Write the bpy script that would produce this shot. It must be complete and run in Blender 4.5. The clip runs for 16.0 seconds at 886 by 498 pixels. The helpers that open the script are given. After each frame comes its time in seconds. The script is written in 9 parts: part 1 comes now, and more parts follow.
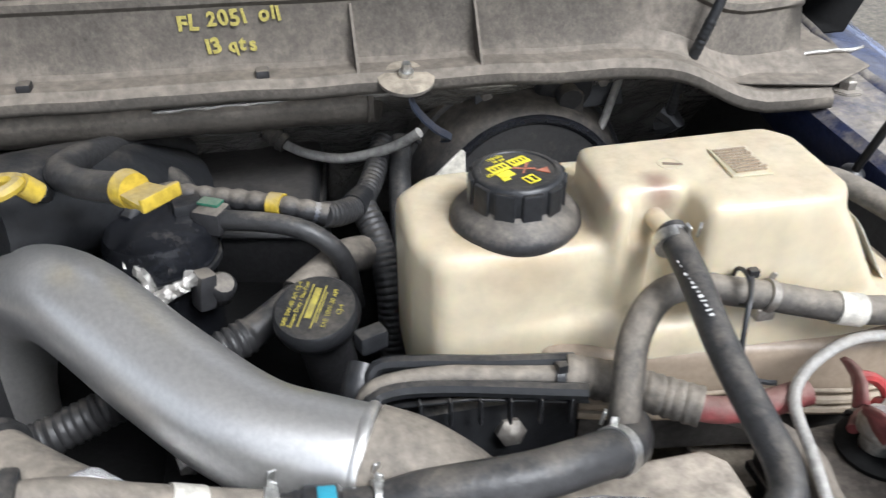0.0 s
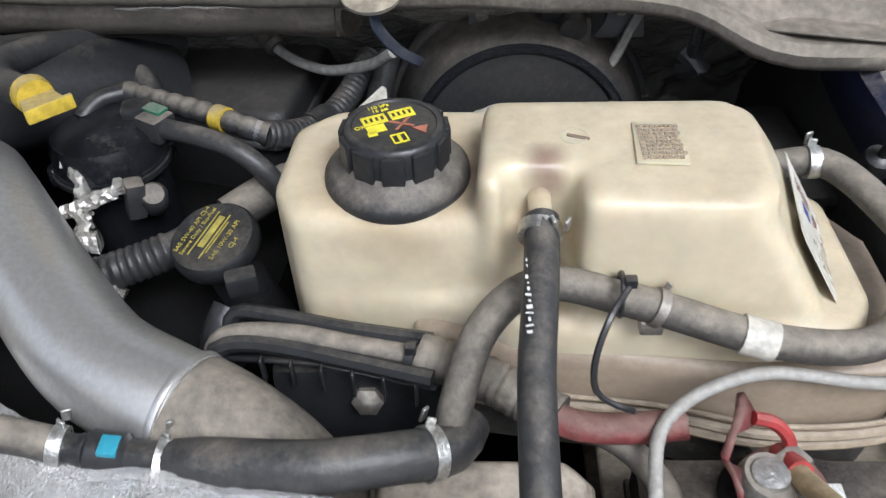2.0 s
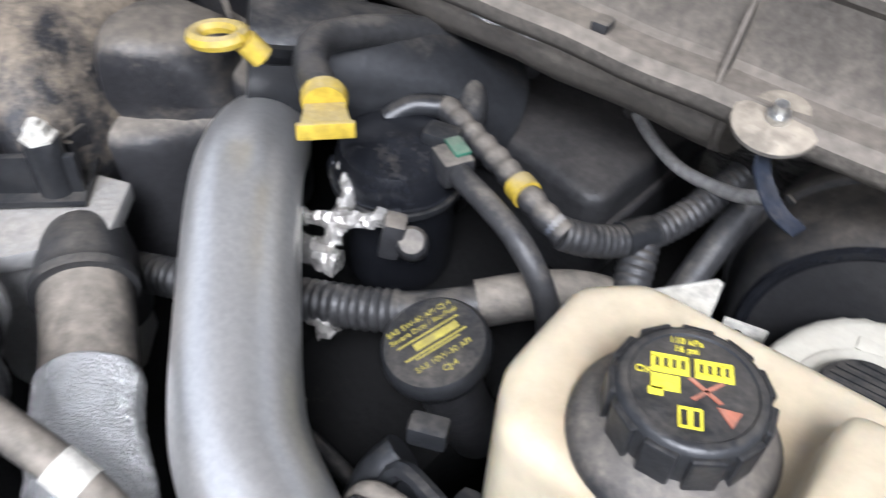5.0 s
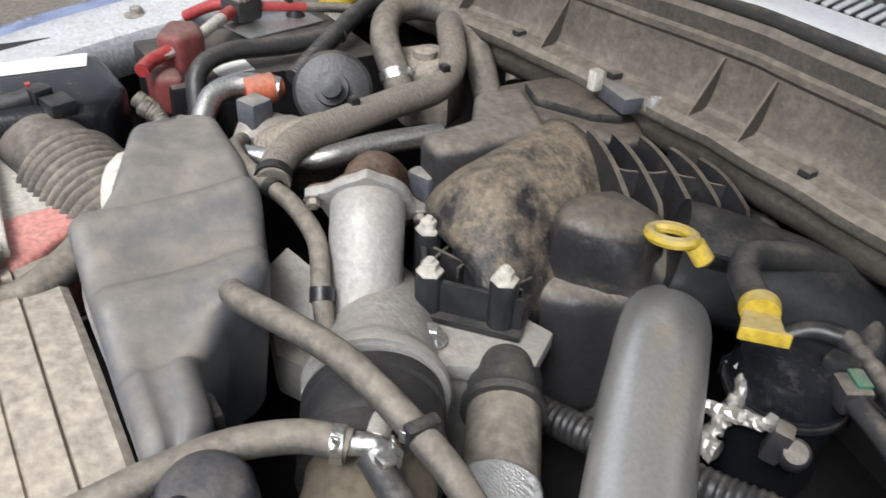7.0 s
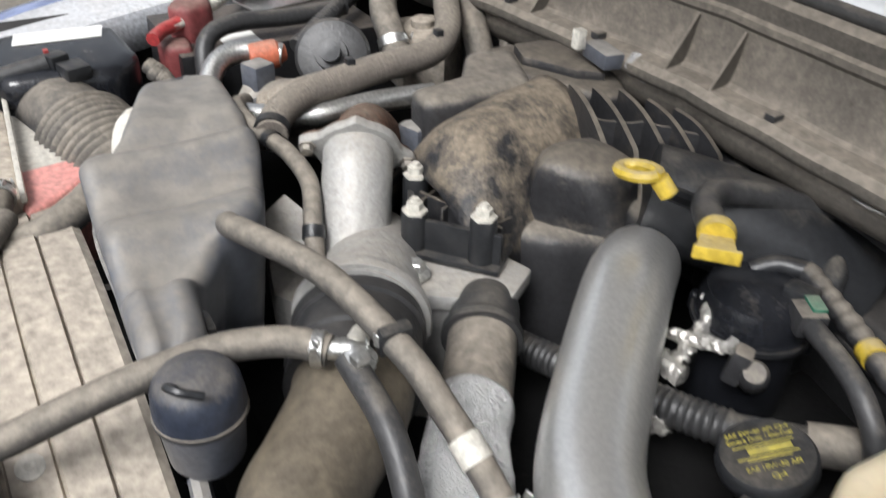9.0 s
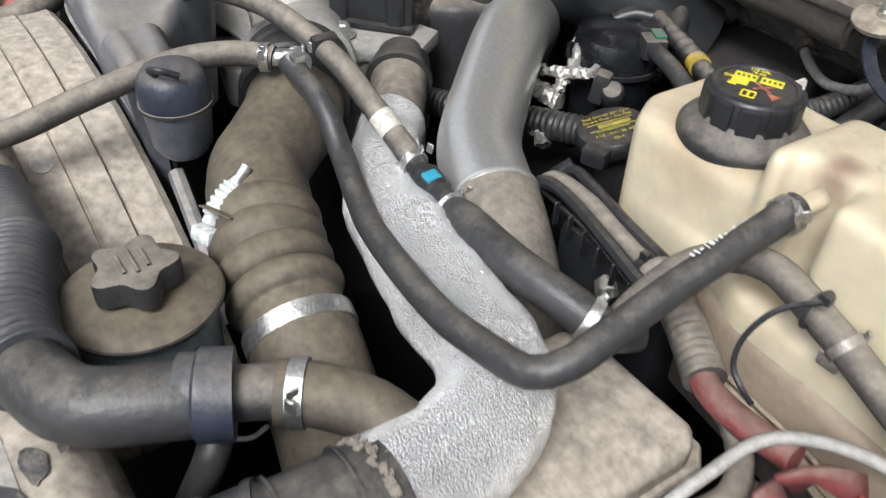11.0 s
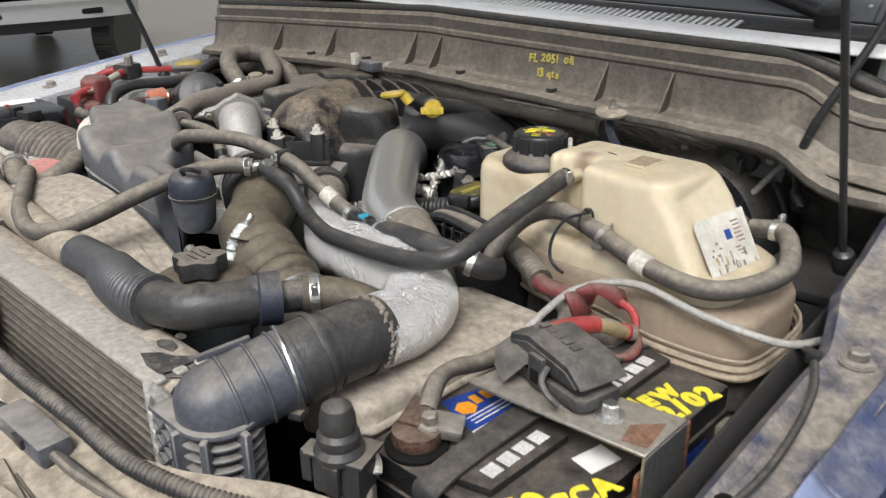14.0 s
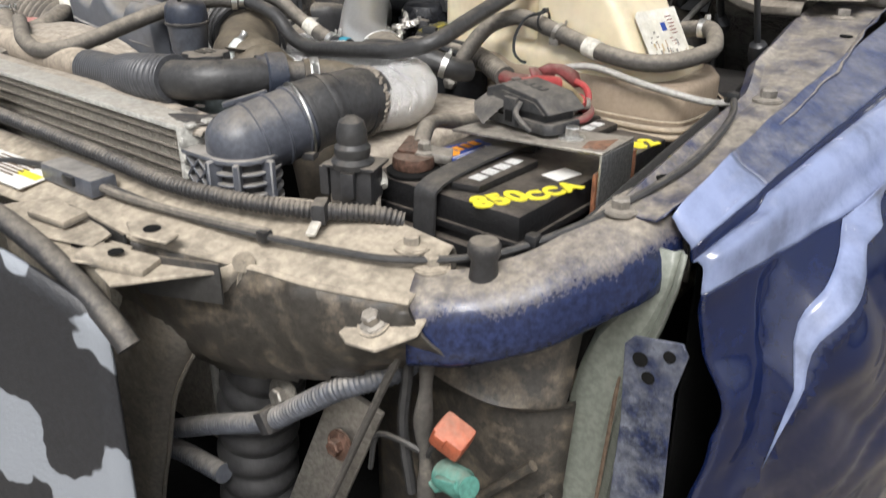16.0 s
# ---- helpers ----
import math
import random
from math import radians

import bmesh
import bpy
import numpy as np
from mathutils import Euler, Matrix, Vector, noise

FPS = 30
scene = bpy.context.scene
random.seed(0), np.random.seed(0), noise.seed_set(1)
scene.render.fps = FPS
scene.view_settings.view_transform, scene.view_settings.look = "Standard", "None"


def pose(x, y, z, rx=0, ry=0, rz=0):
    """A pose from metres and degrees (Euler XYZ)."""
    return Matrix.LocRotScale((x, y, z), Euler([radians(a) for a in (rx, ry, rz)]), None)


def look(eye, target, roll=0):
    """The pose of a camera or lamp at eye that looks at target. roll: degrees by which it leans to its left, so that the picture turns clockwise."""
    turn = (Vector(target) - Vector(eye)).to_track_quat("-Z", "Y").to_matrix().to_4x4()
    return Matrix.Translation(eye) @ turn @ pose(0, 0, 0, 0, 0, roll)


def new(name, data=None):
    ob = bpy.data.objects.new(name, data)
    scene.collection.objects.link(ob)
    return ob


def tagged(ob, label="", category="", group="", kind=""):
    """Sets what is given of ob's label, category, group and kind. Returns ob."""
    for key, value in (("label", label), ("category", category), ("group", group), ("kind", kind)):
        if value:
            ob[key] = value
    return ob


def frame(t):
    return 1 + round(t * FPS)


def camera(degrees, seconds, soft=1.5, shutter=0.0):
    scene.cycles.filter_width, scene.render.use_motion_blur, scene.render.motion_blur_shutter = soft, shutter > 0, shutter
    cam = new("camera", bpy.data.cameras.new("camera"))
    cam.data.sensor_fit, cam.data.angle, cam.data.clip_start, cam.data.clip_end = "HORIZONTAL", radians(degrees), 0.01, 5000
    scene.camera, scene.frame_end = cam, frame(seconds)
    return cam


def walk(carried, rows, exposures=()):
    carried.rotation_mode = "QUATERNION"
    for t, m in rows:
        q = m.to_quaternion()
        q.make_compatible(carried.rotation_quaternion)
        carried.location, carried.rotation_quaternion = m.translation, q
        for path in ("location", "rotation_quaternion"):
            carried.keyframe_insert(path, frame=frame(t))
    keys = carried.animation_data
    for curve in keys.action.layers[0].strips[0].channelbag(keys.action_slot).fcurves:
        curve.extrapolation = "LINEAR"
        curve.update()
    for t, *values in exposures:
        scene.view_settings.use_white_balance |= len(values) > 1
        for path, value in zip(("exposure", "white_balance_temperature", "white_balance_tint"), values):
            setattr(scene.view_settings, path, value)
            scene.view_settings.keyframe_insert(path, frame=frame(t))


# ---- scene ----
cam = camera(57.0, 16.0, soft=1.25, shutter=0.4)
# x towards the driver's side, y towards the windscreen, z up; metres
ROWS = [
    (0.0, 0.0019, 0.0022, 1.6450, 56.29, 0.14, -12.99),
    (0.5, 0.0605, -0.0409, 1.6437, 56.67, -1.34, -10.58),
    (1.0, 0.1042, -0.0612, 1.6426, 55.88, -2.35, -6.77),
    (1.5, 0.1715, -0.0080, 1.6431, 52.87, 0.05, -2.78),
    (2.0, 0.2126, 0.0559, 1.6547, 47.93, 1.78, 1.51),
    (2.5, 0.2055, 0.1512, 1.6614, 43.25, 2.40, 1.62),
    (3.0, 0.2330, 0.2307, 1.6524, 39.83, 0.82, 3.29),
    (3.5, 0.2396, 0.2978, 1.6455, 38.76, -0.82, 8.09),
    (4.0, 0.2184, 0.3091, 1.6386, 39.35, -1.40, 16.63),
    (4.5, 0.1950, 0.2852, 1.6449, 41.56, -1.87, 26.19),
    (5.0, 0.1787, 0.2549, 1.6486, 44.18, -2.50, 34.91),
    (5.2, 0.1735, 0.2379, 1.6534, 45.20, -2.55, 39.08),
    (7.3, 0.1386, 0.1044, 1.7016, 57.00, -2.78, 59.44),
    (7.5, 0.1303, 0.0971, 1.7016, 57.72, -2.83, 60.24),
    (8.0, 0.1271, 0.0899, 1.7078, 59.43, -2.51, 61.50),
    (8.5, 0.1651, 0.1029, 1.6984, 58.88, -2.04, 61.12),
    (9.0, 0.2260, 0.1121, 1.6821, 55.72, -1.73, 59.40),
    (9.5, 0.2857, 0.1092, 1.6682, 53.13, -1.73, 57.69),
    (10.0, 0.3431, 0.0805, 1.6531, 51.11, -2.23, 56.78),
    (10.2, 0.3607, 0.0660, 1.6428, 49.84, -2.51, 56.59),
    (12.3, 0.5984, -0.1102, 1.6423, 56.02, -0.06, 49.42),
    (12.5, 0.6217, -0.1309, 1.6542, 58.10, 0.02, 49.08),
    (13.0, 0.6880, -0.1872, 1.6702, 61.99, 0.10, 48.91),
    (13.5, 0.7351, -0.2478, 1.6609, 65.05, 0.00, 47.73),
    (14.0, 0.7606, -0.3238, 1.6377, 67.25, 0.38, 43.68),
    (14.5, 0.7911, -0.3924, 1.6116, 67.69, 0.25, 40.75),
    (15.0, 0.8295, -0.4489, 1.5807, 67.17, 0.06, 39.77),
    (15.5, 0.8521, -0.4902, 1.5453, 66.28, 0.12, 39.11),
    (16.0, 0.8650, -0.5189, 1.4999, 64.72, -0.12, 39.07),
]
walk(cam, [(t, pose(*p)) for t, *p in ROWS], exposures=[(0.0, 0.96, 5950, 10), (1.5, 0.72, 6000, 10), (2.5, 0.62, 5750, 11), (4.0, 1.02, 5600, 14), (5.0, 1.24, 5750, 13), (7.5, 0.68, 6250, 10), (10.0, 0.92, 6250, 10), (12.5, 0.56, 6050, 10), (14.0, 0.54, 6400, 10), (15.0, 0.48, 6600, 10), (16.0, 0.76, 6450, 10)])

# ---------------------------------------------------------------- light
world = bpy.data.worlds.new("overcast_sky")
scene.world = world
world.use_nodes = True
wn, wl = world.node_tree.nodes, world.node_tree.links
sky = wn.new("ShaderNodeTexSky")
sky.sky_type = "NISHITA"
sky.sun_disc = False
sky.sun_elevation, sky.sun_rotation = radians(55), radians(150)
sky.air_density, sky.dust_density, sky.ozone_density = 1.0, 5.0, 1.0
wash = wn.new("ShaderNodeHueSaturation")
wash.inputs["Saturation"].default_value = 0.22
wl.new(sky.outputs[0], wash.inputs["Color"])
wl.new(wash.outputs[0], wn["Background"].inputs["Color"])
wn["Background"].inputs["Strength"].default_value = 0.10
sun = new("sun", bpy.data.lights.new("sun", "SUN"))
sun.data.energy, sun.data.angle, sun.data.color = 1.9, radians(24), (1.0, 0.975, 0.94)
sun.matrix_world = look((2.0, -3.2, 6.0), (0, 0, 1.2))


# ---------------------------------------------------------------- materials
DUST = (0.30, 0.262, 0.212)


def surface(name, colour, rough=0.6, metal=0.0, dust=0.4, dust_colour=DUST, big=9.0, fine=160.0, bump=0.15, vary=0.25, coat=0.0, rise=0.35, spec=0.5, patch=0.55, spots=0.5, full=0.0):
    """A worn surface: fine colour grain, blotches, and dust that settles on what faces up."""
    m = bpy.data.materials.new(name)
    m.use_nodes = True
    n, l = m.node_tree.nodes, m.node_tree.links
    bsdf = n["Principled BSDF"]
    co = n.new("ShaderNodeTexCoord")

    def noise_at(scale, detail, rough_=0.6):
        t = n.new("ShaderNodeTexNoise")
        t.inputs["Scale"].default_value, t.inputs["Detail"].default_value, t.inputs["Roughness"].default_value = scale, detail, rough_
        l.new(co.outputs["Object"], t.inputs["Vector"])
        return t.outputs["Fac"]

    def math_(op, a, b):
        t = n.new("ShaderNodeMath")
        t.operation = op
        for i, v in enumerate((a, b)):
            if isinstance(v, (int, float)):
                t.inputs[i].default_value = v
            else:
                l.new(v, t.inputs[i])
        return t.outputs[0]

    def span(v, a, b, lo=0.0, hi=1.0):
        t = n.new("ShaderNodeMapRange")
        l.new(v, t.inputs[0])
        for i, x in enumerate((a, b, lo, hi)):
            t.inputs[i + 1].default_value = x
        return t.outputs[0]

    def mix(f, a, b):
        t = n.new("ShaderNodeMix")
        t.data_type = "RGBA"
        if isinstance(f, (int, float)):
            t.inputs["Factor"].default_value = f
        else:
            l.new(f, t.inputs["Factor"])
        for i, v in ((6, a), (7, b)):
            if isinstance(v, tuple):
                t.inputs[i].default_value = (*v, 1.0)
            else:
                l.new(v, t.inputs[i])
        return t.outputs[2]

    fine_n, big_n = noise_at(fine, 6), noise_at(big, 5)
    dark = tuple(c * (1 - vary) for c in colour)
    lite = tuple(min(1.0, c * (1 + vary)) for c in colour)
    base = mix(span(fine_n, 0.37, 0.63), dark, lite)
    base = mix(span(big_n, 0.35, 0.65), base, mix(0.5, base, tuple(min(1, c * (1 - 0.5 * vary)) for c in colour)))
    out, rough_out = base, None
    if dust > 0:
        geo = n.new("ShaderNodeNewGeometry")
        sep = n.new("ShaderNodeSeparateXYZ")
        l.new(geo.outputs["Normal"], sep.inputs[0])
        up = span(sep.outputs["Z"], -0.5, 1.0, 0.0, 1.0)
        blot = noise_at(big * 2.3, 8, 0.68)
        speck = noise_at(fine * 1.7, 3)
        f = math_("ADD", math_("MULTIPLY", up, 1.5 * rise), math_("MULTIPLY", blot, patch))
        f = math_("ADD", f, math_("MULTIPLY", speck, 0.22))
        f = span(f, 1.02 - 0.78 * dust, 1.27 - 0.78 * dust, 0.0, full or min(0.92, 0.25 + 0.75 * dust))
        dustc = mix(span(noise_at(fine * 0.6, 4), 0.3, 0.7), tuple(c * 0.58 for c in dust_colour), tuple(min(1, c * 1.25) for c in dust_colour))
        # old drips and rubbed spots in the dust
        drip = span(noise_at(big * 5.0, 9, 0.72), 0.50, 0.64, 0.0, spots)
        dustc = mix(drip, dustc, tuple(c * 0.45 for c in dust_colour))
        pale = span(noise_at(big * 3.1, 7, 0.7), 0.56, 0.70, 0.0, 0.5 * spots)
        dustc = mix(pale, dustc, tuple(min(1, c * 1.45) for c in dust_colour))
        grit = span(noise_at(fine * 2.4, 2), 0.60, 0.70, 0.0, 0.55 * spots)
        dustc = mix(grit, dustc, tuple(c * 0.40 for c in dust_colour))
        out = mix(f, base, dustc)
        l.new(span(f, 0, 1, rough, 0.78), bsdf.inputs["Roughness"])
        if metal:
            l.new(span(f, 0, 1, metal, 0.0), bsdf.inputs["Metallic"])
    else:
        l.new(span(big_n, 0.3, 0.7, max(0.03, rough * 0.8), min(1, rough * 1.2)), bsdf.inputs["Roughness"])
        bsdf.inputs["Metallic"].default_value = metal
    l.new(out, bsdf.inputs["Base Color"])
    bsdf.inputs["Coat Weight"].default_value = coat
    bsdf.inputs["Specular IOR Level"].default_value = spec
    if bump:
        b = n.new("ShaderNodeBump")
        b.inputs["Strength"].default_value, b.inputs["Distance"].default_value = min(1.0, 1.8 * bump), 0.003
        l.new(math_("ADD", fine_n, math_("MULTIPLY", big_n, 1.5)), b.inputs["Height"])
        l.new(b.outputs[0], bsdf.inputs["Normal"])
    return m


MAT = {
    "rubber": surface("rubber_hose", (0.036, 0.036, 0.037), 0.42, dust=0.35, big=14, rise=0.30),
    "rubber_tan": surface("dusty_rubber", (0.07, 0.065, 0.059), 0.65, dust=0.55, big=12),
    "plastic": surface("black_plastic", (0.019, 0.020, 0.022), 0.36, dust=0.22, big=11, bump=0.1),
    "plastic_dusty": surface("dusty_black_plastic", (0.030, 0.030, 0.032), 0.5, dust=0.46, big=8),
    "plastic_grey": surface("grey_plastic", (0.088, 0.095, 0.113), 0.34, dust=0.50, dust_colour=(0.37, 0.34, 0.295), big=7, fine=90, spots=0.35),
    "shroud": surface("dusty_shroud_plastic", (0.09, 0.088, 0.088), 0.6, dust=0.74, dust_colour=(0.47, 0.41, 0.335), big=5, rise=0.45, spots=0.22, bump=0.05),
    "cowl": surface("cowl_plastic", (0.070, 0.062, 0.052), 0.62, dust=0.42, dust_colour=(0.34, 0.295, 0.24), big=5, rise=0.66, patch=0.42, spots=0.6),
    "bottle": None,
    "alu": surface("cast_aluminium", (0.40, 0.395, 0.38), 0.48, 0.35, dust=0.44, big=10, bump=0.25, vary=0.12),
    "tube_metal": surface("brushed_steel_tube", (0.80, 0.79, 0.765), 0.34, 0.86, dust=0.22, dust_colour=(0.27, 0.235, 0.195), big=8, fine=240, bump=0.02, vary=0.07, rise=0.20, spots=0.5, full=0.55),
    "chrome": surface("zinc_metal", (0.62, 0.62, 0.60), 0.3, 0.95, dust=0.2, fine=300, bump=0.2),
    "steel": surface("dull_steel", (0.36, 0.34, 0.31), 0.45, 0.85, dust=0.45, bump=0.2),
    "rust": surface("rusty_steel", (0.10, 0.05, 0.03), 0.8, 0.1, dust=0.35, bump=0.5, vary=0.5),
    "dirt_steel": surface("dirty_painted_steel", (0.17, 0.155, 0.135), 0.65, dust=0.68, dust_colour=(0.46, 0.395, 0.305), big=6, rise=0.45, spots=0.85),
    "dark_steel": surface("dark_inner_steel", (0.025, 0.024, 0.023), 0.75, dust=0.18, big=7),
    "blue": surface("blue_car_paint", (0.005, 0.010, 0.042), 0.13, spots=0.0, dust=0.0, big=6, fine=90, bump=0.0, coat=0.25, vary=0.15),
    "blue_dusty": surface("dusty_blue_paint", (0.02, 0.028, 0.075), 0.28, dust=0.06, dust_colour=(0.29, 0.258, 0.212), big=9, vary=0.4, rise=0.42, coat=0.3, patch=0.9, full=0.9),
    "white_paint": surface("white_car_paint", (0.72, 0.73, 0.74), 0.3, dust=0.2, coat=0.5, bump=0.03, vary=0.06),
    "yellow": surface("yellow_plastic", (0.50, 0.36, 0.04), 0.45, dust=0.44, vary=0.2, big=30),
    "yellow_paint": surface("yellow_paint_marker", (0.80, 0.70, 0.05), 0.5, dust=0.12, vary=0.12, bump=0.3),
    "red": surface("red_rubber", (0.19, 0.045, 0.045), 0.55, dust=0.52, dust_colour=(0.19, 0.14, 0.115), big=20),
    "red_clean": surface("red_plastic", (0.33, 0.04, 0.04), 0.45, dust=0.28, big=20),
    "orange": surface("orange_plastic", (0.45, 0.12, 0.06), 0.55, dust=0.38),
    "teal": surface("teal_plastic", (0.08, 0.23, 0.19), 0.5, dust=0.36),
    "cyan": surface("cyan_plastic", (0.04, 0.27, 0.37), 0.45, dust=0.0, vary=0.08),
    "white": surface("white_plastic", (0.58, 0.56, 0.50), 0.5, dust=0.36, big=20),
    "paper": surface("white_label_paper", (0.75, 0.74, 0.71), 0.6, dust=0.12, vary=0.05, bump=0.05),
    "label_blue": surface("blue_label", (0.015, 0.05, 0.26), 0.45, dust=0.08, vary=0.1),
    "label_orange": surface("orange_print", (0.75, 0.30, 0.02), 0.5, dust=0.0, vary=0.08),
    "battery": surface("battery_case", (0.012, 0.012, 0.013), 0.40, dust=0.33, big=12, fine=260, bump=0.2, dust_colour=(0.26, 0.22, 0.18)),
    "copper": surface("bare_copper", (0.42, 0.33, 0.19), 0.6, 0.2, dust=0.35),
    "grey_wire": surface("grey_wire", (0.33, 0.32, 0.30), 0.5, dust=0.3),
    # near black, standing in for deep shade in cavities, gaps and holes
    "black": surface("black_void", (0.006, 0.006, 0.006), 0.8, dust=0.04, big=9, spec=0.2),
    "seal": surface("seal_rubber", (0.040, 0.039, 0.038), 0.6, dust=0.36, dust_colour=(0.27, 0.23, 0.19)),
    "lamp_glass": surface("clear_lamp", (0.6, 0.62, 0.64), 0.15, dust=0.2), "glass": None, "foil": None, "ground": None, "water": None,
}


def plain(name, colour, rough=0.5, metal=0.0):
    m = bpy.data.materials.new(name)
    m.use_nodes = True
    b = m.node_tree.nodes["Principled BSDF"]
    b.inputs["Base Color"].default_value = (*colour, 1)
    b.inputs["Roughness"].default_value, b.inputs["Metallic"].default_value = rough, metal
    return m


def bottle_material():
    """Yellowed translucent polyethylene, dirty on the ledges."""
    m = surface("aged_polyethylene", (0.60, 0.53, 0.385), 0.28, dust=0.38, dust_colour=(0.42, 0.335, 0.225), big=7, patch=0.68, fine=60, bump=0.03, vary=0.07, rise=0.28)
    b = m.node_tree.nodes["Principled BSDF"]
    n, l = m.node_tree.nodes, m.node_tree.links
    co, grain = n.new("ShaderNodeTexCoord"), n.new("ShaderNodeTexNoise")
    grain.inputs["Scale"].default_value, grain.inputs["Detail"].default_value = 45.0, 5.0
    l.new(co.outputs["Object"], grain.inputs["Vector"])
    # purple-brown coolant stain over the nipple, dirt wiped round the filler, faint brown blots on the deck
    for at, inner, outer, strength, tint in (((0.253, 0.447, 1.364), 0.008, 0.021, 0.95, (0.15, 0.075, 0.065)), ((0.163, 0.475, 1.341), 0.044, 0.070, 0.60, (0.34, 0.245, 0.15)), ((0.238, 0.434, 1.335), 0.004, 0.026, 0.45, (0.36, 0.24, 0.13)), ((0.268, 0.434, 1.325), 0.004, 0.022, 0.40, (0.36, 0.24, 0.13))):
        gap, wavy, fall, mx = n.new("ShaderNodeVectorMath"), n.new("ShaderNodeMath"), n.new("ShaderNodeMapRange"), n.new("ShaderNodeMix")
        gap.operation, wavy.operation, mx.data_type = "DISTANCE", "MULTIPLY_ADD", "RGBA"
        gap.inputs[1].default_value = at
        l.new(co.outputs["Object"], gap.inputs[0])
        l.new(grain.outputs["Fac"], wavy.inputs[0])
        wavy.inputs[1].default_value = 0.9 * (outer - inner)
        l.new(gap.outputs["Value"], wavy.inputs[2])
        l.new(wavy.outputs[0], fall.inputs[0])
        for i, v in enumerate((inner + 0.3 * (outer - inner), outer + 0.3 * (outer - inner), strength, 0.0)):
            fall.inputs[i + 1].default_value = v
        l.new(fall.outputs[0], mx.inputs["Factor"])
        l.new(b.inputs["Base Color"].links[0].from_socket, mx.inputs[6])
        mx.inputs[7].default_value = (*tint, 1)
        l.new(mx.outputs[2], b.inputs["Base Color"])
    b.inputs["Subsurface Weight"].default_value = 0.35
    b.inputs["Subsurface Radius"].default_value = (0.02, 0.012, 0.006)
    b.inputs["Subsurface Scale"].default_value = 0.6
    return m


def foil_material(name, scale, strength, colour=(0.9, 0.9, 0.88)):
    """Crinkled aluminised cloth."""
    m = surface(name, colour, 0.25, 0.68, dust=0.10, dust_colour=(0.36, 0.32, 0.26), fine=90, bump=0.0, vary=0.12)
    n, l = m.node_tree.nodes, m.node_tree.links
    co, v, ns, add, b = n.new("ShaderNodeTexCoord"), n.new("ShaderNodeTexVoronoi"), n.new("ShaderNodeTexNoise"), n.new("ShaderNodeMath"), n.new("ShaderNodeBump")
    v.feature = "DISTANCE_TO_EDGE"
    v.inputs["Scale"].default_value, ns.inputs["Scale"].default_value, ns.inputs["Detail"].default_value = scale, scale * 2.2, 5
    ns.inputs["Roughness"].default_value = 0.65
    l.new(co.outputs["Object"], ns.inputs["Vector"])
    l.new(co.outputs["Object"], v.inputs["Vector"])
    l.new(v.outputs["Distance"], add.inputs[0])
    l.new(ns.outputs["Fac"], add.inputs[1])
    b.inputs["Strength"].default_value, b.inputs["Distance"].default_value = strength, 0.004
    l.new(add.outputs[0], b.inputs["Height"])
    l.new(b.outputs[0], n["Principled BSDF"].inputs["Normal"])
    return m


def glass_material():
    m = bpy.data.materials.new("windscreen_glass")
    m.use_nodes = True
    b = m.node_tree.nodes["Principled BSDF"]
    # base colour raised to grey in place of the sky mirrored in the pane
    b.inputs["Base Color"].default_value = (0.10, 0.107, 0.115, 1)
    b.inputs["Roughness"].default_value = 0.06
    b.inputs["IOR"].default_value = 1.5
    return m


MAT["bottle"] = bottle_material()
MAT["foil"] = foil_material("crinkled_foil_sleeve", 330, 0.95, (0.97, 0.965, 0.95))
MAT["foil_old"] = foil_material("old_foil_insulation", 38, 0.9, (0.62, 0.60, 0.56))
MAT["glass"] = glass_material()
MAT["water"] = plain("water_drop", (0.5, 0.52, 0.55), 0.05)
MAT["ground"] = surface("wet_concrete", (0.17, 0.148, 0.112), 0.3, dust=0.5, dust_colour=(0.27, 0.245, 0.20), big=0.8, fine=34, bump=0.9, vary=0.6, rise=0.1)

MAT["paint_faded"] = surface("faded_yellow_paint", (0.50, 0.43, 0.11), 0.6, dust=0.35, vary=0.3, fine=500)
# dark blue paint made pale: the sky's reflection is put into its colour
MAT["sky_sheen_blue"] = surface("blue_paint_with_sky_sheen", (0.20, 0.24, 0.38), 0.2, dust=0.20, dust_colour=(0.31, 0.30, 0.30), big=7, fine=14, vary=0.45, coat=0.5, bump=0.05)
MAT["beam_blue"] = surface("glossy_dusty_blue_paint", (0.013, 0.020, 0.060), 0.22, dust=0.47, dust_colour=(0.33, 0.29, 0.235), big=9, vary=0.45, rise=0.36, patch=0.45, full=0.93, spots=0.4, bump=0.05)
MAT["mottled_blue"] = surface("chipped_dark_blue_paint", (0.013, 0.020, 0.055), 0.3, dust=0.50, dust_colour=(0.13, 0.14, 0.17), big=14, vary=0.5, rise=0.0, patch=1.3, full=0.9, spots=0.9)
MAT["flange_blue"] = surface("dusty_slate_blue_paint", (0.035, 0.050, 0.115), 0.35, dust=0.42, dust_colour=(0.20, 0.20, 0.22), big=10, vary=0.35, rise=0.2, patch=0.8, full=0.8, spots=0.6)
MAT["fuse_dust"] = surface("dusty_scuffed_black_plastic", (0.035, 0.036, 0.039), 0.42, dust=0.52, dust_colour=(0.20, 0.18, 0.155), big=16, rise=0.22, patch=0.8, spots=0.7)
MAT["sleeve_plastic"] = surface("corrugated_grey_plastic", (0.055, 0.057, 0.063), 0.40, dust=0.28, dust_colour=(0.24, 0.215, 0.18), big=10, bump=0.03, spots=0.3)
MAT["hose_tan"] = surface("tan_dusty_rubber", (0.24, 0.205, 0.165), 0.7, dust=0.6, dust_colour=(0.45, 0.385, 0.30), big=7, rise=0.3, spots=0.25, bump=0.06)
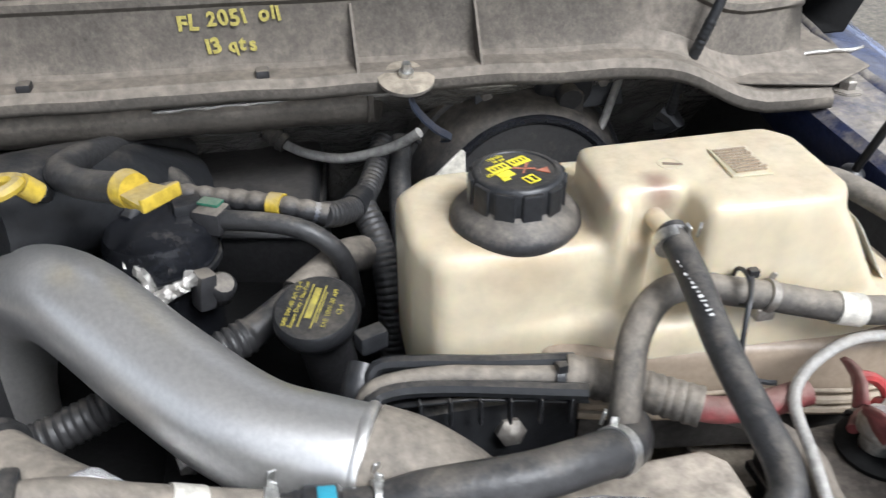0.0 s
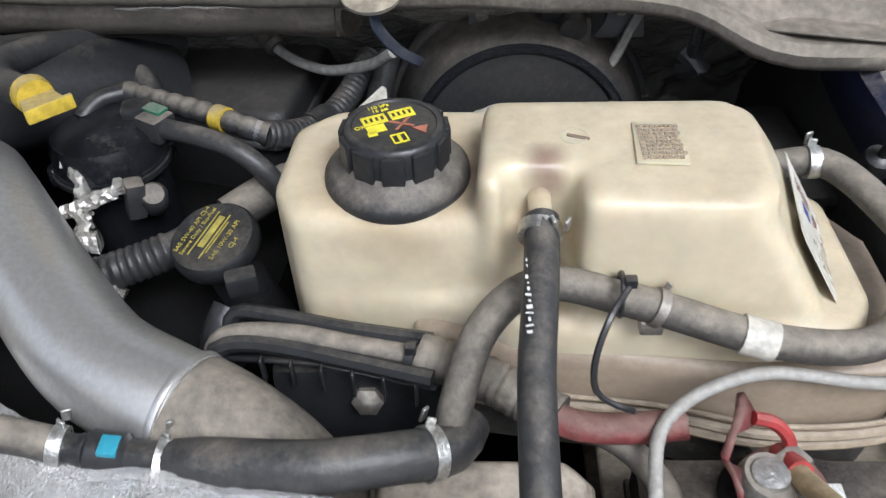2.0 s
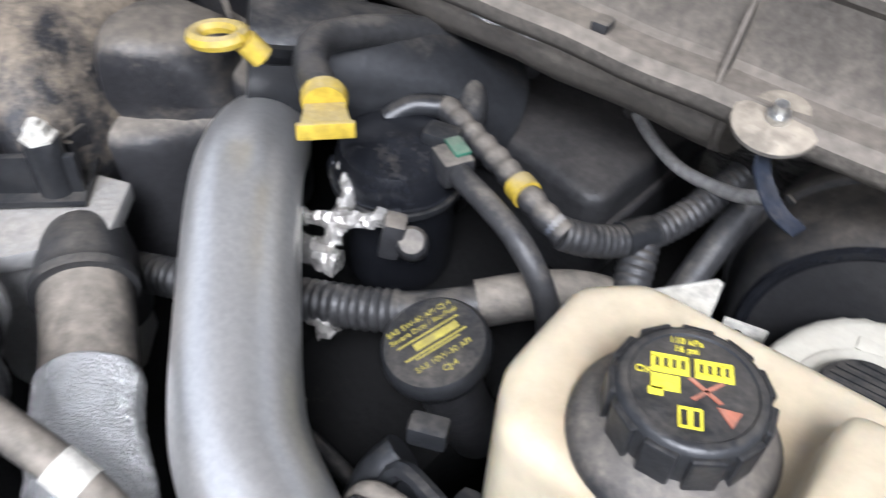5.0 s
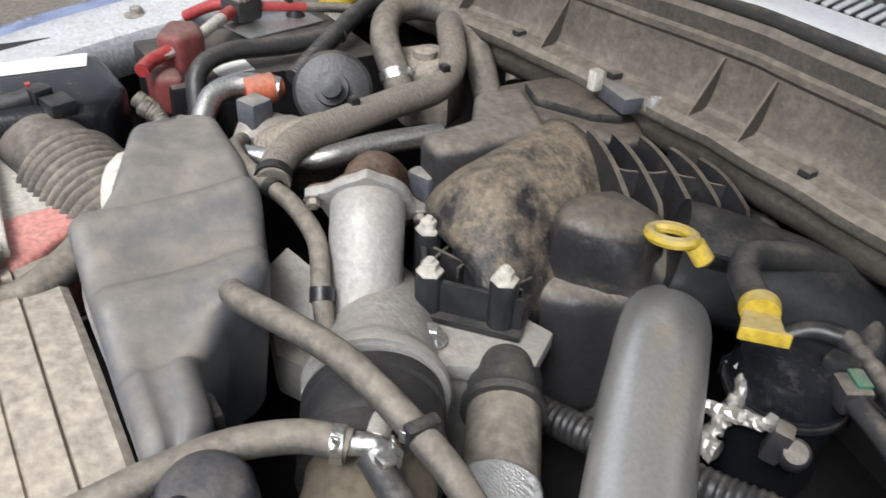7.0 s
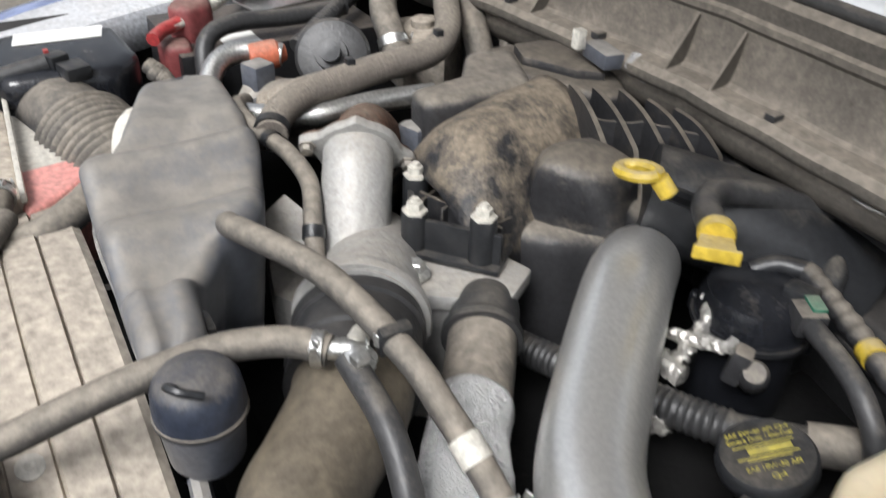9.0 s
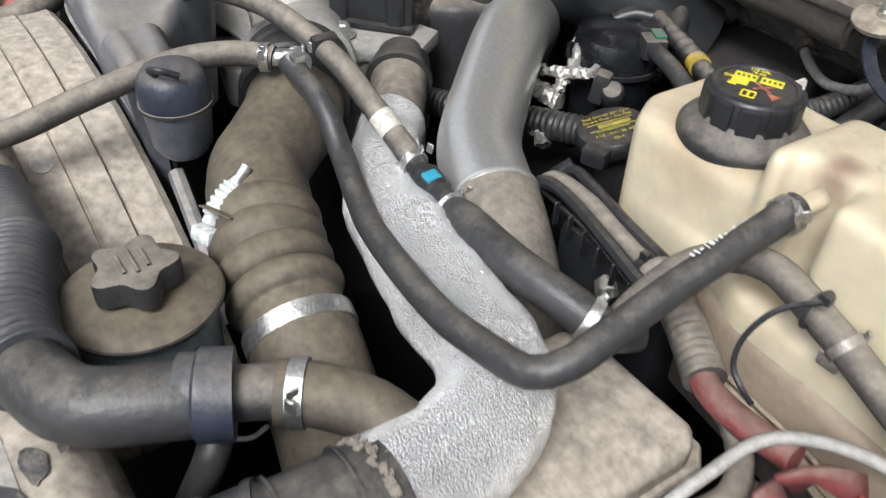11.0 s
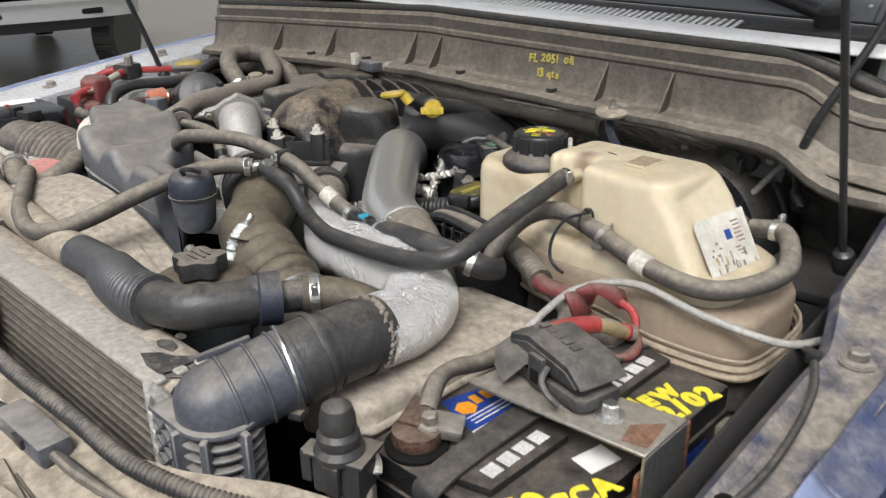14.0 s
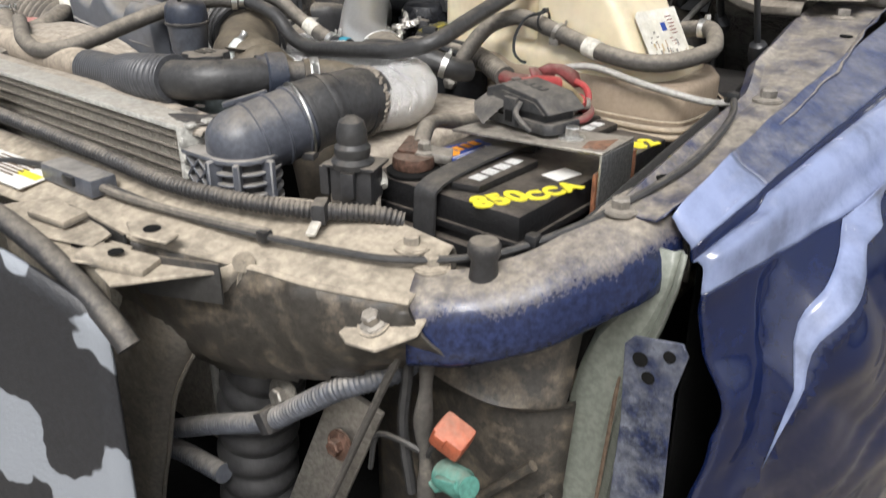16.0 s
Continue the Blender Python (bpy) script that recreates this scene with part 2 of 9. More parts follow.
MAT["sensor_white"] = surface("pale_grey_plastic", (0.55, 0.58, 0.56), 0.4, dust=0.22, big=30, bump=0.05)
MAT["smudge"] = surface("dark_grease_smudge", (0.05, 0.049, 0.05), 0.45, dust=0.40, dust_colour=(0.33, 0.29, 0.24), big=40, rise=0.0, patch=1.3, spots=0.3)
MAT["cap_print"] = surface("rubbed_yellow_print", (0.42, 0.36, 0.06), 0.55, dust=0.40, vary=0.3, dust_colour=(0.12, 0.11, 0.09), rise=0.1, patch=1.1)
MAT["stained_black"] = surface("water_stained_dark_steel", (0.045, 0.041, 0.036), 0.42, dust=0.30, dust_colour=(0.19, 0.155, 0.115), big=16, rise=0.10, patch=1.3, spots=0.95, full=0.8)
MAT["core_dark"] = surface("dirty_core_tubes", (0.10, 0.09, 0.078), 0.6, 0.3, dust=0.4, big=12)
MAT["tank_white"] = surface("milky_tank_plastic", (0.62, 0.59, 0.50), 0.35, dust=0.22, dust_colour=(0.40, 0.34, 0.25), vary=0.05, bump=0.05, spots=0.3)
MAT["elbow_plastic"] = surface("weathered_elbow_plastic", (0.070, 0.076, 0.094), 0.34, dust=0.40, dust_colour=(0.30, 0.265, 0.215), big=11, bump=0.1, spots=0.7)
MAT["tyre"] = surface("tyre_rubber", (0.03, 0.03, 0.03), 0.75, dust=0.4)
MAT["print_white"] = surface("white_print", (0.62, 0.62, 0.61), 0.6, dust=0.2, vary=0.35, fine=700)
MAT["rust_metal"] = surface("brown_rusty_metal", (0.13, 0.075, 0.055), 0.55, 0.5, dust=0.3, bump=0.5, vary=0.5)
MAT["rubber_brown"] = surface("brown_dusty_rubber", (0.048, 0.041, 0.033), 0.55, dust=0.42, dust_colour=(0.20, 0.165, 0.115), big=6, spots=0.5, patch=0.9, rise=0.3)
MAT["can_grey"] = surface("grey_green_plastic", (0.20, 0.24, 0.25), 0.42, dust=0.2, big=12)
MAT["plastic_blue"] = surface("dark_blue_plastic", (0.024, 0.030, 0.046), 0.42, dust=0.33)
MAT["lid_dark"] = surface("dusty_dark_lid", (0.024, 0.024, 0.025), 0.5, dust=0.34, dust_colour=(0.105, 0.094, 0.083), big=6)
MAT["booster_dust"] = surface("dusty_black_drum_paint", (0.022, 0.022, 0.023), 0.5, dust=0.30, dust_colour=(0.20, 0.17, 0.135), big=10, rise=0.35, patch=0.8, spots=0.8)
MAT["box_grey"] = surface("weathered_grey_lid", (0.10, 0.108, 0.125), 0.36, dust=0.44, dust_colour=(0.30, 0.265, 0.215), big=6, fine=60, bump=0.06, vary=0.15, rise=0.36, patch=0.62, spots=0.3)
MAT["gloss_black"] = surface("gloss_black_plastic", (0.012, 0.013, 0.016), 0.2, dust=0.12, big=14, fine=200, bump=0.08)
MAT["green"] = surface("green_plastic", (0.03, 0.16, 0.10), 0.5, dust=0.4)
MAT["dirty_black"] = surface("dirty_black_steel", (0.03, 0.029, 0.028), 0.6, dust=0.5, dust_colour=(0.22, 0.185, 0.14), big=8)
MAT["brace_paint"] = surface("greenish_grey_paint", (0.20, 0.215, 0.185), 0.35, dust=0.42, dust_colour=(0.34, 0.33, 0.28), big=11, rise=0.1, patch=0.9, spots=0.7, vary=0.2)
MAT["pale_paint"] = surface("pale_dirty_paint", (0.42, 0.415, 0.385), 0.5, dust=0.4, big=6)
MAT["white_dusty"] = surface("dusty_pale_paint", (0.50, 0.515, 0.54), 0.45, dust=0.35, dust_colour=(0.42, 0.39, 0.36), big=7)
MAT["pink"] = surface("pink_coolant_plastic", (0.62, 0.27, 0.24), 0.4, dust=0.2)
MAT["woven"] = surface("woven_wire", (0.38, 0.33, 0.27), 0.5, 0.4, dust=0.4, bump=1.0, fine=300)


# ---------------------------------------------------------------- mesh helpers
def path(points, step=0.008):
    """A smooth line through the points, as evenly spaced vectors."""
    p = [Vector(q[:3]) for q in points]
    p = [p[0] * 2 - p[1]] + p + [p[-1] * 2 - p[-2]]
    out = []
    for i in range(1, len(p) - 2):
        a, b, c, d = p[i - 1:i + 3]
        n = max(2, int((c - b).length / step))
        for k in range(n):
            t = k / n
            out.append(0.5 * ((2 * b) + (c - a) * t + (2 * a - 5 * b + 4 * c - d) * t * t + (3 * b - a - 3 * c + d) * t ** 3))
    out.append(p[-2])
    return out


def skin(bm, rings, closed=True, cap=True):
    loops = [[bm.verts.new(v) for v in r] for r in rings]
    n = len(loops[0])
    for a, b in zip(loops, loops[1:]):
        for i in range(n if closed else n - 1):
            j = (i + 1) % n
            bm.faces.new((a[i], a[j], b[j], b[i]))
    if cap and closed:
        bm.faces.new(loops[0][::-1])
        bm.faces.new(loops[-1])
    return bm


def frames(pts):
    """A steady cross frame at each point of a line."""
    tang = [(pts[min(i + 1, len(pts) - 1)] - pts[max(i - 1, 0)]).normalized() for i in range(len(pts))]
    u = tang[0].orthogonal().normalized()
    res = []
    for t in tang:
        u = (u - t * u.dot(t))
        u = u.normalized() if u.length > 1e-6 else t.orthogonal().normalized()
        res.append((u, t.cross(u)))
    return res


def tube(points, r, seg=16, step=0.008, shape=None, bm=None, flat=1.0):
    """A hose through points; shape(s) scales the radius at s metres along it."""
    bm = bm or bmesh.new()
    pts = path(points, step)
    s, rings = 0.0, []
    for i, (p, (u, v)) in enumerate(zip(pts, frames(pts))):
        if i:
            s += (p - pts[i - 1]).length
        k = r * (shape(s) if shape else 1.0)
        rings.append([p + (u * math.cos(a) + v * math.sin(a) * flat) * k for a in (2 * math.pi * j / seg for j in range(seg))])
    return skin(bm, rings)


def ribs(pitch, depth, a=-1e9, b=1e9):
    """Corrugation between a and b metres along a hose."""
    return lambda s: 1.0 + (depth * (0.5 - 0.5 * math.cos(2 * math.pi * s / pitch)) ** 0.55 if a < s < b else 0.0)


def turned(axis):
    return Vector(axis).to_track_quat("Z", "Y").to_matrix().to_4x4()


def lathe(profile, centre=(0, 0, 0), axis=(0, 0, 1), seg=32, bm=None):
    """A turned body: profile of (radius, height) along an axis."""
    bm = bm or bmesh.new()
    m = Matrix.Translation(centre) @ turned(axis)
    return skin(bm, [[m @ Vector((max(r, 1e-4) * math.cos(2 * math.pi * i / seg), max(r, 1e-4) * math.sin(2 * math.pi * i / seg), h)) for i in range(seg)] for r, h in profile])


def block(centre, size, bevel=0.004, turn=(0, 0, 0), segments=2, bm=None):
    """A bevelled block."""
    b2 = bmesh.new()
    bmesh.ops.create_cube(b2, size=1.0, matrix=pose(*centre, *turn) @ Matrix.Diagonal((*size, 1)))
    if bevel:
        bmesh.ops.bevel(b2, geom=b2.edges[:], offset=min(bevel, min(size) * 0.45), segments=segments, affect="EDGES", profile=0.6)
    return join(bm, b2) if bm else b2


def prism(outline, z0, z1, bevel=0.0, segments=2, bm=None, m=None):
    """An outline in x, y raised from z0 to z1."""
    b2 = bmesh.new()
    lo = [b2.verts.new((x, y, z0)) for x, y in outline]
    hi = [b2.verts.new((x, y, z1)) for x, y in outline]
    b2.faces.new(lo[::-1])
    b2.faces.new(hi)
    n = len(lo)
    for i in range(n):
        b2.faces.new((lo[i], lo[(i + 1) % n], hi[(i + 1) % n], hi[i]))
    bmesh.ops.recalc_face_normals(b2, faces=b2.faces)
    if bevel:
        bmesh.ops.bevel(b2, geom=b2.edges[:], offset=bevel, segments=segments, affect="EDGES", profile=0.6)
    if m is not None:
        b2.transform(m)
    return join(bm, b2) if bm else b2


def join(a, b):
    """Adds bmesh b to bmesh a."""
    me = bpy.data.meshes.new("join")
    b.to_mesh(me)
    b.free()
    a.from_mesh(me)
    bpy.data.meshes.remove(me)
    return a


def sheet(rows):
    """A surface through rows of points."""
    return skin(bmesh.new(), rows, closed=False, cap=False)


def band(points, across, width, thick, step=0.006):
    """A flat strap along points."""
    pts = path(points, step)
    a = Vector(across).normalized() * (width / 2)
    rings = []
    for i, p in enumerate(pts):
        tang = pts[min(i + 1, len(pts) - 1)] - pts[max(i - 1, 0)]
        n = tang.cross(a).normalized() * (thick / 2)
        rings.append([p - a - n, p + a - n, p + a + n, p - a + n])
    return skin(bmesh.new(), rings)


def thing(name, label, category, at=(0, 0, 0), group="", kind=""):
    ob = new(name)
    ob.location = at
    ob.empty_display_size = 0.02
    return tagged(ob, label, category, group, kind)


def part(name, bm, material, parent=None, label="", sharp=40, thick=0.0, remesh=0.0, smooth=0):
    """Links a bmesh as one mesh object under a thing or a part."""
    me = bpy.data.meshes.new(name)
    bmesh.ops.recalc_face_normals(bm, faces=bm.faces)
    for f in bm.faces:
        f.smooth = True
    for e in bm.edges:
        if len(e.link_faces) == 2 and e.calc_face_angle(0) > radians(sharp):
            e.smooth = False
    bm.to_mesh(me)
    bm.free()
    me.materials.append(MAT[material] if isinstance(material, str) else material)
    ob = new(name, me)
    if thick:
        md = ob.modifiers.new("thickness", "SOLIDIFY")
        md.thickness, md.offset = thick, 0
    if remesh:
        md = ob.modifiers.new("fuse", "REMESH")
        md.mode, md.voxel_size, md.use_smooth_shade = "VOXEL", remesh, True
    if smooth:
        md = ob.modifiers.new("soften", "SMOOTH")
        md.iterations, md.factor = smooth, 0.5
    if parent is not None:
        ob.parent = parent
        if parent.parent is None:
            ob.matrix_parent_inverse = Matrix.Translation(-Vector(parent.location))
    if label:
        ob["label"] = label
    return ob


def solo(name, bm, material, label, category, kind="", group="", **k):
    return tagged(part(name, bm, material, **k), label, category, group, kind)


def lettering(name, body, m, size, material, parent, thick=0.0005, bold=0.0, label="", wobble=0, gap=0.09):
    """Letters in the built-in font as a mesh; wobble seeds an unsteady brush hand."""
    def word(text):
        cu = bpy.data.curves.new(name, "FONT")
        cu.body, cu.size, cu.extrude, cu.offset, cu.align_x, cu.align_y = text, size, thick, bold, "CENTER", "CENTER"
        tmp = bpy.data.objects.new(name, cu)
        scene.collection.objects.link(tmp)
        me = bpy.data.meshes.new_from_object(tmp.evaluated_get(bpy.context.evaluated_depsgraph_get()))
        bpy.data.objects.remove(tmp)
        b = bmesh.new()
        b.from_mesh(me)
        return b

    if not wobble:
        bm = word(body)
    else:
        rng, bm, x = random.Random(wobble), bmesh.new(), 0.0
        for ch in body:
            if ch == " ":
                x += size * 0.26
                continue
            b = word(ch)
            w = max(v.co.x for v in b.verts) - min(v.co.x for v in b.verts)
            k = rng.uniform(0.92, 1.10)
            for v in b.verts:
                v.co.x += 0.05 * size * noise.noise((v.co.x * 2.2 / size, v.co.y * 2.2 / size, wobble + x * 90))
                v.co.y += 0.05 * size * noise.noise((v.co.y * 2.2 / size, v.co.x * 2.2 / size, wobble + 7 + x * 90))
            b.transform(Matrix.Translation((x + w / 2, rng.uniform(-0.07, 0.07) * size, 0)) @ pose(0, 0, 0, 0, 0, rng.uniform(-9, 9)) @ Matrix.Scale(k, 4))
            bm = join(bm, b)
            x += w * k + size * gap
        bm.transform(Matrix.Translation((-x / 2, 0, 0)))
    bm.transform(m)
    return part(name, bm, material, parent, label)


def face_pose(at, right, up):
    """A pose whose x runs along right and whose y runs along up."""
    x = Vector(right).normalized()
    z = x.cross(Vector(up)).normalized()
    y = z.cross(x)
    m = Matrix((x, y, z)).transposed().to_4x4()
    m.translation = at
    return m


# ---------------------------------------------------------------- setting: ground and truck body
def ground():
    bm = bmesh.new()
    bmesh.ops.create_grid(bm, x_segments=80, y_segments=80, size=80)
    for v in bm.verts:
        v.co.z = 0.02 * noise.noise(v.co * 0.15) - 0.02
    solo("ground", bm, "ground", "wet tan concrete yard with dirt and puddles", "ground", "structure")


LIP = [(-0.99, 0.692), (-0.95, 0.695), (-0.85, 0.702), (-0.74, 0.708), (-0.57, 0.712), (-0.33, 0.713), (-0.25, 0.711), (0.08, 0.700), (0.27, 0.684), (0.334, 0.680), (0.374, 0.668)]


def lip_y(x):
    return next(a[1] + (b[1] - a[1]) * (x - a[0]) / (b[0] - a[0]) for a, b in zip(LIP, LIP[1:]) if a[0] <= x <= b[0])


def lip_z(x):
    """The lip sinks towards the passenger side."""
    return -0.030 * min(1.0, max(0.0, (-0.33 - x) / 0.72)) ** 1.2 + 0.004 * max(0.0, 1 - abs(x + 0.3) / 0.3)


def cowl():
    t = thing("cowl", "dusty grey plastic cowl tray with stiffening ribs below the windscreen", "cowl", (0, 0.75, 1.36), kind="structure")
    line = path([(x, y, lip_z(x)) for x, y in LIP] + [(0.40, 0.657, -0.007), (0.43, 0.649, -0.022), (0.469, 0.648, -0.034), (0.535, 0.637, -0.032)], 0.02)
    # lip, shelf, sloped face and top edge of the tray
    prof = [(-0.002, -0.012), (-0.002, -0.008), (-0.001, -0.002), (0.006, 0.004), (0.026, 0.006), (0.032, 0.010), (0.037, 0.022), (0.0445, 0.060), (0.0425, 0.064), (0.0435, 0.069), (0.0485, 0.072), (0.05, 0.088), (0.055, 0.094), (0.066, 0.094)]
    rows = []
    for p in line:
        k = min(1.0, max(0.0, (p.x - 0.34) / 0.2))
        wave = 0.0025 * noise.noise((p.x * 12, 0, 7))
        rows.append([(p.x, p.y + dy * (1 + 0.8 * k * (1 if dz > 0.01 else 0)) + wave, 1.362 + p.z + dz * (1 + 0.05 * k) + (wave if dz < 0.02 else 0)) for dy, dz in prof])
    part("tray", sheet(rows), "cowl", t, thick=0.003, sharp=25)
    for x, h in ((-0.745, 0.05), (-0.57, 0.05), (-0.337, 0.05), (-0.274, 0.05), (0.085, 0.05), (0.199, 0.05)):
        y = lip_y(x)
        b = prism([(y + 0.006, 1.367), (y + 0.036, 1.37), (y + 0.046, 1.37 + h), (y + 0.040, 1.37 + h)], -0.0012, 0.0012)
        b.transform(Matrix.Translation((x, 0, lip_z(x))) @ Matrix(((0, 0, 1, 0), (1, 0, 0, 0), (0, 1, 0, 0), (0, 0, 0, 1))))
        part("rib", b, "cowl", t)
    for x in (-0.62, -0.45, -0.2, 0.0):
        part("clip", block((x, lip_y(x) + 0.014, 1.371 + lip_z(x)), (0.012, 0.014, 0.008), 0.002), "plastic_dusty", t)
    seal = path([(x, y + 0.063, 1.462 + lip_z(x)) for x, y in LIP] + [(0.42, 0.722, 1.450), (0.452, 0.730, 1.440), (0.478, 0.737, 1.428)], 0.02)
    part("weather_seal", tube([tuple(p) for p in seal[::4]] + [tuple(seal[-1])], 0.0075, 10, 0.02), "seal", t)
    part("seal_lip", tube([tuple(p + Vector((0, 0.020, 0.002))) for p in seal[::4]], 0.006, 8, 0.02), "rubber", t)
    # end plate with the mounting stud
    plate = part("mount_plate", lathe([(0.001, 0.0), (0.024, 0.0), (0.026, 0.002), (0.026, 0.005), (0.02, 0.007), (0.001, 0.007)], (0.127, 0.698, 1.358), (0, -0.25, 1), 28), "dirt_steel", t, "dusty oval mounting plate")
    part("stud", lathe([(0.007, 0.0), (0.007, 0.006), (0.004, 0.006), (0.004, 0.014)], (0.127, 0.697, 1.364), (0, -0.25, 1), 8), "chrome", plate)
    lettering("paint_writing", "FL 2051  oil", face_pose((-0.022, 0.7428, 1.4135), (1, -0.04, 0.07), (0, 0.19, 1)), 0.0185, "paint_faded", t, 0.0006, 0.0006, "yellow painted lettering", 3)
    lettering("paint_writing", "13 qts", face_pose((-0.023, 0.7382, 1.3905), (1, -0.04, 0.04), (0, 0.19, 1)), 0.0175, "paint_faded", t, 0.0006, 0.0006, "yellow painted lettering", 5)
    return t


def cowl_corner():
    t = thing("cowl_corner", "white painted body corner beside the cowl", "body panel", (0.6, 0.76, 1.44), kind="structure")
    rows = []
    for x in np.linspace(0.452, 0.80, 16):
        k = (x - 0.452) / 0.348
        top = 1.452 + 0.050 * k ** 0.8 + 0.012 * math.cos(k * 5)
        rows.append([(x, 0.772 + 0.03 * k, 1.418), (x, 0.764 + 0.03 * k, 1.422), (x, 0.765 + 0.03 * k, 1.436), (x, 0.775 + 0.03 * k, top), (x, 0.83 + 0.03 * k, top + 0.012), (x, 0.95, top + 0.02)])
    part("skin", sheet(rows), "white_paint", t, thick=0.003, sharp=45)
    part("drain_shelf", prism([(0.44, 0.665), (0.535, 0.640), (0.60, 0.675), (0.60, 0.79), (0.47, 0.79)], 1.338, 1.341, 0.001, 1), "cowl", t, "tan dusty shelf under the corner")
    return t


def windscreen():
    t = thing("windscreen", "windscreen with reflected sky tinted in as grey, raindrops, wiper arm and vent panel", "windscreen", (-0.35, 1.0, 1.47), kind="structure")
    bow = lambda x: 0.05 * ((x + 0.28) / 0.8) ** 2
    rows = [[(x, 0.88 + 0.62 * k - bow(x), 1.495 + 0.44 * k) for x in np.linspace(-1.0, 0.44, 18)] for k in np.linspace(0, 1, 5)]
    part("pane", sheet(rows), "glass", t, thick=0.006)
    rows = [[(x, 0.775 + dy - bow(x), z) for x in np.linspace(-1.05, 0.56, 24)] for dy, z in ((0.0, 1.470), (0.012, 1.476), (0.032, 1.480), (0.034, 1.478))]
    part("vent_panel", sheet(rows), "white_paint", t, "glossy white panel edge below the glass", thick=0.003)
    rows = [[(x, 0.809 + dy - bow(x), z) for x in np.linspace(-1.05, 0.5, 24)] for dy, z in ((0.0, 1.474), (0.075, 1.490))]
    grille = part("vent_grille", sheet(rows), "plastic", t, thick=0.003)
    for i in range(70):
        x = -0.62 + i * 0.0125
        part("slot", block((x, 0.818 + 0.018 - bow(x), 1.482), (0.006, 0.034, 0.004), 0.001, (11, 0, 0), 1), "white_paint", grille)
    arm = part("wiper_arm", tube([(0.36, 0.84, 1.50), (0.26, 0.86, 1.525), (0.05, 0.93, 1.56), (-0.2, 1.02, 1.60)], 0.011, 10, 0.03), "plastic", t, "black wiper arm")
    part("pivot", lathe([(0.02, 0), (0.02, 0.02), (0.012, 0.026), (0.001, 0.026)], (0.36, 0.84, 1.49), (0, -0.3, 1), 16), "plastic", arm)
    drop = lathe([(0.004, 0.0), (0.0035, 0.0012), (0.002, 0.0022), (0.0003, 0.0025)], seg=8)
    me = bpy.data.meshes.new("raindrop")
    drop.to_mesh(me)
    drop.free()
    me.materials.append(MAT["water"])
    rng = random.Random(8)
    for i in range(120):
        x, k = rng.uniform(-0.3, 0.4), rng.uniform(0.02, 0.4)
        ob = new("raindrop", me)
        ob.parent = t
        s = rng.uniform(0.4, 1.2)
        ob.matrix_basis = Matrix.Translation(Vector((x, 0.88 + 0.62 * k - bow(x), 1.4985 + 0.44 * k)) - Vector(t.location)) @ pose(0, 0, 0, 35, 0, 0) @ Matrix.Diagonal((s, s, s, 1))
    return t


def firewall():
    t = thing("firewall", "dark steel firewall with crumpled foil insulation", "firewall", (-0.3, 0.87, 0.7), kind="structure")
    part("panel", block((-0.3, 0.93, 1.05), (1.95, 0.02, 0.84), 0.003), "dark_steel", t)
    rows = []
    for i in range(44):
        k = i / 43
        z = 1.10 + 0.245 * k
        rows.append([(x, 0.90 - 0.188 * k ** 2.0 - 0.014 * noise.noise((x * 13, z * 17, 3)) - 0.007 * noise.noise((x * 40, z * 40, 1)), z) for x in np.linspace(-0.10, 0.62, 120)])
    part("insulation", sheet(rows), "foil_old", t, "crumpled dusty foil insulation", thick=0.003, sharp=180)
    # rolled beam under the cowl lip, towards the passenger side
    part("beam", tube([(x, y + 0.030, 1.330 + lip_z(x)) for x, y in LIP[:8]] + [(0.09, 0.726, 1.330)], 0.0215, 12, 0.03, lambda s: 1 + 0.05 * math.sin(s * 60)), "cowl", t)
    plate = part("wiper_motor_plate", block((0.287, 0.755, 1.315), (0.16, 0.006, 0.05), 0.002, (-25, 0, 0)), "plastic", t, "black mounting plate")
    motor = part("wiper_motor", lathe([(0.03, 0.0), (0.032, 0.008), (0.028, 0.014), (0.012, 0.016), (0.012, 0.03)], (0.30, 0.752, 1.318), (0, -1, -0.2), 24), "plastic_dusty", plate)
    part("plug", block((0.305, 0.735, 1.30), (0.022, 0.02, 0.035), 0.004), "rubber_tan", plate)
    part("wire", tube([(0.305, 0.73, 1.285), (0.315, 0.722, 1.272), (0.335, 0.725, 1.275), (0.352, 0.74, 1.30), (0.37, 0.76, 1.325)], 0.0045, 8), "grey_wire", plate)
    for x, z in ((0.219, 1.313), (0.181, 1.328), (0.345, 1.318)):
        part("bolt", lathe([(0.006, 0), (0.006, 0.005), (0.001, 0.006)], (x, 0.752, z), (0, -1, 0), 6), "steel", t)
    return t


def bay_walls():
    # the shade under the engine is put into the floor's near-black colour
    solo("engine_bay_floor", block((-0.28, 0.38, 0.66), (1.9, 1.3, 0.02), 0.004), "black", "metal floor under the engine, coloured near black for deep shade", "floor", "structure")
    rows = [[(0.53 - 0.03 * k, y, (1.19 + 0.155 * (y - 0.02)) * (1 - k) + 0.76 * k) for y in np.linspace(0.10, 0.95, 12)] for k in (0, 0.15, 0.5, 1.0)]
    solo("inner_fender_wall", sheet(rows), "dark_steel", "dark dusty inner fender wall", "wall", "structure", thick=0.003)
    rows = [[(-1.12, y, 1.26 - 0.5 * k) for y in np.linspace(-0.05, 0.95, 12)] for k in (0, 0.5, 1.0)]
    solo("inner_fender_wall", sheet(rows), "dark_steel", "dark dusty inner fender wall", "wall", "structure", thick=0.003)


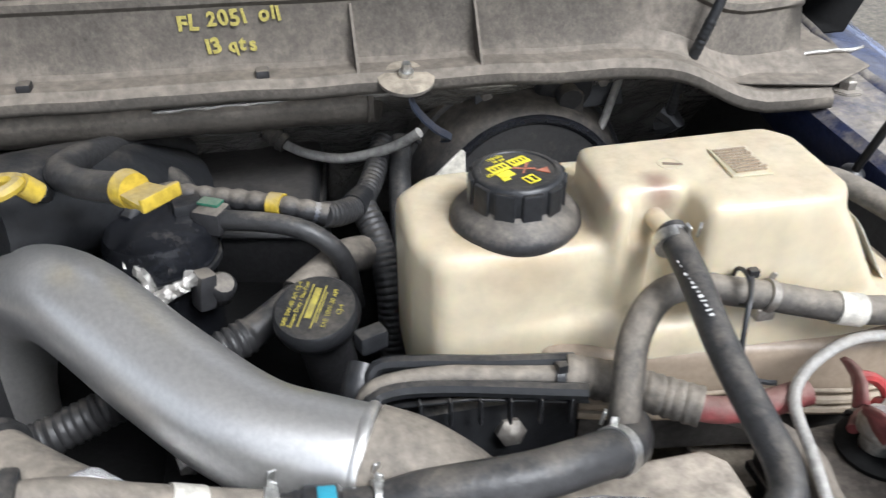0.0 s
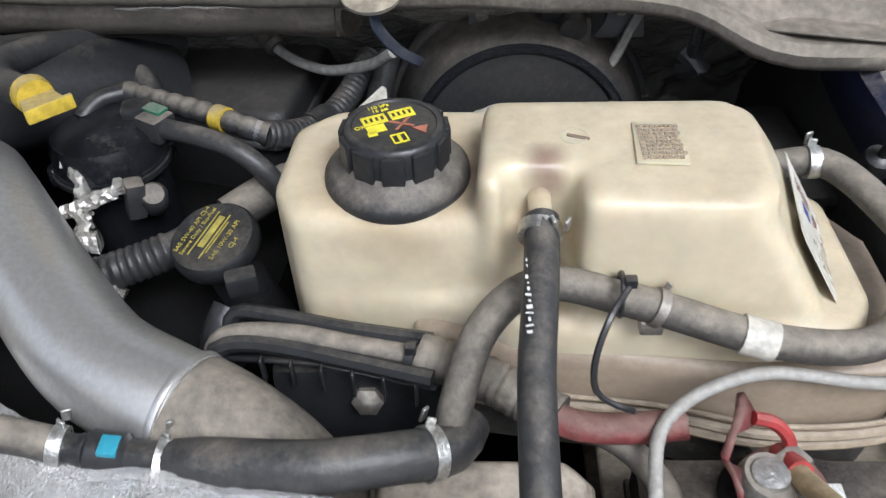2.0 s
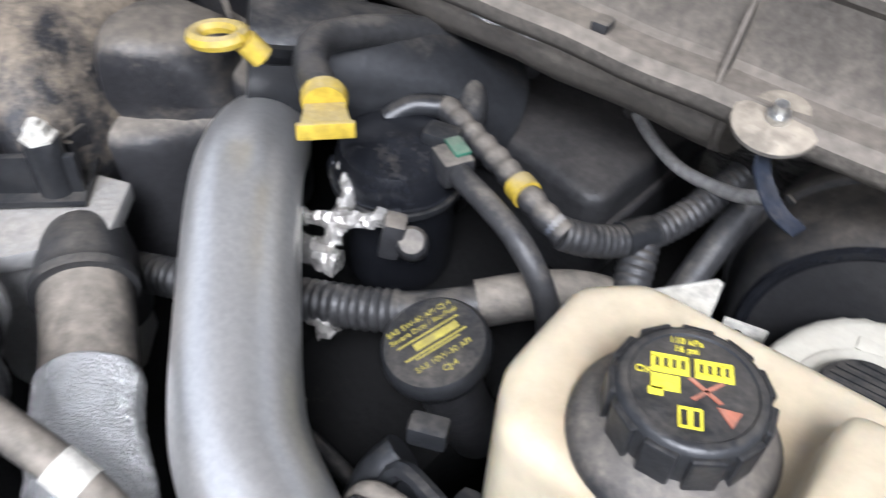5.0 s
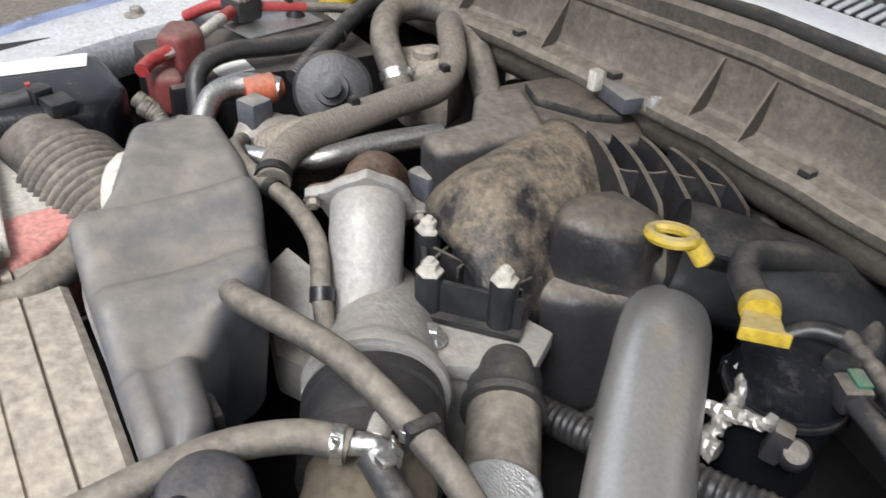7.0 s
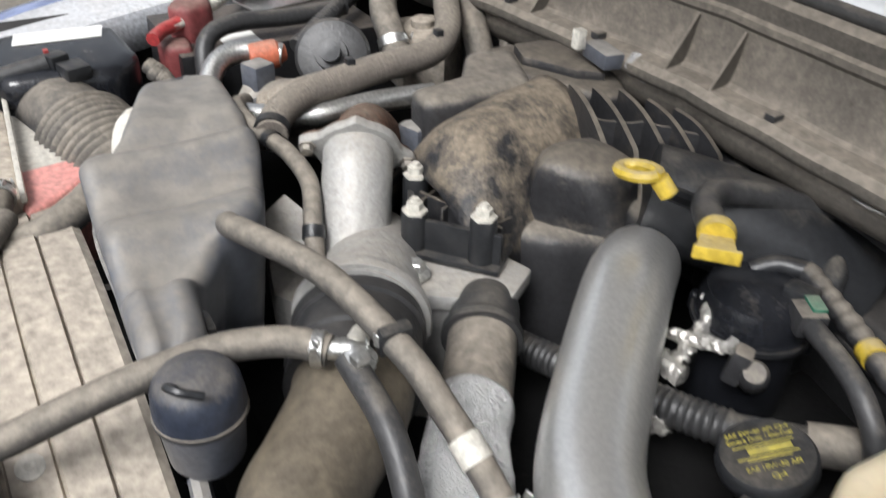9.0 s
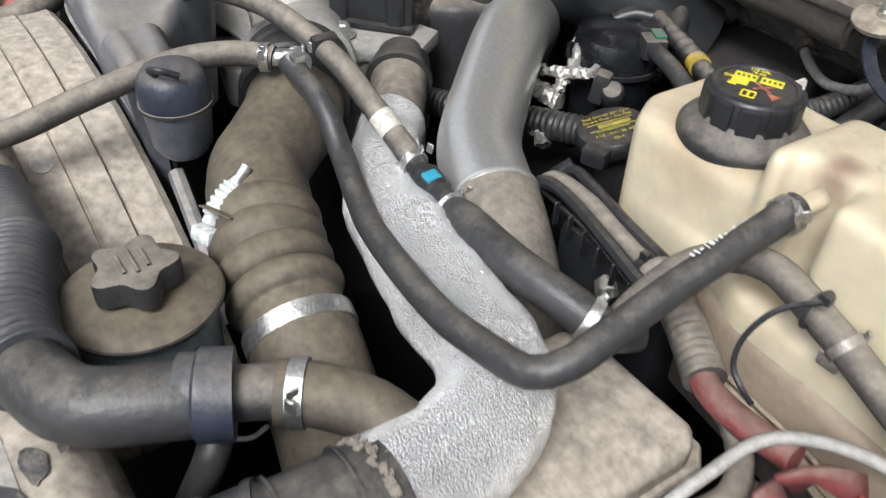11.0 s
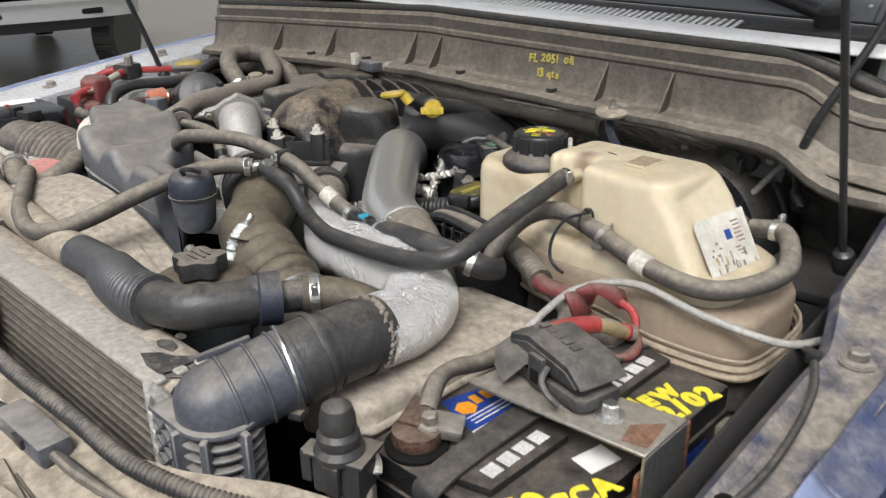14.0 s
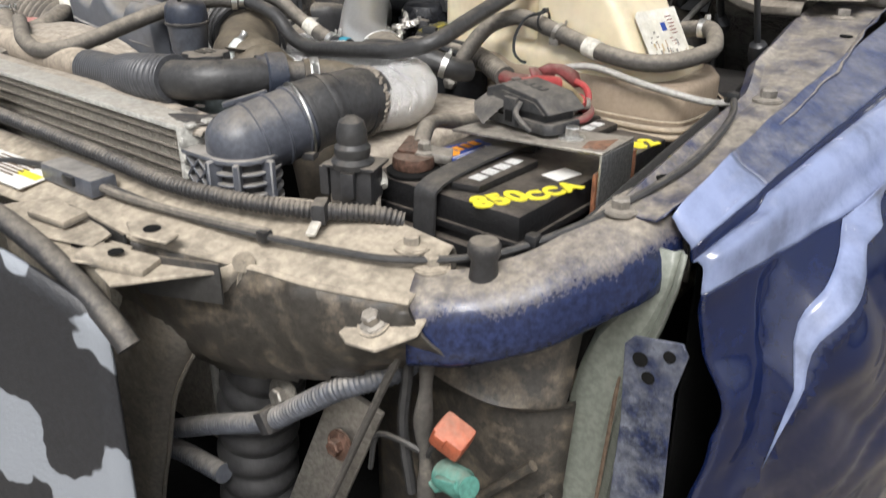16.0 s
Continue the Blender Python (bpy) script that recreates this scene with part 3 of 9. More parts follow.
def front_wheels():
    """The tyres that carry the truck on the yard."""
    t = thing("truck_chassis", "dark steel frame and axle on two front tyres", "chassis", (-0.28, 0.55, 0.0), kind="structure")
    for x in (0.70, -1.26):
        w = part("tyre", lathe([(0.22, -0.12), (0.36, -0.125), (0.395, -0.09), (0.40, 0.0), (0.395, 0.09), (0.36, 0.125), (0.22, 0.12)], (x, 0.55, 0.385), (1, 0, 0), 44), "tyre", t)
        part("rim", lathe([(0.222, -0.10), (0.21, -0.05), (0.09, -0.02), (0.08, 0.06), (0.001, 0.06)], (x, 0.55, 0.385), (1 if x > 0 else -1, 0, 0), 32), "steel", w)
    part("axle", tube([(-1.2, 0.55, 0.385), (-0.28, 0.55, 0.36), (0.64, 0.55, 0.385)], 0.05, 14, 0.05), "black", t)
    for x in (-0.72, 0.16):
        part("frame_rail", block((x, 0.35, 0.58), (0.09, 1.25, 0.14), 0.01), "black", t)
        part("spring", block((x, 0.55, 0.455), (0.07, 0.20, 0.13), 0.015), "black", t)


def bolt(t, at, r=0.009, flange=0.015, axis=(0, 0, 1), material="steel"):
    b = part("bolt", lathe([(flange, 0.0), (flange, 0.002), (r, 0.0035), (r, 0.011), (r * 0.8, 0.0125), (0.0005, 0.0125)], at, axis, 6), material, t, sharp=30)
    part("washer", lathe([(flange * 1.05, -0.001), (flange * 1.05, 0.001), (0.001, 0.0015)], at, axis, 20), material, b)


RAIL = [(0.600, 0.95, 1.345), (0.588, 0.80, 1.333), (0.578, 0.673, 1.318), (0.590, 0.52, 1.297), (0.595, 0.365, 1.274), (0.582, 0.22, 1.250), (0.568, 0.095, 1.226), (0.545, 0.025, 1.208), (0.508, -0.020, 1.190)]


def fender_apron():
    t = thing("fender_apron", "dusty blue steel inner fender rail with bolts", "fender rail", (0.58, 0.3, 1.2), kind="structure")
    spine = path(RAIL[:7], 0.015)
    rows = []
    for p in spine:
        n = 0.003 * noise.noise((p.y * 25, 0, 0)) + 0.004 * noise.noise((p.y * 7, 3, 0))
        k = min(1, max(0, (p.y - 0.1) / 0.25))
        inner = 0.010 + 0.018 * min(1, max(0, (p.y - 0.1) / 0.22)) + 0.026 * min(1, max(0, (p.y - 0.36) / 0.10))
        rows.append([(p.x - inner - 0.004, p.y, p.z - 0.05), (p.x - inner - 0.002, p.y, p.z - 0.006), (p.x - inner + 0.006, p.y, p.z + 0.002), (p.x - inner + 0.016, p.y, p.z - 0.004), (p.x, p.y, p.z - 0.002 + n * 0.4), (p.x + 0.02, p.y, p.z - 0.004), (p.x + 0.034 + n, p.y, p.z - 0.003), (p.x + 0.04 + n * 2, p.y, p.z + 0.004)])
    part("rail", sheet(rows), "blue_dusty", t, thick=0.0025, sharp=35)
    for at in RAIL[2], RAIL[4], RAIL[6]:
        bolt(t, (at[0], at[1], at[2] - 0.002))
    for x, y, z in ((0.578, 0.16, 1.238), (0.605, 0.60, 1.306)):
        part("hole", lathe([(0.008, 0), (0.008, 0.0012), (0.0005, 0.0013)], (x, y, z), (0, 0, 1), 12), "black", t)
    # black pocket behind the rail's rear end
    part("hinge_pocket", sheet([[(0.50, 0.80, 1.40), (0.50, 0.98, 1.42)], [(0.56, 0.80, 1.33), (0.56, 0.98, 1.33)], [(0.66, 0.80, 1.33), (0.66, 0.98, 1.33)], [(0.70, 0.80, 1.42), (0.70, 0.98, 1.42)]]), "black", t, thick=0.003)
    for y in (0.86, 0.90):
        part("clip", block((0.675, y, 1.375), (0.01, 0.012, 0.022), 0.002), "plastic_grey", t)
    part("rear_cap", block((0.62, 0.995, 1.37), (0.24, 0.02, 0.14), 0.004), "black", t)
    return t


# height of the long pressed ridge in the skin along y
RIDGE = ((0.13, 0.155, 0.160, 0.195, 0.27, 0.33, 0.38, 0.55), (0.90, 0.978, 1.030, 1.102, 1.167, 1.190, 1.202, 1.235))


def fender():
    t = thing("fender", "dented dark blue front fender with a torn front edge", "fender", (0.72, 0.3, 0.7), kind="structure")
    front = [(0.612, 1.226), (0.620, 1.215), (0.628, 1.207), (0.631, 1.203), (0.634, 1.190), (0.640, 1.191), (0.645, 1.186), (0.648, 1.165), (0.652, 1.143), (0.667, 1.103), (0.682, 1.061), (0.670, 1.004), (0.656, 0.94), (0.645, 0.80), (0.64, 0.62)]
    back = [(0.635, 1.345), (0.66, 1.340), (0.69, 1.335), (0.715, 1.330), (0.722, 1.308), (0.742, 1.308), (0.770, 1.308), (0.806, 1.275), (0.846, 1.225), (0.880, 1.16), (0.905, 1.09), (0.920, 1.01), (0.92, 0.92), (0.90, 0.80), (0.88, 0.62)]
    fine = []
    for y in (*np.linspace(0.105, 0.50, 62), *np.linspace(0.53, 1.05, 18)):
        k = (y - 0.105) / 0.945
        row = []
        for i, (a, b) in enumerate(zip(front, back)):
            kx, kz = (k ** 0.6, k ** 0.6) if i < 7 else (min(1.0, k * 1.15) ** 0.7, k ** 0.8)
            x, z = a[0] + (b[0] - a[0]) * kx, a[1] + (b[1] - a[1]) * kz
            if i > 7:
                # crumpled skin
                x += 0.012 * noise.noise((y * 8, z * 5, 3))
            if i in (4, 5) and y > 0.19:
                z += 0.010 * min(1.0, (y - 0.19) / 0.012)
            row.append(Vector((x, y + (0.010 * noise.noise((z * 22, 2, 8)) if k < 0.01 else 0), z)))
        ext = [row[0] * 2 - row[1]] + row + [row[-1] * 2 - row[-2]]
        line = []
        for i in range(1, len(ext) - 2):
            p0, p1, p2, p3 = ext[i - 1:i + 3]
            for q in range(8):
                u = q / 8
                v = 0.5 * ((2 * p1) + (p2 - p0) * u + (2 * p0 - 5 * p1 + 4 * p2 - p3) * u * u + (3 * p1 - p0 - 3 * p2 + p3) * u ** 3)
                n = i - 1 + u
                if n > 6.5:
                    w = min(1, (n - 6.5) / 2)
                    v.x += w * (0.014 * noise.noise((v.y * 5, v.z * 6, 4)) + 0.024 * abs(noise.noise((v.y * 7 + v.z * 5, v.z * 2 - v.y * 3, 11))) + 0.008 * abs(noise.noise((v.y * 14 - v.z * 12, v.z * 6, 21))))
                    # pressed ridge: a broad bright upper face and a sharp lower edge, with a groove beside it
                    if v.y > 0.13:
                        s_ = (v.z - np.interp(v.y, RIDGE[0], RIDGE[1])) * np.interp(v.y, (0.15, 0.22, 0.30), (0.42, 0.62, 0.90))
                        g = min(1.0, (v.y - 0.13) / 0.03) * min(1.0, w * 2)
                        h = 0.028 * (1 - s_ / 0.030) if 0 <= s_ < 0.030 else 0.028 * (1 + s_ / 0.012) if -0.012 < s_ < 0 else -0.008 * math.exp(-((s_ - 0.048) / 0.010) ** 2)
                        v += Vector((0.85, -0.45, 0.15)) * (g * h)
                else:
                    v.z += 0.0022 * noise.noise((v.y * 22, n, 6))
                line.append(v)
        line.append(ext[-2])
        fine.append(line)
    part("panel", sheet([r[56:] for r in fine]), "blue", t, thick=0.0022, sharp=60)
    part("top_flange", sheet([r[:27] for r in fine[16:]]), "flange_blue", t, "dusty dark blue top flange", thick=0.0022, sharp=60)
    # tip and shoulder face the sky; their reflection is painted as pale blue
    part("bent_tip", sheet([r[:27] for r in fine[:17]]), "sky_sheen_blue", t, "bent scuffed flange tip with sky reflection painted in pale blue", thick=0.0022, sharp=60)
    part("trough", sheet([r[26:35] for r in fine]), "blue", t, thick=0.0022, sharp=60)
    part("shoulder", sheet([r[34:57] for r in fine]), "sky_sheen_blue", t, "scuffed blue shoulder with sky reflection painted in pale", thick=0.0022, sharp=60)
    # pale strip laid over the pressed ridge in place of its highlight
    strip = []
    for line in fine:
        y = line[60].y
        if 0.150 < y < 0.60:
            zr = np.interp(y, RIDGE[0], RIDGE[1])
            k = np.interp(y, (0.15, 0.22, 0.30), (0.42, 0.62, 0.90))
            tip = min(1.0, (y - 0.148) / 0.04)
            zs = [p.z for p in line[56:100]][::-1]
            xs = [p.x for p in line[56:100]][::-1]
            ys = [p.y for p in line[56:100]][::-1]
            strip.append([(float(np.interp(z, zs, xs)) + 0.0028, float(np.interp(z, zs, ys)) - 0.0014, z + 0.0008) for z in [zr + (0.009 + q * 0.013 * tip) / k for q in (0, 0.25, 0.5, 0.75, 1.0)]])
    part("ridge_sheen", sheet(strip), "sky_sheen_blue", t, "pale strip standing in for sky sheen along the pressed ridge", thick=0.0008, sharp=60)
    part("hole", lathe([(0.0095, -0.004), (0.0095, 0.0016), (0.0005, 0.0016)], (0.648, 0.307, 1.2525), (0.1, -0.25, 1), 14), "black", t)
    # near-black sheet behind the skin stands in for the dark gap
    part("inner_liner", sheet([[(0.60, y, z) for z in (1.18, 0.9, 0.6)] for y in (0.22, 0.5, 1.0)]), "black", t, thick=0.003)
    for y in (0.28, 0.305):
        for i in range(2):
            part("sticker", block((0.632 + 0.010 * i, y - 0.045 + 0.01 * i, 1.2475 - 0.002 * i), (0.003, 0.013, 0.001), 0.0, (12, 12, 4)), "paper", t)
    return t


def core_support():
    t = thing("core_support", "tan dust covered front core support panel", "core support", (0.2, -0.1, 1.1), kind="structure")
    # rounded corner beam, blue paint under the dust
    spine = path([(0.580, 0.135, 1.228), (0.574, 0.100, 1.222), (0.568, 0.06, 1.214), (0.545, 0.01, 1.200), (0.508, -0.030, 1.186), (0.46, -0.060, 1.180)], 0.010)
    rows = []
    for p, (u, v) in zip(spine, frames(spine)):
        tang = u.cross(v)
        out = Vector((tang.y, -tang.x, 0)).normalized()
        out = out if out.dot(p - Vector((0.2, 0.3, p.z))) > 0 else -out
        g = 1 + 0.25 * min(1, max(0, (p.y - 0.03) / 0.07))
        w = 0.0025 * noise.noise((p.x * 30, p.y * 30, 7))
        rows.append([tuple(p + out * (a * g + w) + Vector((0, 0, b))) for a, b in ((-0.021, -0.004), (-0.019, 0.001), (-0.01, 0.0), (0.006, -0.001), (0.016, -0.004), (0.024, -0.010), (0.029, -0.018), (0.032, -0.028), (0.034, -0.046), (0.034, -0.058), (0.029, -0.064), (0.0, -0.066))])
    part("corner_beam", sheet(rows), "beam_blue", t, "dusty blue rounded corner beam", thick=0.003, sharp=50)
    # wide dusty shelf in front of the radiator
    edge = path([(0.475, -0.078, 1.178), (0.40, -0.108, 1.180), (0.32, -0.122, 1.180), (0.24, -0.150, 1.185), (0.10, -0.175, 1.188), (-0.25, -0.20, 1.188), (-0.7, -0.19, 1.188), (-1.05, -0.08, 1.19)], 0.015)
    inner = path([(0.455, 0.005, 1.186), (0.36, 0.008, 1.192), (0.29, -0.015, 1.196), (0.20, -0.075, 1.200), (0.08, -0.098, 1.200), (-0.25, -0.105, 1.20), (-0.7, -0.10, 1.20), (-1.05, 0.02, 1.20)], 0.015)
    n = 80
    rows = []
    for j in range(n):
        a, b = edge[int(j * (len(edge) - 1) / (n - 1))], inner[int(j * (len(inner) - 1) / (n - 1))]
        w = 0.004 * noise.noise((a.x * 9, a.y * 9, 2))
        row = [b + Vector((0, 0, -0.05)), b + Vector((0, 0, -0.004)), b.lerp(a, 0.06) + Vector((0, 0, 0.004)), b.lerp(a, 0.35) + Vector((0, 0, w)), b.lerp(a, 0.75) + Vector((0, 0, w - 0.002)), b.lerp(a, 0.95) + Vector((0, 0, -0.002)), a + Vector((0.0, -0.004, -0.006))]
        rows.append([tuple(v) for v in row])
    part("shelf", sheet(rows), "dirt_steel", t, thick=0.003, sharp=50)
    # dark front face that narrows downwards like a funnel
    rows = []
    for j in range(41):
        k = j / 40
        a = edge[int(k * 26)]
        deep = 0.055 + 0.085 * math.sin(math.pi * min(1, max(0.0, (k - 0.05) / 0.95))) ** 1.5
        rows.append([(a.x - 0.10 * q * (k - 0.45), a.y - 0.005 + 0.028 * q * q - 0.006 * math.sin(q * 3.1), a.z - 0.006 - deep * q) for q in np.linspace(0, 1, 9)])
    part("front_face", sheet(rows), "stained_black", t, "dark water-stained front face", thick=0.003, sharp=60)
    part("edge_roll", tube([tuple(p + Vector((0, -0.003, -0.004))) for p in edge[:30:3]], 0.0035, 8, 0.01), "dirt_steel", t)
    for x, y, z in ((0.46, -0.034, 1.184), (0.425, -0.02, 1.188)):
        bolt(t, (x, y, z), 0.008, 0.016, material="dirt_steel")
    # stop bumper, cross bolt tab
    post = part("rubber_stop", lathe([(0.012, 0), (0.013, 0.004), (0.011, 0.02), (0.014, 0.026), (0.0145, 0.034), (0.012, 0.038), (0.001, 0.039)], (0.508, -0.024, 1.182), (0, 0, 1), 16), "plastic_dusty", t)
    bm = prism([(-0.024, -0.020), (-0.018, 0.010), (-0.006, 0.020), (0.040, 0.032), (0.044, 0.006), (0.020, -0.022), (-0.010, -0.026)], 0, 0.0035, 0.0012, 1)
    bm.transform(Matrix.Translation((0.449, -0.097, 1.150)) @ Matrix.Rotation(math.radians(27), 4, "X"))
    tab = part("tab", bm, "dirt_steel", t, "tan steel mounting tab with a bolt")
    part("washer", lathe([(0.015, 0), (0.015, 0.0022), (0.001, 0.0024)], (0.451, -0.098, 1.1535), (0, -0.45, 0.88), 20), "dirt_steel", tab)
    bolt(tab, (0.451, -0.099, 1.155), 0.008, 0.012, (0, -0.45, 0.88))
    return t


def hood():
    # never in view; added above the struts to shade the cowl end
    t = thing("hood", "raised steel hood added out of view above the struts to shade the bay", "hood", (-0.25, 0.82, 1.60), kind="structure")
    rows = []
    for x in np.linspace(-1.05, 0.58, 12):
        k = abs(x + 0.235) / 0.815
        rows.append([(x * (1 - 0.04 * q), 0.83 - 0.66 * q, 1.57 + 0.72 * q + 0.07 * (1 - k ** 2) - 0.02 * math.sin(q * 6)) for q in np.linspace(0, 1, 10)])
    part("skin", sheet(rows), "dirt_steel", t, thick=0.004)
    for a, b in (((-1.0, 0.81, 1.56), (-0.97, 0.19, 2.24)), ((0.54, 0.81, 1.56), (0.52, 0.19, 2.24))):
        part("stiffener", tube([a, tuple((Vector(a) + Vector(b)) / 2), b], 0.018, 8, 0.05), "dirt_steel", t)


ground()
hood()
front_wheels()
cowl()
cowl_corner()
windscreen()
firewall()
bay_walls()
fender_apron()
fender()
core_support()


# ---------------------------------------------------------------- coolant reservoir and what hangs on it
def coolant_reservoir():
    t = thing("coolant_reservoir", "yellowed translucent plastic coolant reservoir, dirty at the edges", "coolant reservoir", (0.24, 0.46, 1.19))
    bm = bmesh.new()
    # low deck with the filler
    prism([(0.082, 0.465), (0.098, 0.434), (0.16, 0.428), (0.25, 0.425), (0.25, 0.555), (0.115, 0.558), (0.085, 0.535)], 1.20, 1.341, 0.014, 4, bm)
    # high deck with the notch for the nipple
    prism([(0.212, 0.425), (0.228, 0.418), (0.228, 0.437), (0.272, 0.437), (0.272, 0.403), (0.365, 0.398), (0.384, 0.415), (0.388, 0.49), (0.372, 0.512), (0.218, 0.512)], 1.20, 1.375, 0.011, 4, bm)
    # sloped end
    b2 = prism([(0.33, 1.20), (0.452, 1.20), (0.448, 1.262), (0.398, 1.345), (0.378, 1.372), (0.33, 1.372)], 0.398, 0.512, 0.014, 3)
    b2.transform(Matrix(((1, 0, 0, 0), (0, 0, 1, 0), (0, 1, 0, 0), (0, 0, 0, 1))))
    b2.transform(Matrix(((1, 0.17, 0, -0.17 * 0.462), (0, 1, 0, 0), (0, 0, 1, 0), (0, 0, 0, 1))))
    join(bm, b2)
    # lower belly and the skirt
    prism([(0.10, 0.434), (0.20, 0.42), (0.235, 0.40), (0.39, 0.385), (0.445, 0.39), (0.462, 0.42), (0.462, 0.52), (0.43, 0.545), (0.11, 0.556)], 1.195, 1.285, 0.014, 3, bm)
    body = part("body", bm, "bottle", t, remesh=0.0035, smooth=8)
    lettering("moulded_text", "RANGE", face_pose((0.372, 0.3895, 1.253), (1, -0.12, 0), (0, 0.1, 1)), 0.012, "bottle_dirty", body, 0.0006)
    part("skirt", prism([(0.17, 0.415), (0.20, 0.405), (0.30, 0.39), (0.40, 0.372), (0.47, 0.378), (0.492, 0.40), (0.492, 0.50), (0.465, 0.545), (0.17, 0.55)], 1.195, 1.262, 0.012, 3), "bottle_skirt", t, "brown stained lower skirt")
    # weld seam round the skirt
    seam = [(0.17, 0.415), (0.25, 0.393), (0.33, 0.382), (0.40, 0.366), (0.475, 0.372), (0.499, 0.40), (0.499, 0.50), (0.47, 0.55)]
    for z, r in ((1.2235, 0.0018), (1.214, 0.0038), (1.205, 0.0042)):
        part("seam", tube([(x, y, z) for x, y in seam], r, 8, 0.01), "bottle_dirty", body)
    part("foot", prism([(0.20, 0.41), (0.33, 0.39), (0.40, 0.374), (0.47, 0.380), (0.49, 0.40), (0.49, 0.50), (0.2, 0.54)], 1.155, 1.20, 0.006, 2), "rubber_tan", t)
    part("collar", lathe([(0.030, -0.006), (0.0445, -0.006), (0.0468, -0.002), (0.0462, 0.004), (0.041, 0.010), (0.036, 0.013), (0.032, 0.018)], (0.163, 0.475, 1.342), seg=44), "plastic_dusty", t, "dusty black collar ring")
    c = Vector((0.163, 0.475, 1.3545))
    cap = part("cap", lathe([(0.027, 0.0), (0.0318, 0.0), (0.0325, 0.004), (0.0325, 0.020), (0.0312, 0.0235), (0.029, 0.0252), (0.0265, 0.0252), (0.0258, 0.0242), (0.001, 0.0246)], c, seg=44), "plastic", t, "ribbed black cap with yellow print")
    grip = None
    for i in range(11):
        a = 2 * math.pi * (i + 0.3) / 11
        if grip is None:
            grip = block((0, 0, 0), (0.0052, 0.0142, 0.021), 0.0016, segments=2)
            me = bpy.data.meshes.new("grip")
            grip.to_mesh(me)
            me.materials.append(MAT["plastic"])
        ob = new("grip", me)
        ob.parent = cap
        ob.matrix_basis = Matrix.Translation(c - Vector(t.location) + Vector((0.0316 * math.cos(a), 0.0316 * math.sin(a), 0.0118))) @ pose(0, 0, 0, 0, 0, math.degrees(a))
        ob.matrix_parent_inverse = Matrix.Translation(Vector(t.location))
    # printed symbols on the cap, seen the right way up from the front
    top = face_pose(c + Vector((0, 0, 0.0247)), (0.914, 0.407, 0), (-0.407, 0.914, 0)) @ Matrix.Scale(0.97, 4)

    def mark(outline, material="yellow_paint"):
        b = prism(outline, 0.0, 0.0005)
        b.transform(top)
        part("printed_symbol", b, material, cap)

    def rect(x, y, w, h, **k):
        mark([(x - w / 2, y - h / 2), (x + w / 2, y - h / 2), (x + w / 2, y + h / 2), (x - w / 2, y + h / 2)], **k)

    for x0 in (-0.010, 0.0085):
        rect(x0, 0.013, 0.016, 0.002)
        rect(x0, 0.0055, 0.016, 0.003)
        for i in range(5):
            rect(x0 - 0.0072 + i * 0.0036, 0.0095, 0.0017, 0.006)
    rect(-0.012, -0.001, 0.012, 0.008)
    rect(-0.016, -0.006, 0.006, 0.004)
    for s in (-1, 1):
        mark([(0.005 + s * 0.006, 0.004), (0.005 + s * 0.0075, 0.003), (0.005 - s * 0.005, -0.0075), (0.005 - s * 0.0065, -0.0065)], "orange")
    mark([(0.009, -0.009), (0.019, -0.010), (0.0145, -0.018)], "orange")
    for x in (-0.0045, 0.0005):
        for dx, dy, w, h in ((0, 0.0045, 0.0045, 0.0012), (0, -0.0045, 0.0045, 0.0012), (-0.002, 0, 0.0011, 0.009), (0.002, 0, 0.0011, 0.009)):
            rect(x + dx, -0.0165 + dy, w, h)
    for i, s in enumerate(("110 kPa", "16 psi")):
        lettering("printed_text", s, top @ Matrix.Translation((-0.003, 0.0225 - 0.0045 * i, 0.0003)), 0.0046, "yellow_paint", cap, 0.0002)
    lettering("printed_text", "OK", top @ Matrix.Translation((-0.021, 0.004, 0.0003)), 0.005, "yellow_paint", cap, 0.0002)
    # moulded panel with worn lettering, round gate mark, white ear behind
    plate = part("moulded_panel", block((0.321, 0.456, 1.3762), (0.030, 0.042, 0.0016), 0.0006, (0, 0, -4)), "bottle", t, "moulded panel with dirty raised lettering")
    rng = random.Random(3)
    for i in range(9):
        y = 0.440 + i * 0.004
        x = 0.309
        while x < 0.332:
            w = rng.uniform(0.0012, 0.003)
            part("raised_mark", block((x + w / 2, y, 1.3776), (w, 0.0022, 0.0012), 0.0), "bottle_dirty", plate)
            x += w + rng.uniform(0.0006, 0.0012)
    part("gate_ring", lathe([(0.0085, 0), (0.0085, 0.001), (0.0075, 0.001), (0.0075, 0.0)], (0.272, 0.466, 1.3745), (0, 0, 1), 24), "bottle", t)
    part("gate_mark", block((0.274, 0.465, 1.375), (0.014, 0.003, 0.0015), 0.0005, (0, 0, -20), 1), "grime", t)
    ear = prism([(0.108, 1.30), (0.150, 1.30), (0.149, 1.350), (0.146, 1.352), (0.110, 1.318)], -0.0015, 0.0015, 0.0006, 1)
    ear.transform(Matrix.Translation((0, 0.565, 0)) @ Matrix(((1, 0, 0, 0), (0, 0, 1, 0), (0, 1, 0, 0), (0, 0, 0, 1))))
    part("ear", ear, "white", t, "pale plastic mounting ear")
    # nipple with its spring clamp
    part("nipple", tube([(0.250, 0.450, 1.352), (0.250, 0.405, 1.353)], 0.007, 14), "bottle", t)
    # sticker on the sloped end
    m = face_pose((0.4262, 0.4590, 1.3092), (0.15, 0.985, 0), (-0.535, 0.05, 0.845))
    b = prism([(-0.044, -0.030), (0.040, -0.032), (0.042, 0.031), (-0.038, 0.032), (-0.044, 0.026)], 0.0, 0.0006)
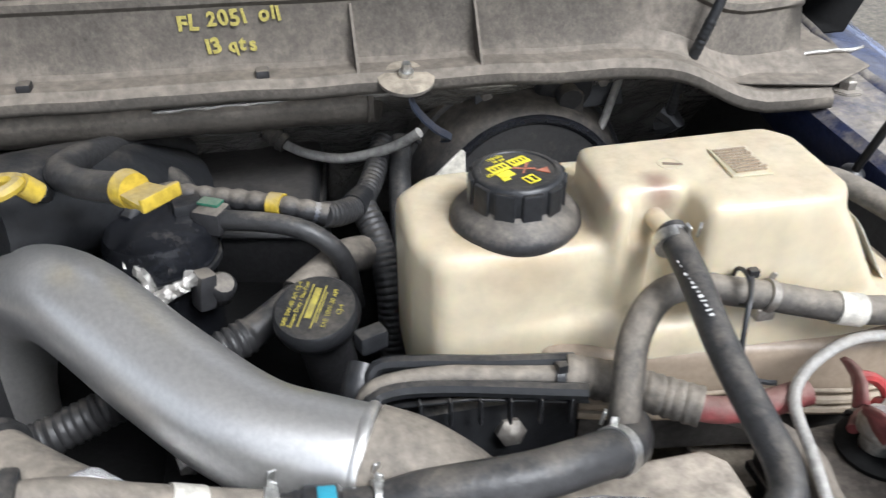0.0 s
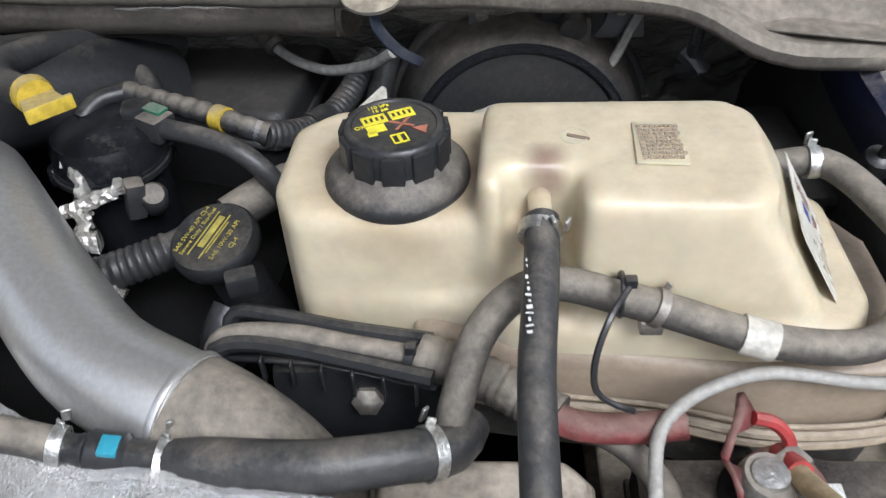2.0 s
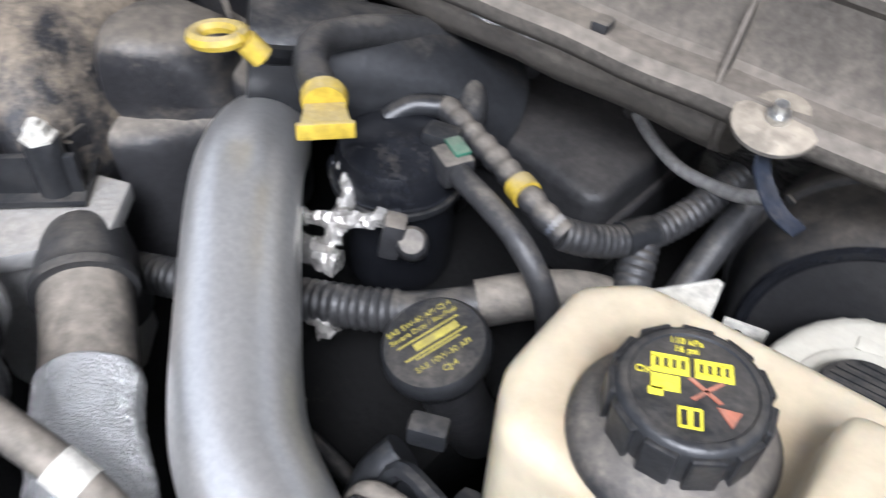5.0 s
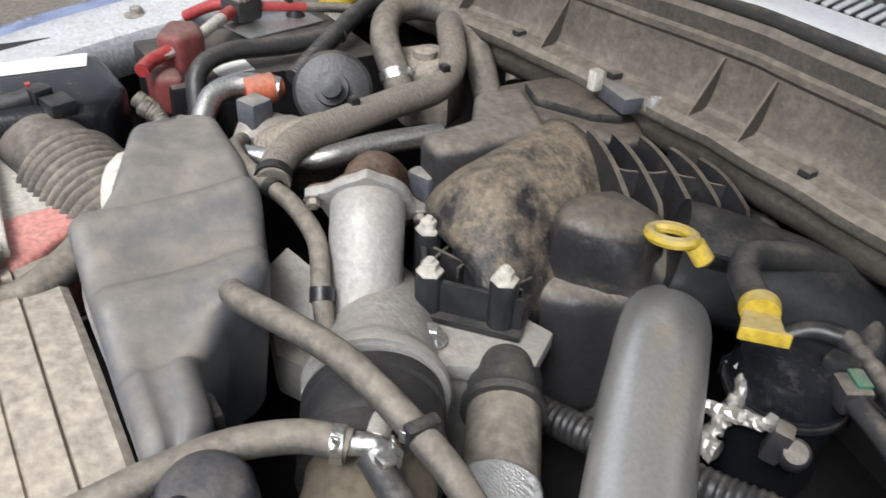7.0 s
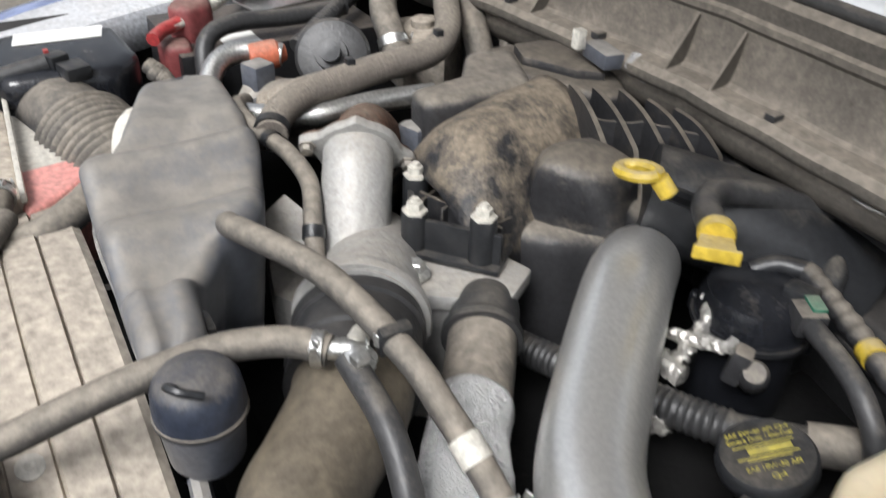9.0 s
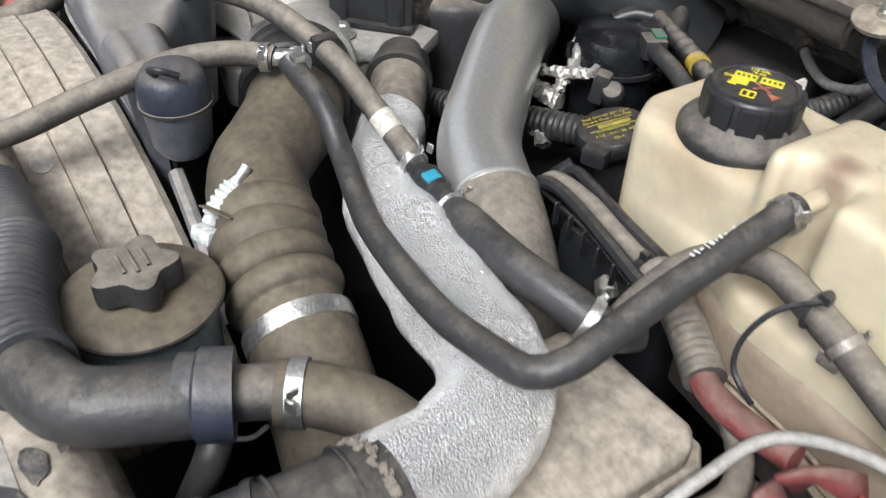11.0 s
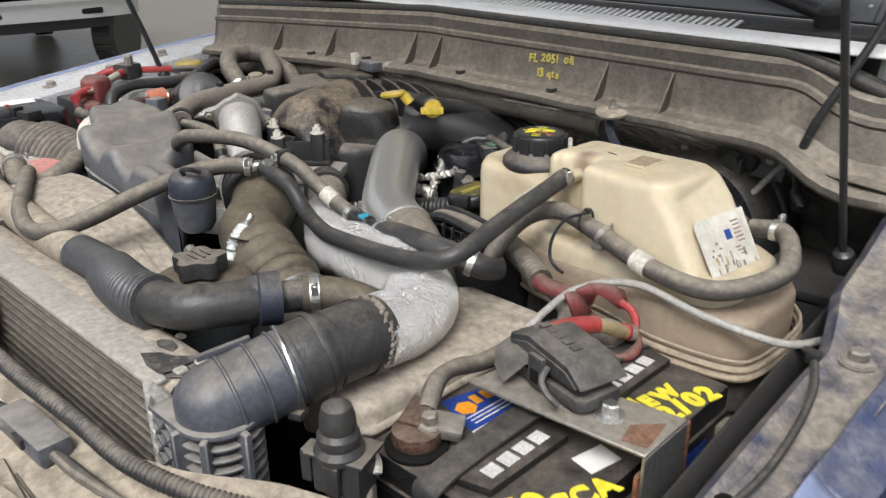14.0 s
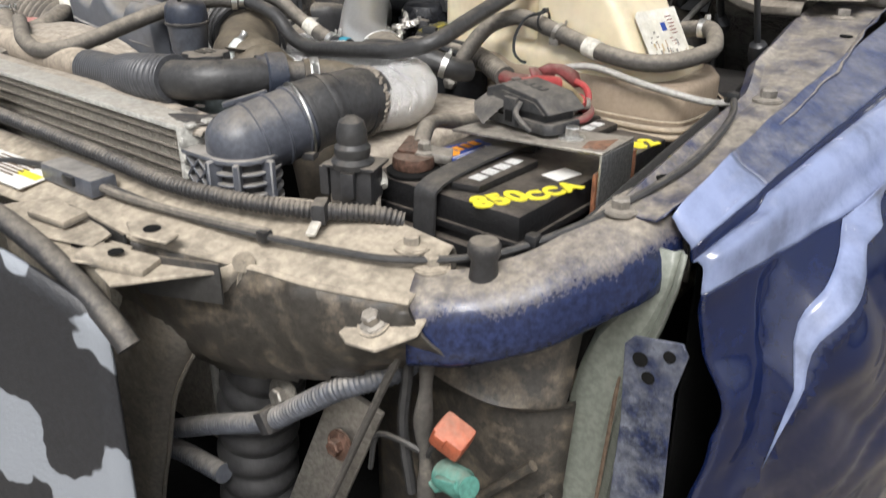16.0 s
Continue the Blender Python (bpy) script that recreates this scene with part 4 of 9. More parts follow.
    b.transform(m)
    st = part("sticker", b, "sticker", t, "torn silvery warning sticker with a flag print")

    def print_(x, y, w, h, material):
        q = block((x, y, 0.0008), (w, h, 0.0003), 0)
        q.transform(m)
        part("print", q, material, st)

    print_(0.004, 0.008, 0.010, 0.011, "label_blue")
    for i in range(6):
        print_(0.020 + 0.001 * (i % 3), 0.020 - i * 0.0045, 0.013 - 0.002 * (i % 2), 0.0014, "red")
    tear = random.Random(8)
    for i in range(16):
        print_(tear.uniform(-0.036, 0.034), tear.uniform(-0.030, -0.012), tear.uniform(0.0015, 0.004), tear.uniform(0.005, 0.012), tear.choice(("bottle_dirty", "copper", "foil_old", "foil_old")))
    for i in range(5):
        print_(tear.uniform(-0.036, 0.010), tear.uniform(-0.010, 0.006), tear.uniform(0.002, 0.006), tear.uniform(0.001, 0.004), "foil_old")
    for i in range(3):
        print_(0.012 + 0.003 * i, -0.008 - i * 0.004, 0.009, 0.0013, "red")
    return t


def grime_materials():
    MAT["grime"] = surface("brown_grime", (0.17, 0.12, 0.085), 0.8, dust=0.3)
    MAT["bottle_dirty"] = surface("dirty_polyethylene", (0.42, 0.33, 0.23), 0.6, dust=0.6)
    MAT["bottle_skirt"] = surface("stained_polyethylene", (0.33, 0.265, 0.20), 0.32, dust=0.42, dust_colour=(0.19, 0.145, 0.105), vary=0.1, bump=0.05, rise=0.25, patch=0.8)
    MAT["sticker"] = surface("torn_sticker", (0.66, 0.65, 0.60), 0.3, dust=0.34, dust_colour=(0.42, 0.38, 0.28), vary=0.15, bump=0.3, fine=50, big=22, patch=0.9)
    MAT["rust_orange"] = surface("orange_brown_rust", (0.19, 0.075, 0.035), 0.85, dust=0.25, bump=0.5, vary=0.5)
    MAT["braid"] = surface("woven_sleeve", (0.20, 0.175, 0.15), 0.85, dust=0.5, bump=0.8, fine=420)


grime_materials()
coolant_reservoir()


def hose(name, pts, r, material, label, shape=None, step=0.008, seg=16, **k):
    t = thing(name, label, "hose", pts[len(pts) // 2], **k)
    part("tube", tube(pts, r, seg, step, shape), material, t)
    return t


def clamp(t, at, axis, r, width=0.008, material="chrome", ear=True):
    """A spring band round a hose."""
    c = part("clamp", lathe([(r, -width / 2), (r + 0.0012, -width / 2), (r + 0.0012, width / 2), (r, width / 2)], at, axis, 24), material, t)
    if ear:
        up = Vector(axis).orthogonal().normalized()
        up = up if up.z >= 0 else -up
        for s in (-1, 1):
            q = block((0, 0, 0), (0.002, width * 0.7, 0.010), 0.0005, segments=1)
            q.transform(Matrix.Translation(Vector(at) + up * (r + 0.004)) @ turned(axis) @ pose(s * 0.004, 0, 0, 0, s * 25, 0) @ pose(0, 0, 0, 90, 0, 0))
            part("ear", q, material, c)
    return c


over = hose("overflow_hose", [(0.250, 0.412, 1.356), (0.248, 0.375, 1.347), (0.243, 0.32, 1.331), (0.242, 0.271, 1.318), (0.241, 0.245, 1.311), (0.229, 0.227, 1.304), (0.191, 0.224, 1.294), (0.145, 0.222, 1.289), (0.056, 0.236, 1.277), (0.003, 0.252, 1.269), (-0.055, 0.270, 1.274), (-0.096, 0.276, 1.300), (-0.152, 0.275, 1.314)], 0.0100, "rubber", "black rubber overflow hose with worn white print")
clamp(over, (0.2488, 0.405, 1.3515), (0.15, 1, 0.3), 0.0115)
clamp(over, (-0.146, 0.280, 1.313), (1, 0.15, -0.05), 0.0115)
for i in range(14):
    k = i / 13
    part("print_mark", block((0.2395 + 0.002 * k, 0.334 + 0.050 * k, 1.3470 + 0.0072 * k), (0.0030 + 0.0016 * math.sin(i * 2.3), 0.0016 + 0.0008 * math.sin(i * 3.7), 0.0005), 0, (8, 0, 4 + 9 * math.sin(i * 1.9))), "print_white", over)
ret = hose("return_hose", [(-0.343, 0.257, 1.318), (-0.325, 0.255, 1.326), (-0.300, 0.258, 1.334), (-0.217, 0.288, 1.337), (-0.134, 0.309, 1.317), (-0.098, 0.318, 1.294), (-0.068, 0.323, 1.277), (-0.042, 0.323, 1.268), (-0.024, 0.321, 1.264)], 0.0104, "rubber_tan", "dusty grey rubber return hose")
part("tape", tube([(-0.079, 0.3215, 1.283), (-0.062, 0.3235, 1.274)], 0.0114, 14, 0.003), "white", ret, "pale masking tape wrap")
part("clip", block((-0.147, 0.307, 1.322), (0.010, 0.024, 0.023), 0.003, (0, 10, 0)), "plastic", ret)
clamp(ret, (-0.027, 0.3213, 1.2645), (1, 0, -0.25), 0.0108)
fit_ = thing("quick_connector", "black quick connector with a blue locking tab", "hose connector", (0.0, 0.32, 1.266))
part("body", tube([(-0.026, 0.321, 1.264), (-0.013, 0.320, 1.262), (0.014, 0.318, 1.259), (0.034, 0.316, 1.258)], 0.0105, 16, 0.003, lambda s: 1.25 if 0.016 < s < 0.040 else (0.85 if s < 0.01 else 1.0)), "plastic", fit_)
part("locking_tab", block((0.006, 0.3165, 1.2715), (0.011, 0.013, 0.004), 0.001, (0, 8, 0)), "cyan", fit_, "bright blue locking tab")
clamp(fit_, (0.034, 0.316, 1.258), (1, 0, -0.2), 0.0125, 0.007)
byp = hose("bypass_hose", [(0.036, 0.316, 1.258), (0.075, 0.308, 1.267), (0.125, 0.305, 1.270), (0.169, 0.315, 1.264), (0.197, 0.328, 1.254), (0.206, 0.348, 1.250)], 0.0150, "rubber", "thick black rubber bypass hose", lambda s: 0.80 + 0.20 * min(1.0, s / 0.025))
clamp(byp, (0.186, 0.322, 1.258), (0.75, 0.4, -0.3), 0.0153)
resh = hose("reservoir_hose", [(0.420, 0.532, 1.303), (0.455, 0.527, 1.309), (0.480, 0.492, 1.304), (0.491, 0.443, 1.296), (0.454, 0.383, 1.288), (0.390, 0.373, 1.294), (0.308, 0.391, 1.309), (0.252, 0.398, 1.318), (0.217, 0.376, 1.305), (0.200, 0.345, 1.268), (0.197, 0.335, 1.245)], 0.0105, "rubber_tan", "dusty tan rubber hose round the reservoir")
clamp(resh, (0.448, 0.529, 1.308), (1, 0, 0), 0.0108)
part("tape", tube([(0.384, 0.3735, 1.2945), (0.365, 0.3770, 1.2980)], 0.0120, 14, 0.004), "white", resh, "pale cloth tape wrap")
clamp(resh, (0.318, 0.3885, 1.3075), (1, -0.15, -0.4), 0.0108, 0.006, "steel")
part("screw_box", block((0.315, 0.385, 1.297), (0.014, 0.010, 0.010), 0.002), "steel", resh)
tie = thing("cable_tie", "black nylon cable tie with a curled loose end", "cable tie", (0.295, 0.39, 1.32))
part("loop", tube([(0.295 + 0.001 * math.cos(a), 0.387 + 0.0125 * math.cos(a), 1.320 + 0.0125 * math.sin(a)) for a in np.linspace(0, 6.2, 14)], 0.0016, 6, 0.004), "plastic", tie)
part("tail", tube([(0.298, 0.382, 1.331), (0.285, 0.362, 1.325), (0.278, 0.350, 1.305), (0.280, 0.345, 1.285), (0.292, 0.342, 1.276), (0.302, 0.338, 1.276)], 0.0020, 6, 0.004), "plastic", tie)
part("lock", block((0.299, 0.384, 1.333), (0.007, 0.006, 0.006), 0.001), "plastic", tie)

wire = hose("grey_vacuum_line", [(0.302, 0.225, 1.212), (0.305, 0.255, 1.226), (0.310, 0.295, 1.246), (0.322, 0.342, 1.263), (0.376, 0.364, 1.277), (0.452, 0.366, 1.266), (0.520, 0.390, 1.252), (0.547, 0.440, 1.247), (0.538, 0.50, 1.235)], 0.0042, "grey_wire", "thin grey plastic vacuum line", seg=10)
loom = hose("red_power_cable", [(0.178, 0.392, 1.262), (0.212, 0.382, 1.255), (0.24, 0.368, 1.25), (0.268, 0.350, 1.248), (0.30, 0.345, 1.25), (0.335, 0.345, 1.255)], 0.0095, "red", "red power cable partly wrapped in dusty tape")
part("wrap", tube([(0.176, 0.393, 1.262), (0.212, 0.382, 1.255), (0.24, 0.368, 1.25), (0.262, 0.354, 1.248)], 0.0135, 14, 0.002, ribs(0.007, 0.10)), "rubber_tan", loom, "dusty tan tape wrap")


def loom_trough():
    t = thing("wiring_trough", "black plastic wiring trough with a cable tie", "wiring trough", (0.11, 0.4, 1.255))
    part("rail", tube([(0.045, 0.418, 1.245), (0.052, 0.428, 1.262), (0.08, 0.422, 1.266), (0.13, 0.408, 1.268), (0.185, 0.398, 1.268)], 0.0055, 8, 0.006), "plastic", t)
    part("front_rail", tube([(0.040, 0.392, 1.225), (0.040, 0.398, 1.250), (0.052, 0.402, 1.260), (0.09, 0.398, 1.262), (0.186, 0.372, 1.262)], 0.006, 8, 0.006), "plastic", t)
    part("channel", sheet([[(0.045, 0.395, 1.254), (0.05, 0.408, 1.246), (0.055, 0.425, 1.258)], [(0.11, 0.39, 1.254), (0.115, 0.403, 1.246), (0.118, 0.414, 1.260)], [(0.187, 0.370, 1.254), (0.19, 0.385, 1.246), (0.19, 0.400, 1.260)]]), "plastic", t, thick=0.002)
    for i in range(6):
        x = 0.075 + i * 0.02
        part("rib", block((x, 0.398 - 0.19 * (x - 0.04), 1.248), (0.002, 0.006, 0.022), 0.0005, segments=1), "plastic", t)
    part("end_clip", block((0.052, 0.452, 1.268), (0.022, 0.014, 0.016), 0.003, (0, 0, 20)), "plastic", t)
    part("bend", tube([(0.044, 0.44, 1.255), (0.036, 0.425, 1.24), (0.03, 0.415, 1.20), (0.03, 0.415, 1.15)], 0.012, 10, 0.006), "plastic", t)
    wires = thing("trough_wires", "dusty tan wrapped wires lying in the trough", "wiring", (0.12, 0.4, 1.262))
    part("wrapped_wire", tube([(0.035, 0.405, 1.235), (0.048, 0.410, 1.258), (0.09, 0.407, 1.264), (0.14, 0.396, 1.264), (0.195, 0.386, 1.262)], 0.0075, 12, 0.005), "rubber_tan", wires)
    part("tie", lathe([(0.009, -0.003), (0.0105, -0.003), (0.0105, 0.003), (0.009, 0.003)], (0.172, 0.3895, 1.263), (1, -0.2, 0), 12), "plastic", wires)
    part("tie_head", block((0.172, 0.386, 1.274), (0.007, 0.006, 0.007), 0.001), "plastic", wires)
    box = thing("bracket_box", "black plastic bracket under the wiring trough", "bracket", (0.13, 0.42, 1.15))
    part("shell", block((0.135, 0.425, 1.17), (0.12, 0.06, 0.14), 0.01), "plastic", box)
    part("nut", lathe([(0.011, 0), (0.011, 0.006), (0.004, 0.01)], (0.14, 0.394, 1.215), (0, -1, 0.3), 6), "steel", box)


loom_trough()


# ---------------------------------------------------------------- battery
def battery():
    t = thing("battery", "black car battery with yellow paint writing on the lid", "battery", (0.40, 0.2, 1.02))
    part("case", block((0.402, 0.198, 1.108), (0.176, 0.292, 0.168), 0.006), "battery", t)
    lid = part("lid", block((0.402, 0.198, 1.2005), (0.186, 0.302, 0.027), 0.005), "battery", t)
    part("lip", block((0.402, 0.198, 1.184), (0.190, 0.306, 0.008), 0.002), "battery", lid)
    for y in (0.047, 0.349):
        part("end_rib", block((0.402, y, 1.165), (0.13, 0.012, 0.012), 0.003), "battery", t)
    # vent caps: two raised bars with white warning print
    for y in (0.118, 0.290):
        bar = part("vent_cap", prism([(0.404, y - 0.058), (0.434, y - 0.050), (0.436, y + 0.050), (0.410, y + 0.056), (0.402, y + 0.048)], 1.214, 1.2225, 0.0025, 2), "battery", t, "raised vent cap with white print")
        for i in range(4):
            part("print", block((0.4195, y - 0.032 + i * 0.02, 1.2232), (0.014, 0.015, 0.0004), 0), "print_white", bar)
    # carrying straps
    for y0, y1 in ((0.036, 0.225), (0.205, 0.356)):
        c = (y0 + y1) / 2
        part("strap", band([(0.392, y0 - 0.001, 1.13), (0.393, y0, 1.20), (0.394, y0 + 0.010, 1.222), (0.394, c, 1.2285), (0.394, y1 - 0.012, 1.224), (0.393, y1 - 0.004, 1.214)], (1, 0, 0), 0.026, 0.003), "rubber", t, "ribbed black carrying strap")
    b = prism([(0.313, 0.137), (0.331, 0.204), (0.388, 0.192), (0.384, 0.118)], 1.2142, 1.2148)
    lab = part("label", b, "label_blue", t, "blue and white label on the lid")
    b = prism([(0.366, 0.1225), (0.3705, 0.1955), (0.3875, 0.192), (0.384, 0.119)], 1.2148, 1.2152)
    part("white_strip", b, "paper", lab)
    part("emblem", lathe([(0.0001, 0), (0.011, 0), (0.011, 0.0004), (0.0001, 0.0005)], (0.3375, 0.146, 1.2148), (0, 0, 1), 6), "label_orange", lab, "orange six-sided emblem")
    for i, w in enumerate((0.008, 0.008, 0.010)):
        part("orange_bar", block((0.334 + 0.001 * i, 0.163 + 0.013 * i, 1.215), (0.014, w, 0.0004), 0, (0, 0, -8)), "label_orange", lab)
    for i in range(3):
        part("print_line", block((0.351 + 0.005 * i, 0.162, 1.215), (0.0016, 0.056, 0.0003), 0, (0, 0, -3)), "print_white", lab)
    for s, y in (("65", 0.150), ("1000", 0.177)):
        lettering("printed_number", s, face_pose((0.3765, y, 1.2154), (0.08, 1, 0), (-1, 0.08, 0)), 0.010, "battery", lab, 0.0002)
    part("white_tag", block((0.466, 0.165, 1.2145), (0.024, 0.034, 0.0006), 0, (0, 0, -12)), "paper", t, "white bar code tag")
    # yellow paint writing
    lettering("paint_writing", "850", face_pose((0.455, 0.070, 1.2146), (0.42, 0.90, 0), (-0.90, 0.42, 0)), 0.035, "yellow_paint", t, 0.0007, 0.0013, "yellow painted figures", 26, 0.02)
    lettering("paint_writing", "CCA", face_pose((0.484, 0.121, 1.2146), (0.28, 0.96, 0), (-0.96, 0.28, 0)), 0.027, "yellow_paint", t, 0.0007, 0.0013, "yellow painted letters", 26, 0.02)
    lettering("paint_writing", "NEW", face_pose((0.4535, 0.275, 1.2146), (0.25, 0.97, 0), (-0.97, 0.25, 0)), 0.025, "yellow_paint", t, 0.0007, 0.0018, "yellow painted letters", 27)
    lettering("paint_writing", "12/02", face_pose((0.481, 0.288, 1.2146), (0.25, 0.97, 0), (-0.97, 0.25, 0)), 0.032, "yellow_paint", t, 0.0007, 0.0018, "yellow painted figures", 27)
    # side label towards the fender
    sl = part("side_label", block((0.4908, 0.20, 1.105), (0.0012, 0.24, 0.12), 0), "label_blue", t, "dark blue side label with a yellow emblem")
    part("emblem", lathe([(0.0001, 0), (0.024, 0), (0.024, 0.0006), (0.0001, 0.0007)], (0.4914, 0.105, 1.13), (1, 0, 0), 6), "yellow_paint", sl)
    for i in range(3):
        part("bar", block((0.4922, 0.105, 1.138 - 0.008 * i), (0.0004, 0.028, 0.004), 0), "label_blue", sl)
    # negative terminal, rusty clamp
    part("negative_base", lathe([(0.027, 0), (0.028, 0.004), (0.024, 0.006), (0.001, 0.006)], (0.345, 0.075, 1.214), (0, 0, 1), 24), "black", t)
    return t


battery()


def negative_clamp():
    t = thing("negative_terminal", "rusty battery terminal clamp with a bolt", "battery terminal", (0.345, 0.075, 1.22))
    part("ring", lathe([(0.011, 0), (0.021, 0), (0.022, 0.004), (0.021, 0.012), (0.011, 0.013)], (0.345, 0.075, 1.221), (0, 0, 1), 20), "rust_metal", t)
    part("jaw", block((0.358, 0.098, 1.230), (0.030, 0.028, 0.010), 0.002, (0, 8, 35)), "steel", t)
    part("bracket", block((0.333, 0.088, 1.238), (0.022, 0.034, 0.003), 0.001, (10, 0, 20)), "rust_metal", t)
    bolt(t, (0.352, 0.084, 1.234), 0.007, 0.010)
    hose("negative_cable", [(0.335, 0.098, 1.235), (0.322, 0.125, 1.248), (0.316, 0.155, 1.245), (0.316, 0.19, 1.235), (0.312, 0.235, 1.228), (0.315, 0.275, 1.228), (0.322, 0.315, 1.228), (0.300, 0.345, 1.235), (0.272, 0.352, 1.245)], 0.0085, "rubber_tan", "dusty taped negative battery cable", lambda s: 1 + 0.12 * math.sin(s * 90) * math.sin(s * 37))


negative_clamp()


def positive_terminal():
    t = thing("positive_terminal", "battery terminal with a torn dusty red boot", "battery terminal", (0.38, 0.31, 1.22))
    part("base_disc", lathe([(0.030, 0), (0.031, 0.004), (0.026, 0.008), (0.001, 0.009)], (0.385, 0.318, 1.214), (0, 0, 1), 28), "black", t)
    ring = [(0.386 + 0.023 * math.cos(a), 0.316 + 0.023 * math.sin(a), 1.232 + 0.004 * math.sin(a * 2)) for a in np.linspace(-2.3, 2.6, 14)]
    part("boot_ring", tube(ring, 0.0046, 10, 0.004, lambda q: 1 + 0.25 * math.sin(q * 160)), "red", t, "torn red boot ring")
    part("post", lathe([(0.012, 0), (0.0115, 0.022), (0.0105, 0.027), (0.0005, 0.0285)], (0.377, 0.315, 1.224), (0, 0, 1), 20), "chrome", t)
    part("clamp", lathe([(0.0115, 0), (0.017, 0), (0.018, 0.006), (0.0155, 0.012), (0.0115, 0.012)], (0.377, 0.315, 1.236), (0.1, 0, 1), 20), "steel", t)
    part("clamp_ear", block((0.392, 0.326, 1.242), (0.022, 0.016, 0.012), 0.003, (0, 0, 35)), "steel", t)
    part("boot_flap", sheet([[(0.345, 0.282, 1.285), (0.349, 0.286, 1.271), (0.353, 0.290, 1.256)], [(0.344, 0.294, 1.283), (0.349, 0.300, 1.270), (0.355, 0.302, 1.256)], [(0.343, 0.306, 1.278), (0.349, 0.310, 1.267), (0.358, 0.313, 1.257)]]), "red", t, "dusty red boot flap", thick=0.003)
    part("boot", sheet([[(0.343, 0.304, 1.280), (0.346, 0.312, 1.272), (0.350, 0.318, 1.262)], [(0.350, 0.318, 1.285), (0.352, 0.323, 1.278), (0.354, 0.327, 1.272)], [(0.356, 0.332, 1.283), (0.360, 0.334, 1.275), (0.364, 0.335, 1.264)], [(0.361, 0.345, 1.277), (0.366, 0.345, 1.267), (0.371, 0.344, 1.254)], [(0.366, 0.357, 1.269), (0.371, 0.355, 1.262), (0.376, 0.352, 1.254)]]), "red", t, "torn dusty red rubber boot", thick=0.004)
    part("boot_strap", tube([(0.372, 0.344, 1.262), (0.384, 0.344, 1.258), (0.393, 0.340, 1.250), (0.396, 0.334, 1.240)], 0.0042, 8, 0.004), "red_clean", t)
    c = hose("positive_cable", [(0.396, 0.258, 1.279), (0.399, 0.276, 1.270), (0.397, 0.296, 1.258), (0.394, 0.312, 1.249), (0.393, 0.326, 1.242)], 0.0068, "copper", "red battery cable with bare frayed copper")
    part("insulation", tube([(0.370, 0.200, 1.274), (0.378, 0.216, 1.281), (0.388, 0.238, 1.282), (0.397, 0.261, 1.278)], 0.0086, 12, 0.004), "red_clean", c, "red cable insulation")
    part("insulation_end", tube([(0.394, 0.316, 1.248), (0.393, 0.326, 1.242), (0.392, 0.338, 1.234)], 0.0080, 12, 0.004), "red_clean", c)


positive_terminal()


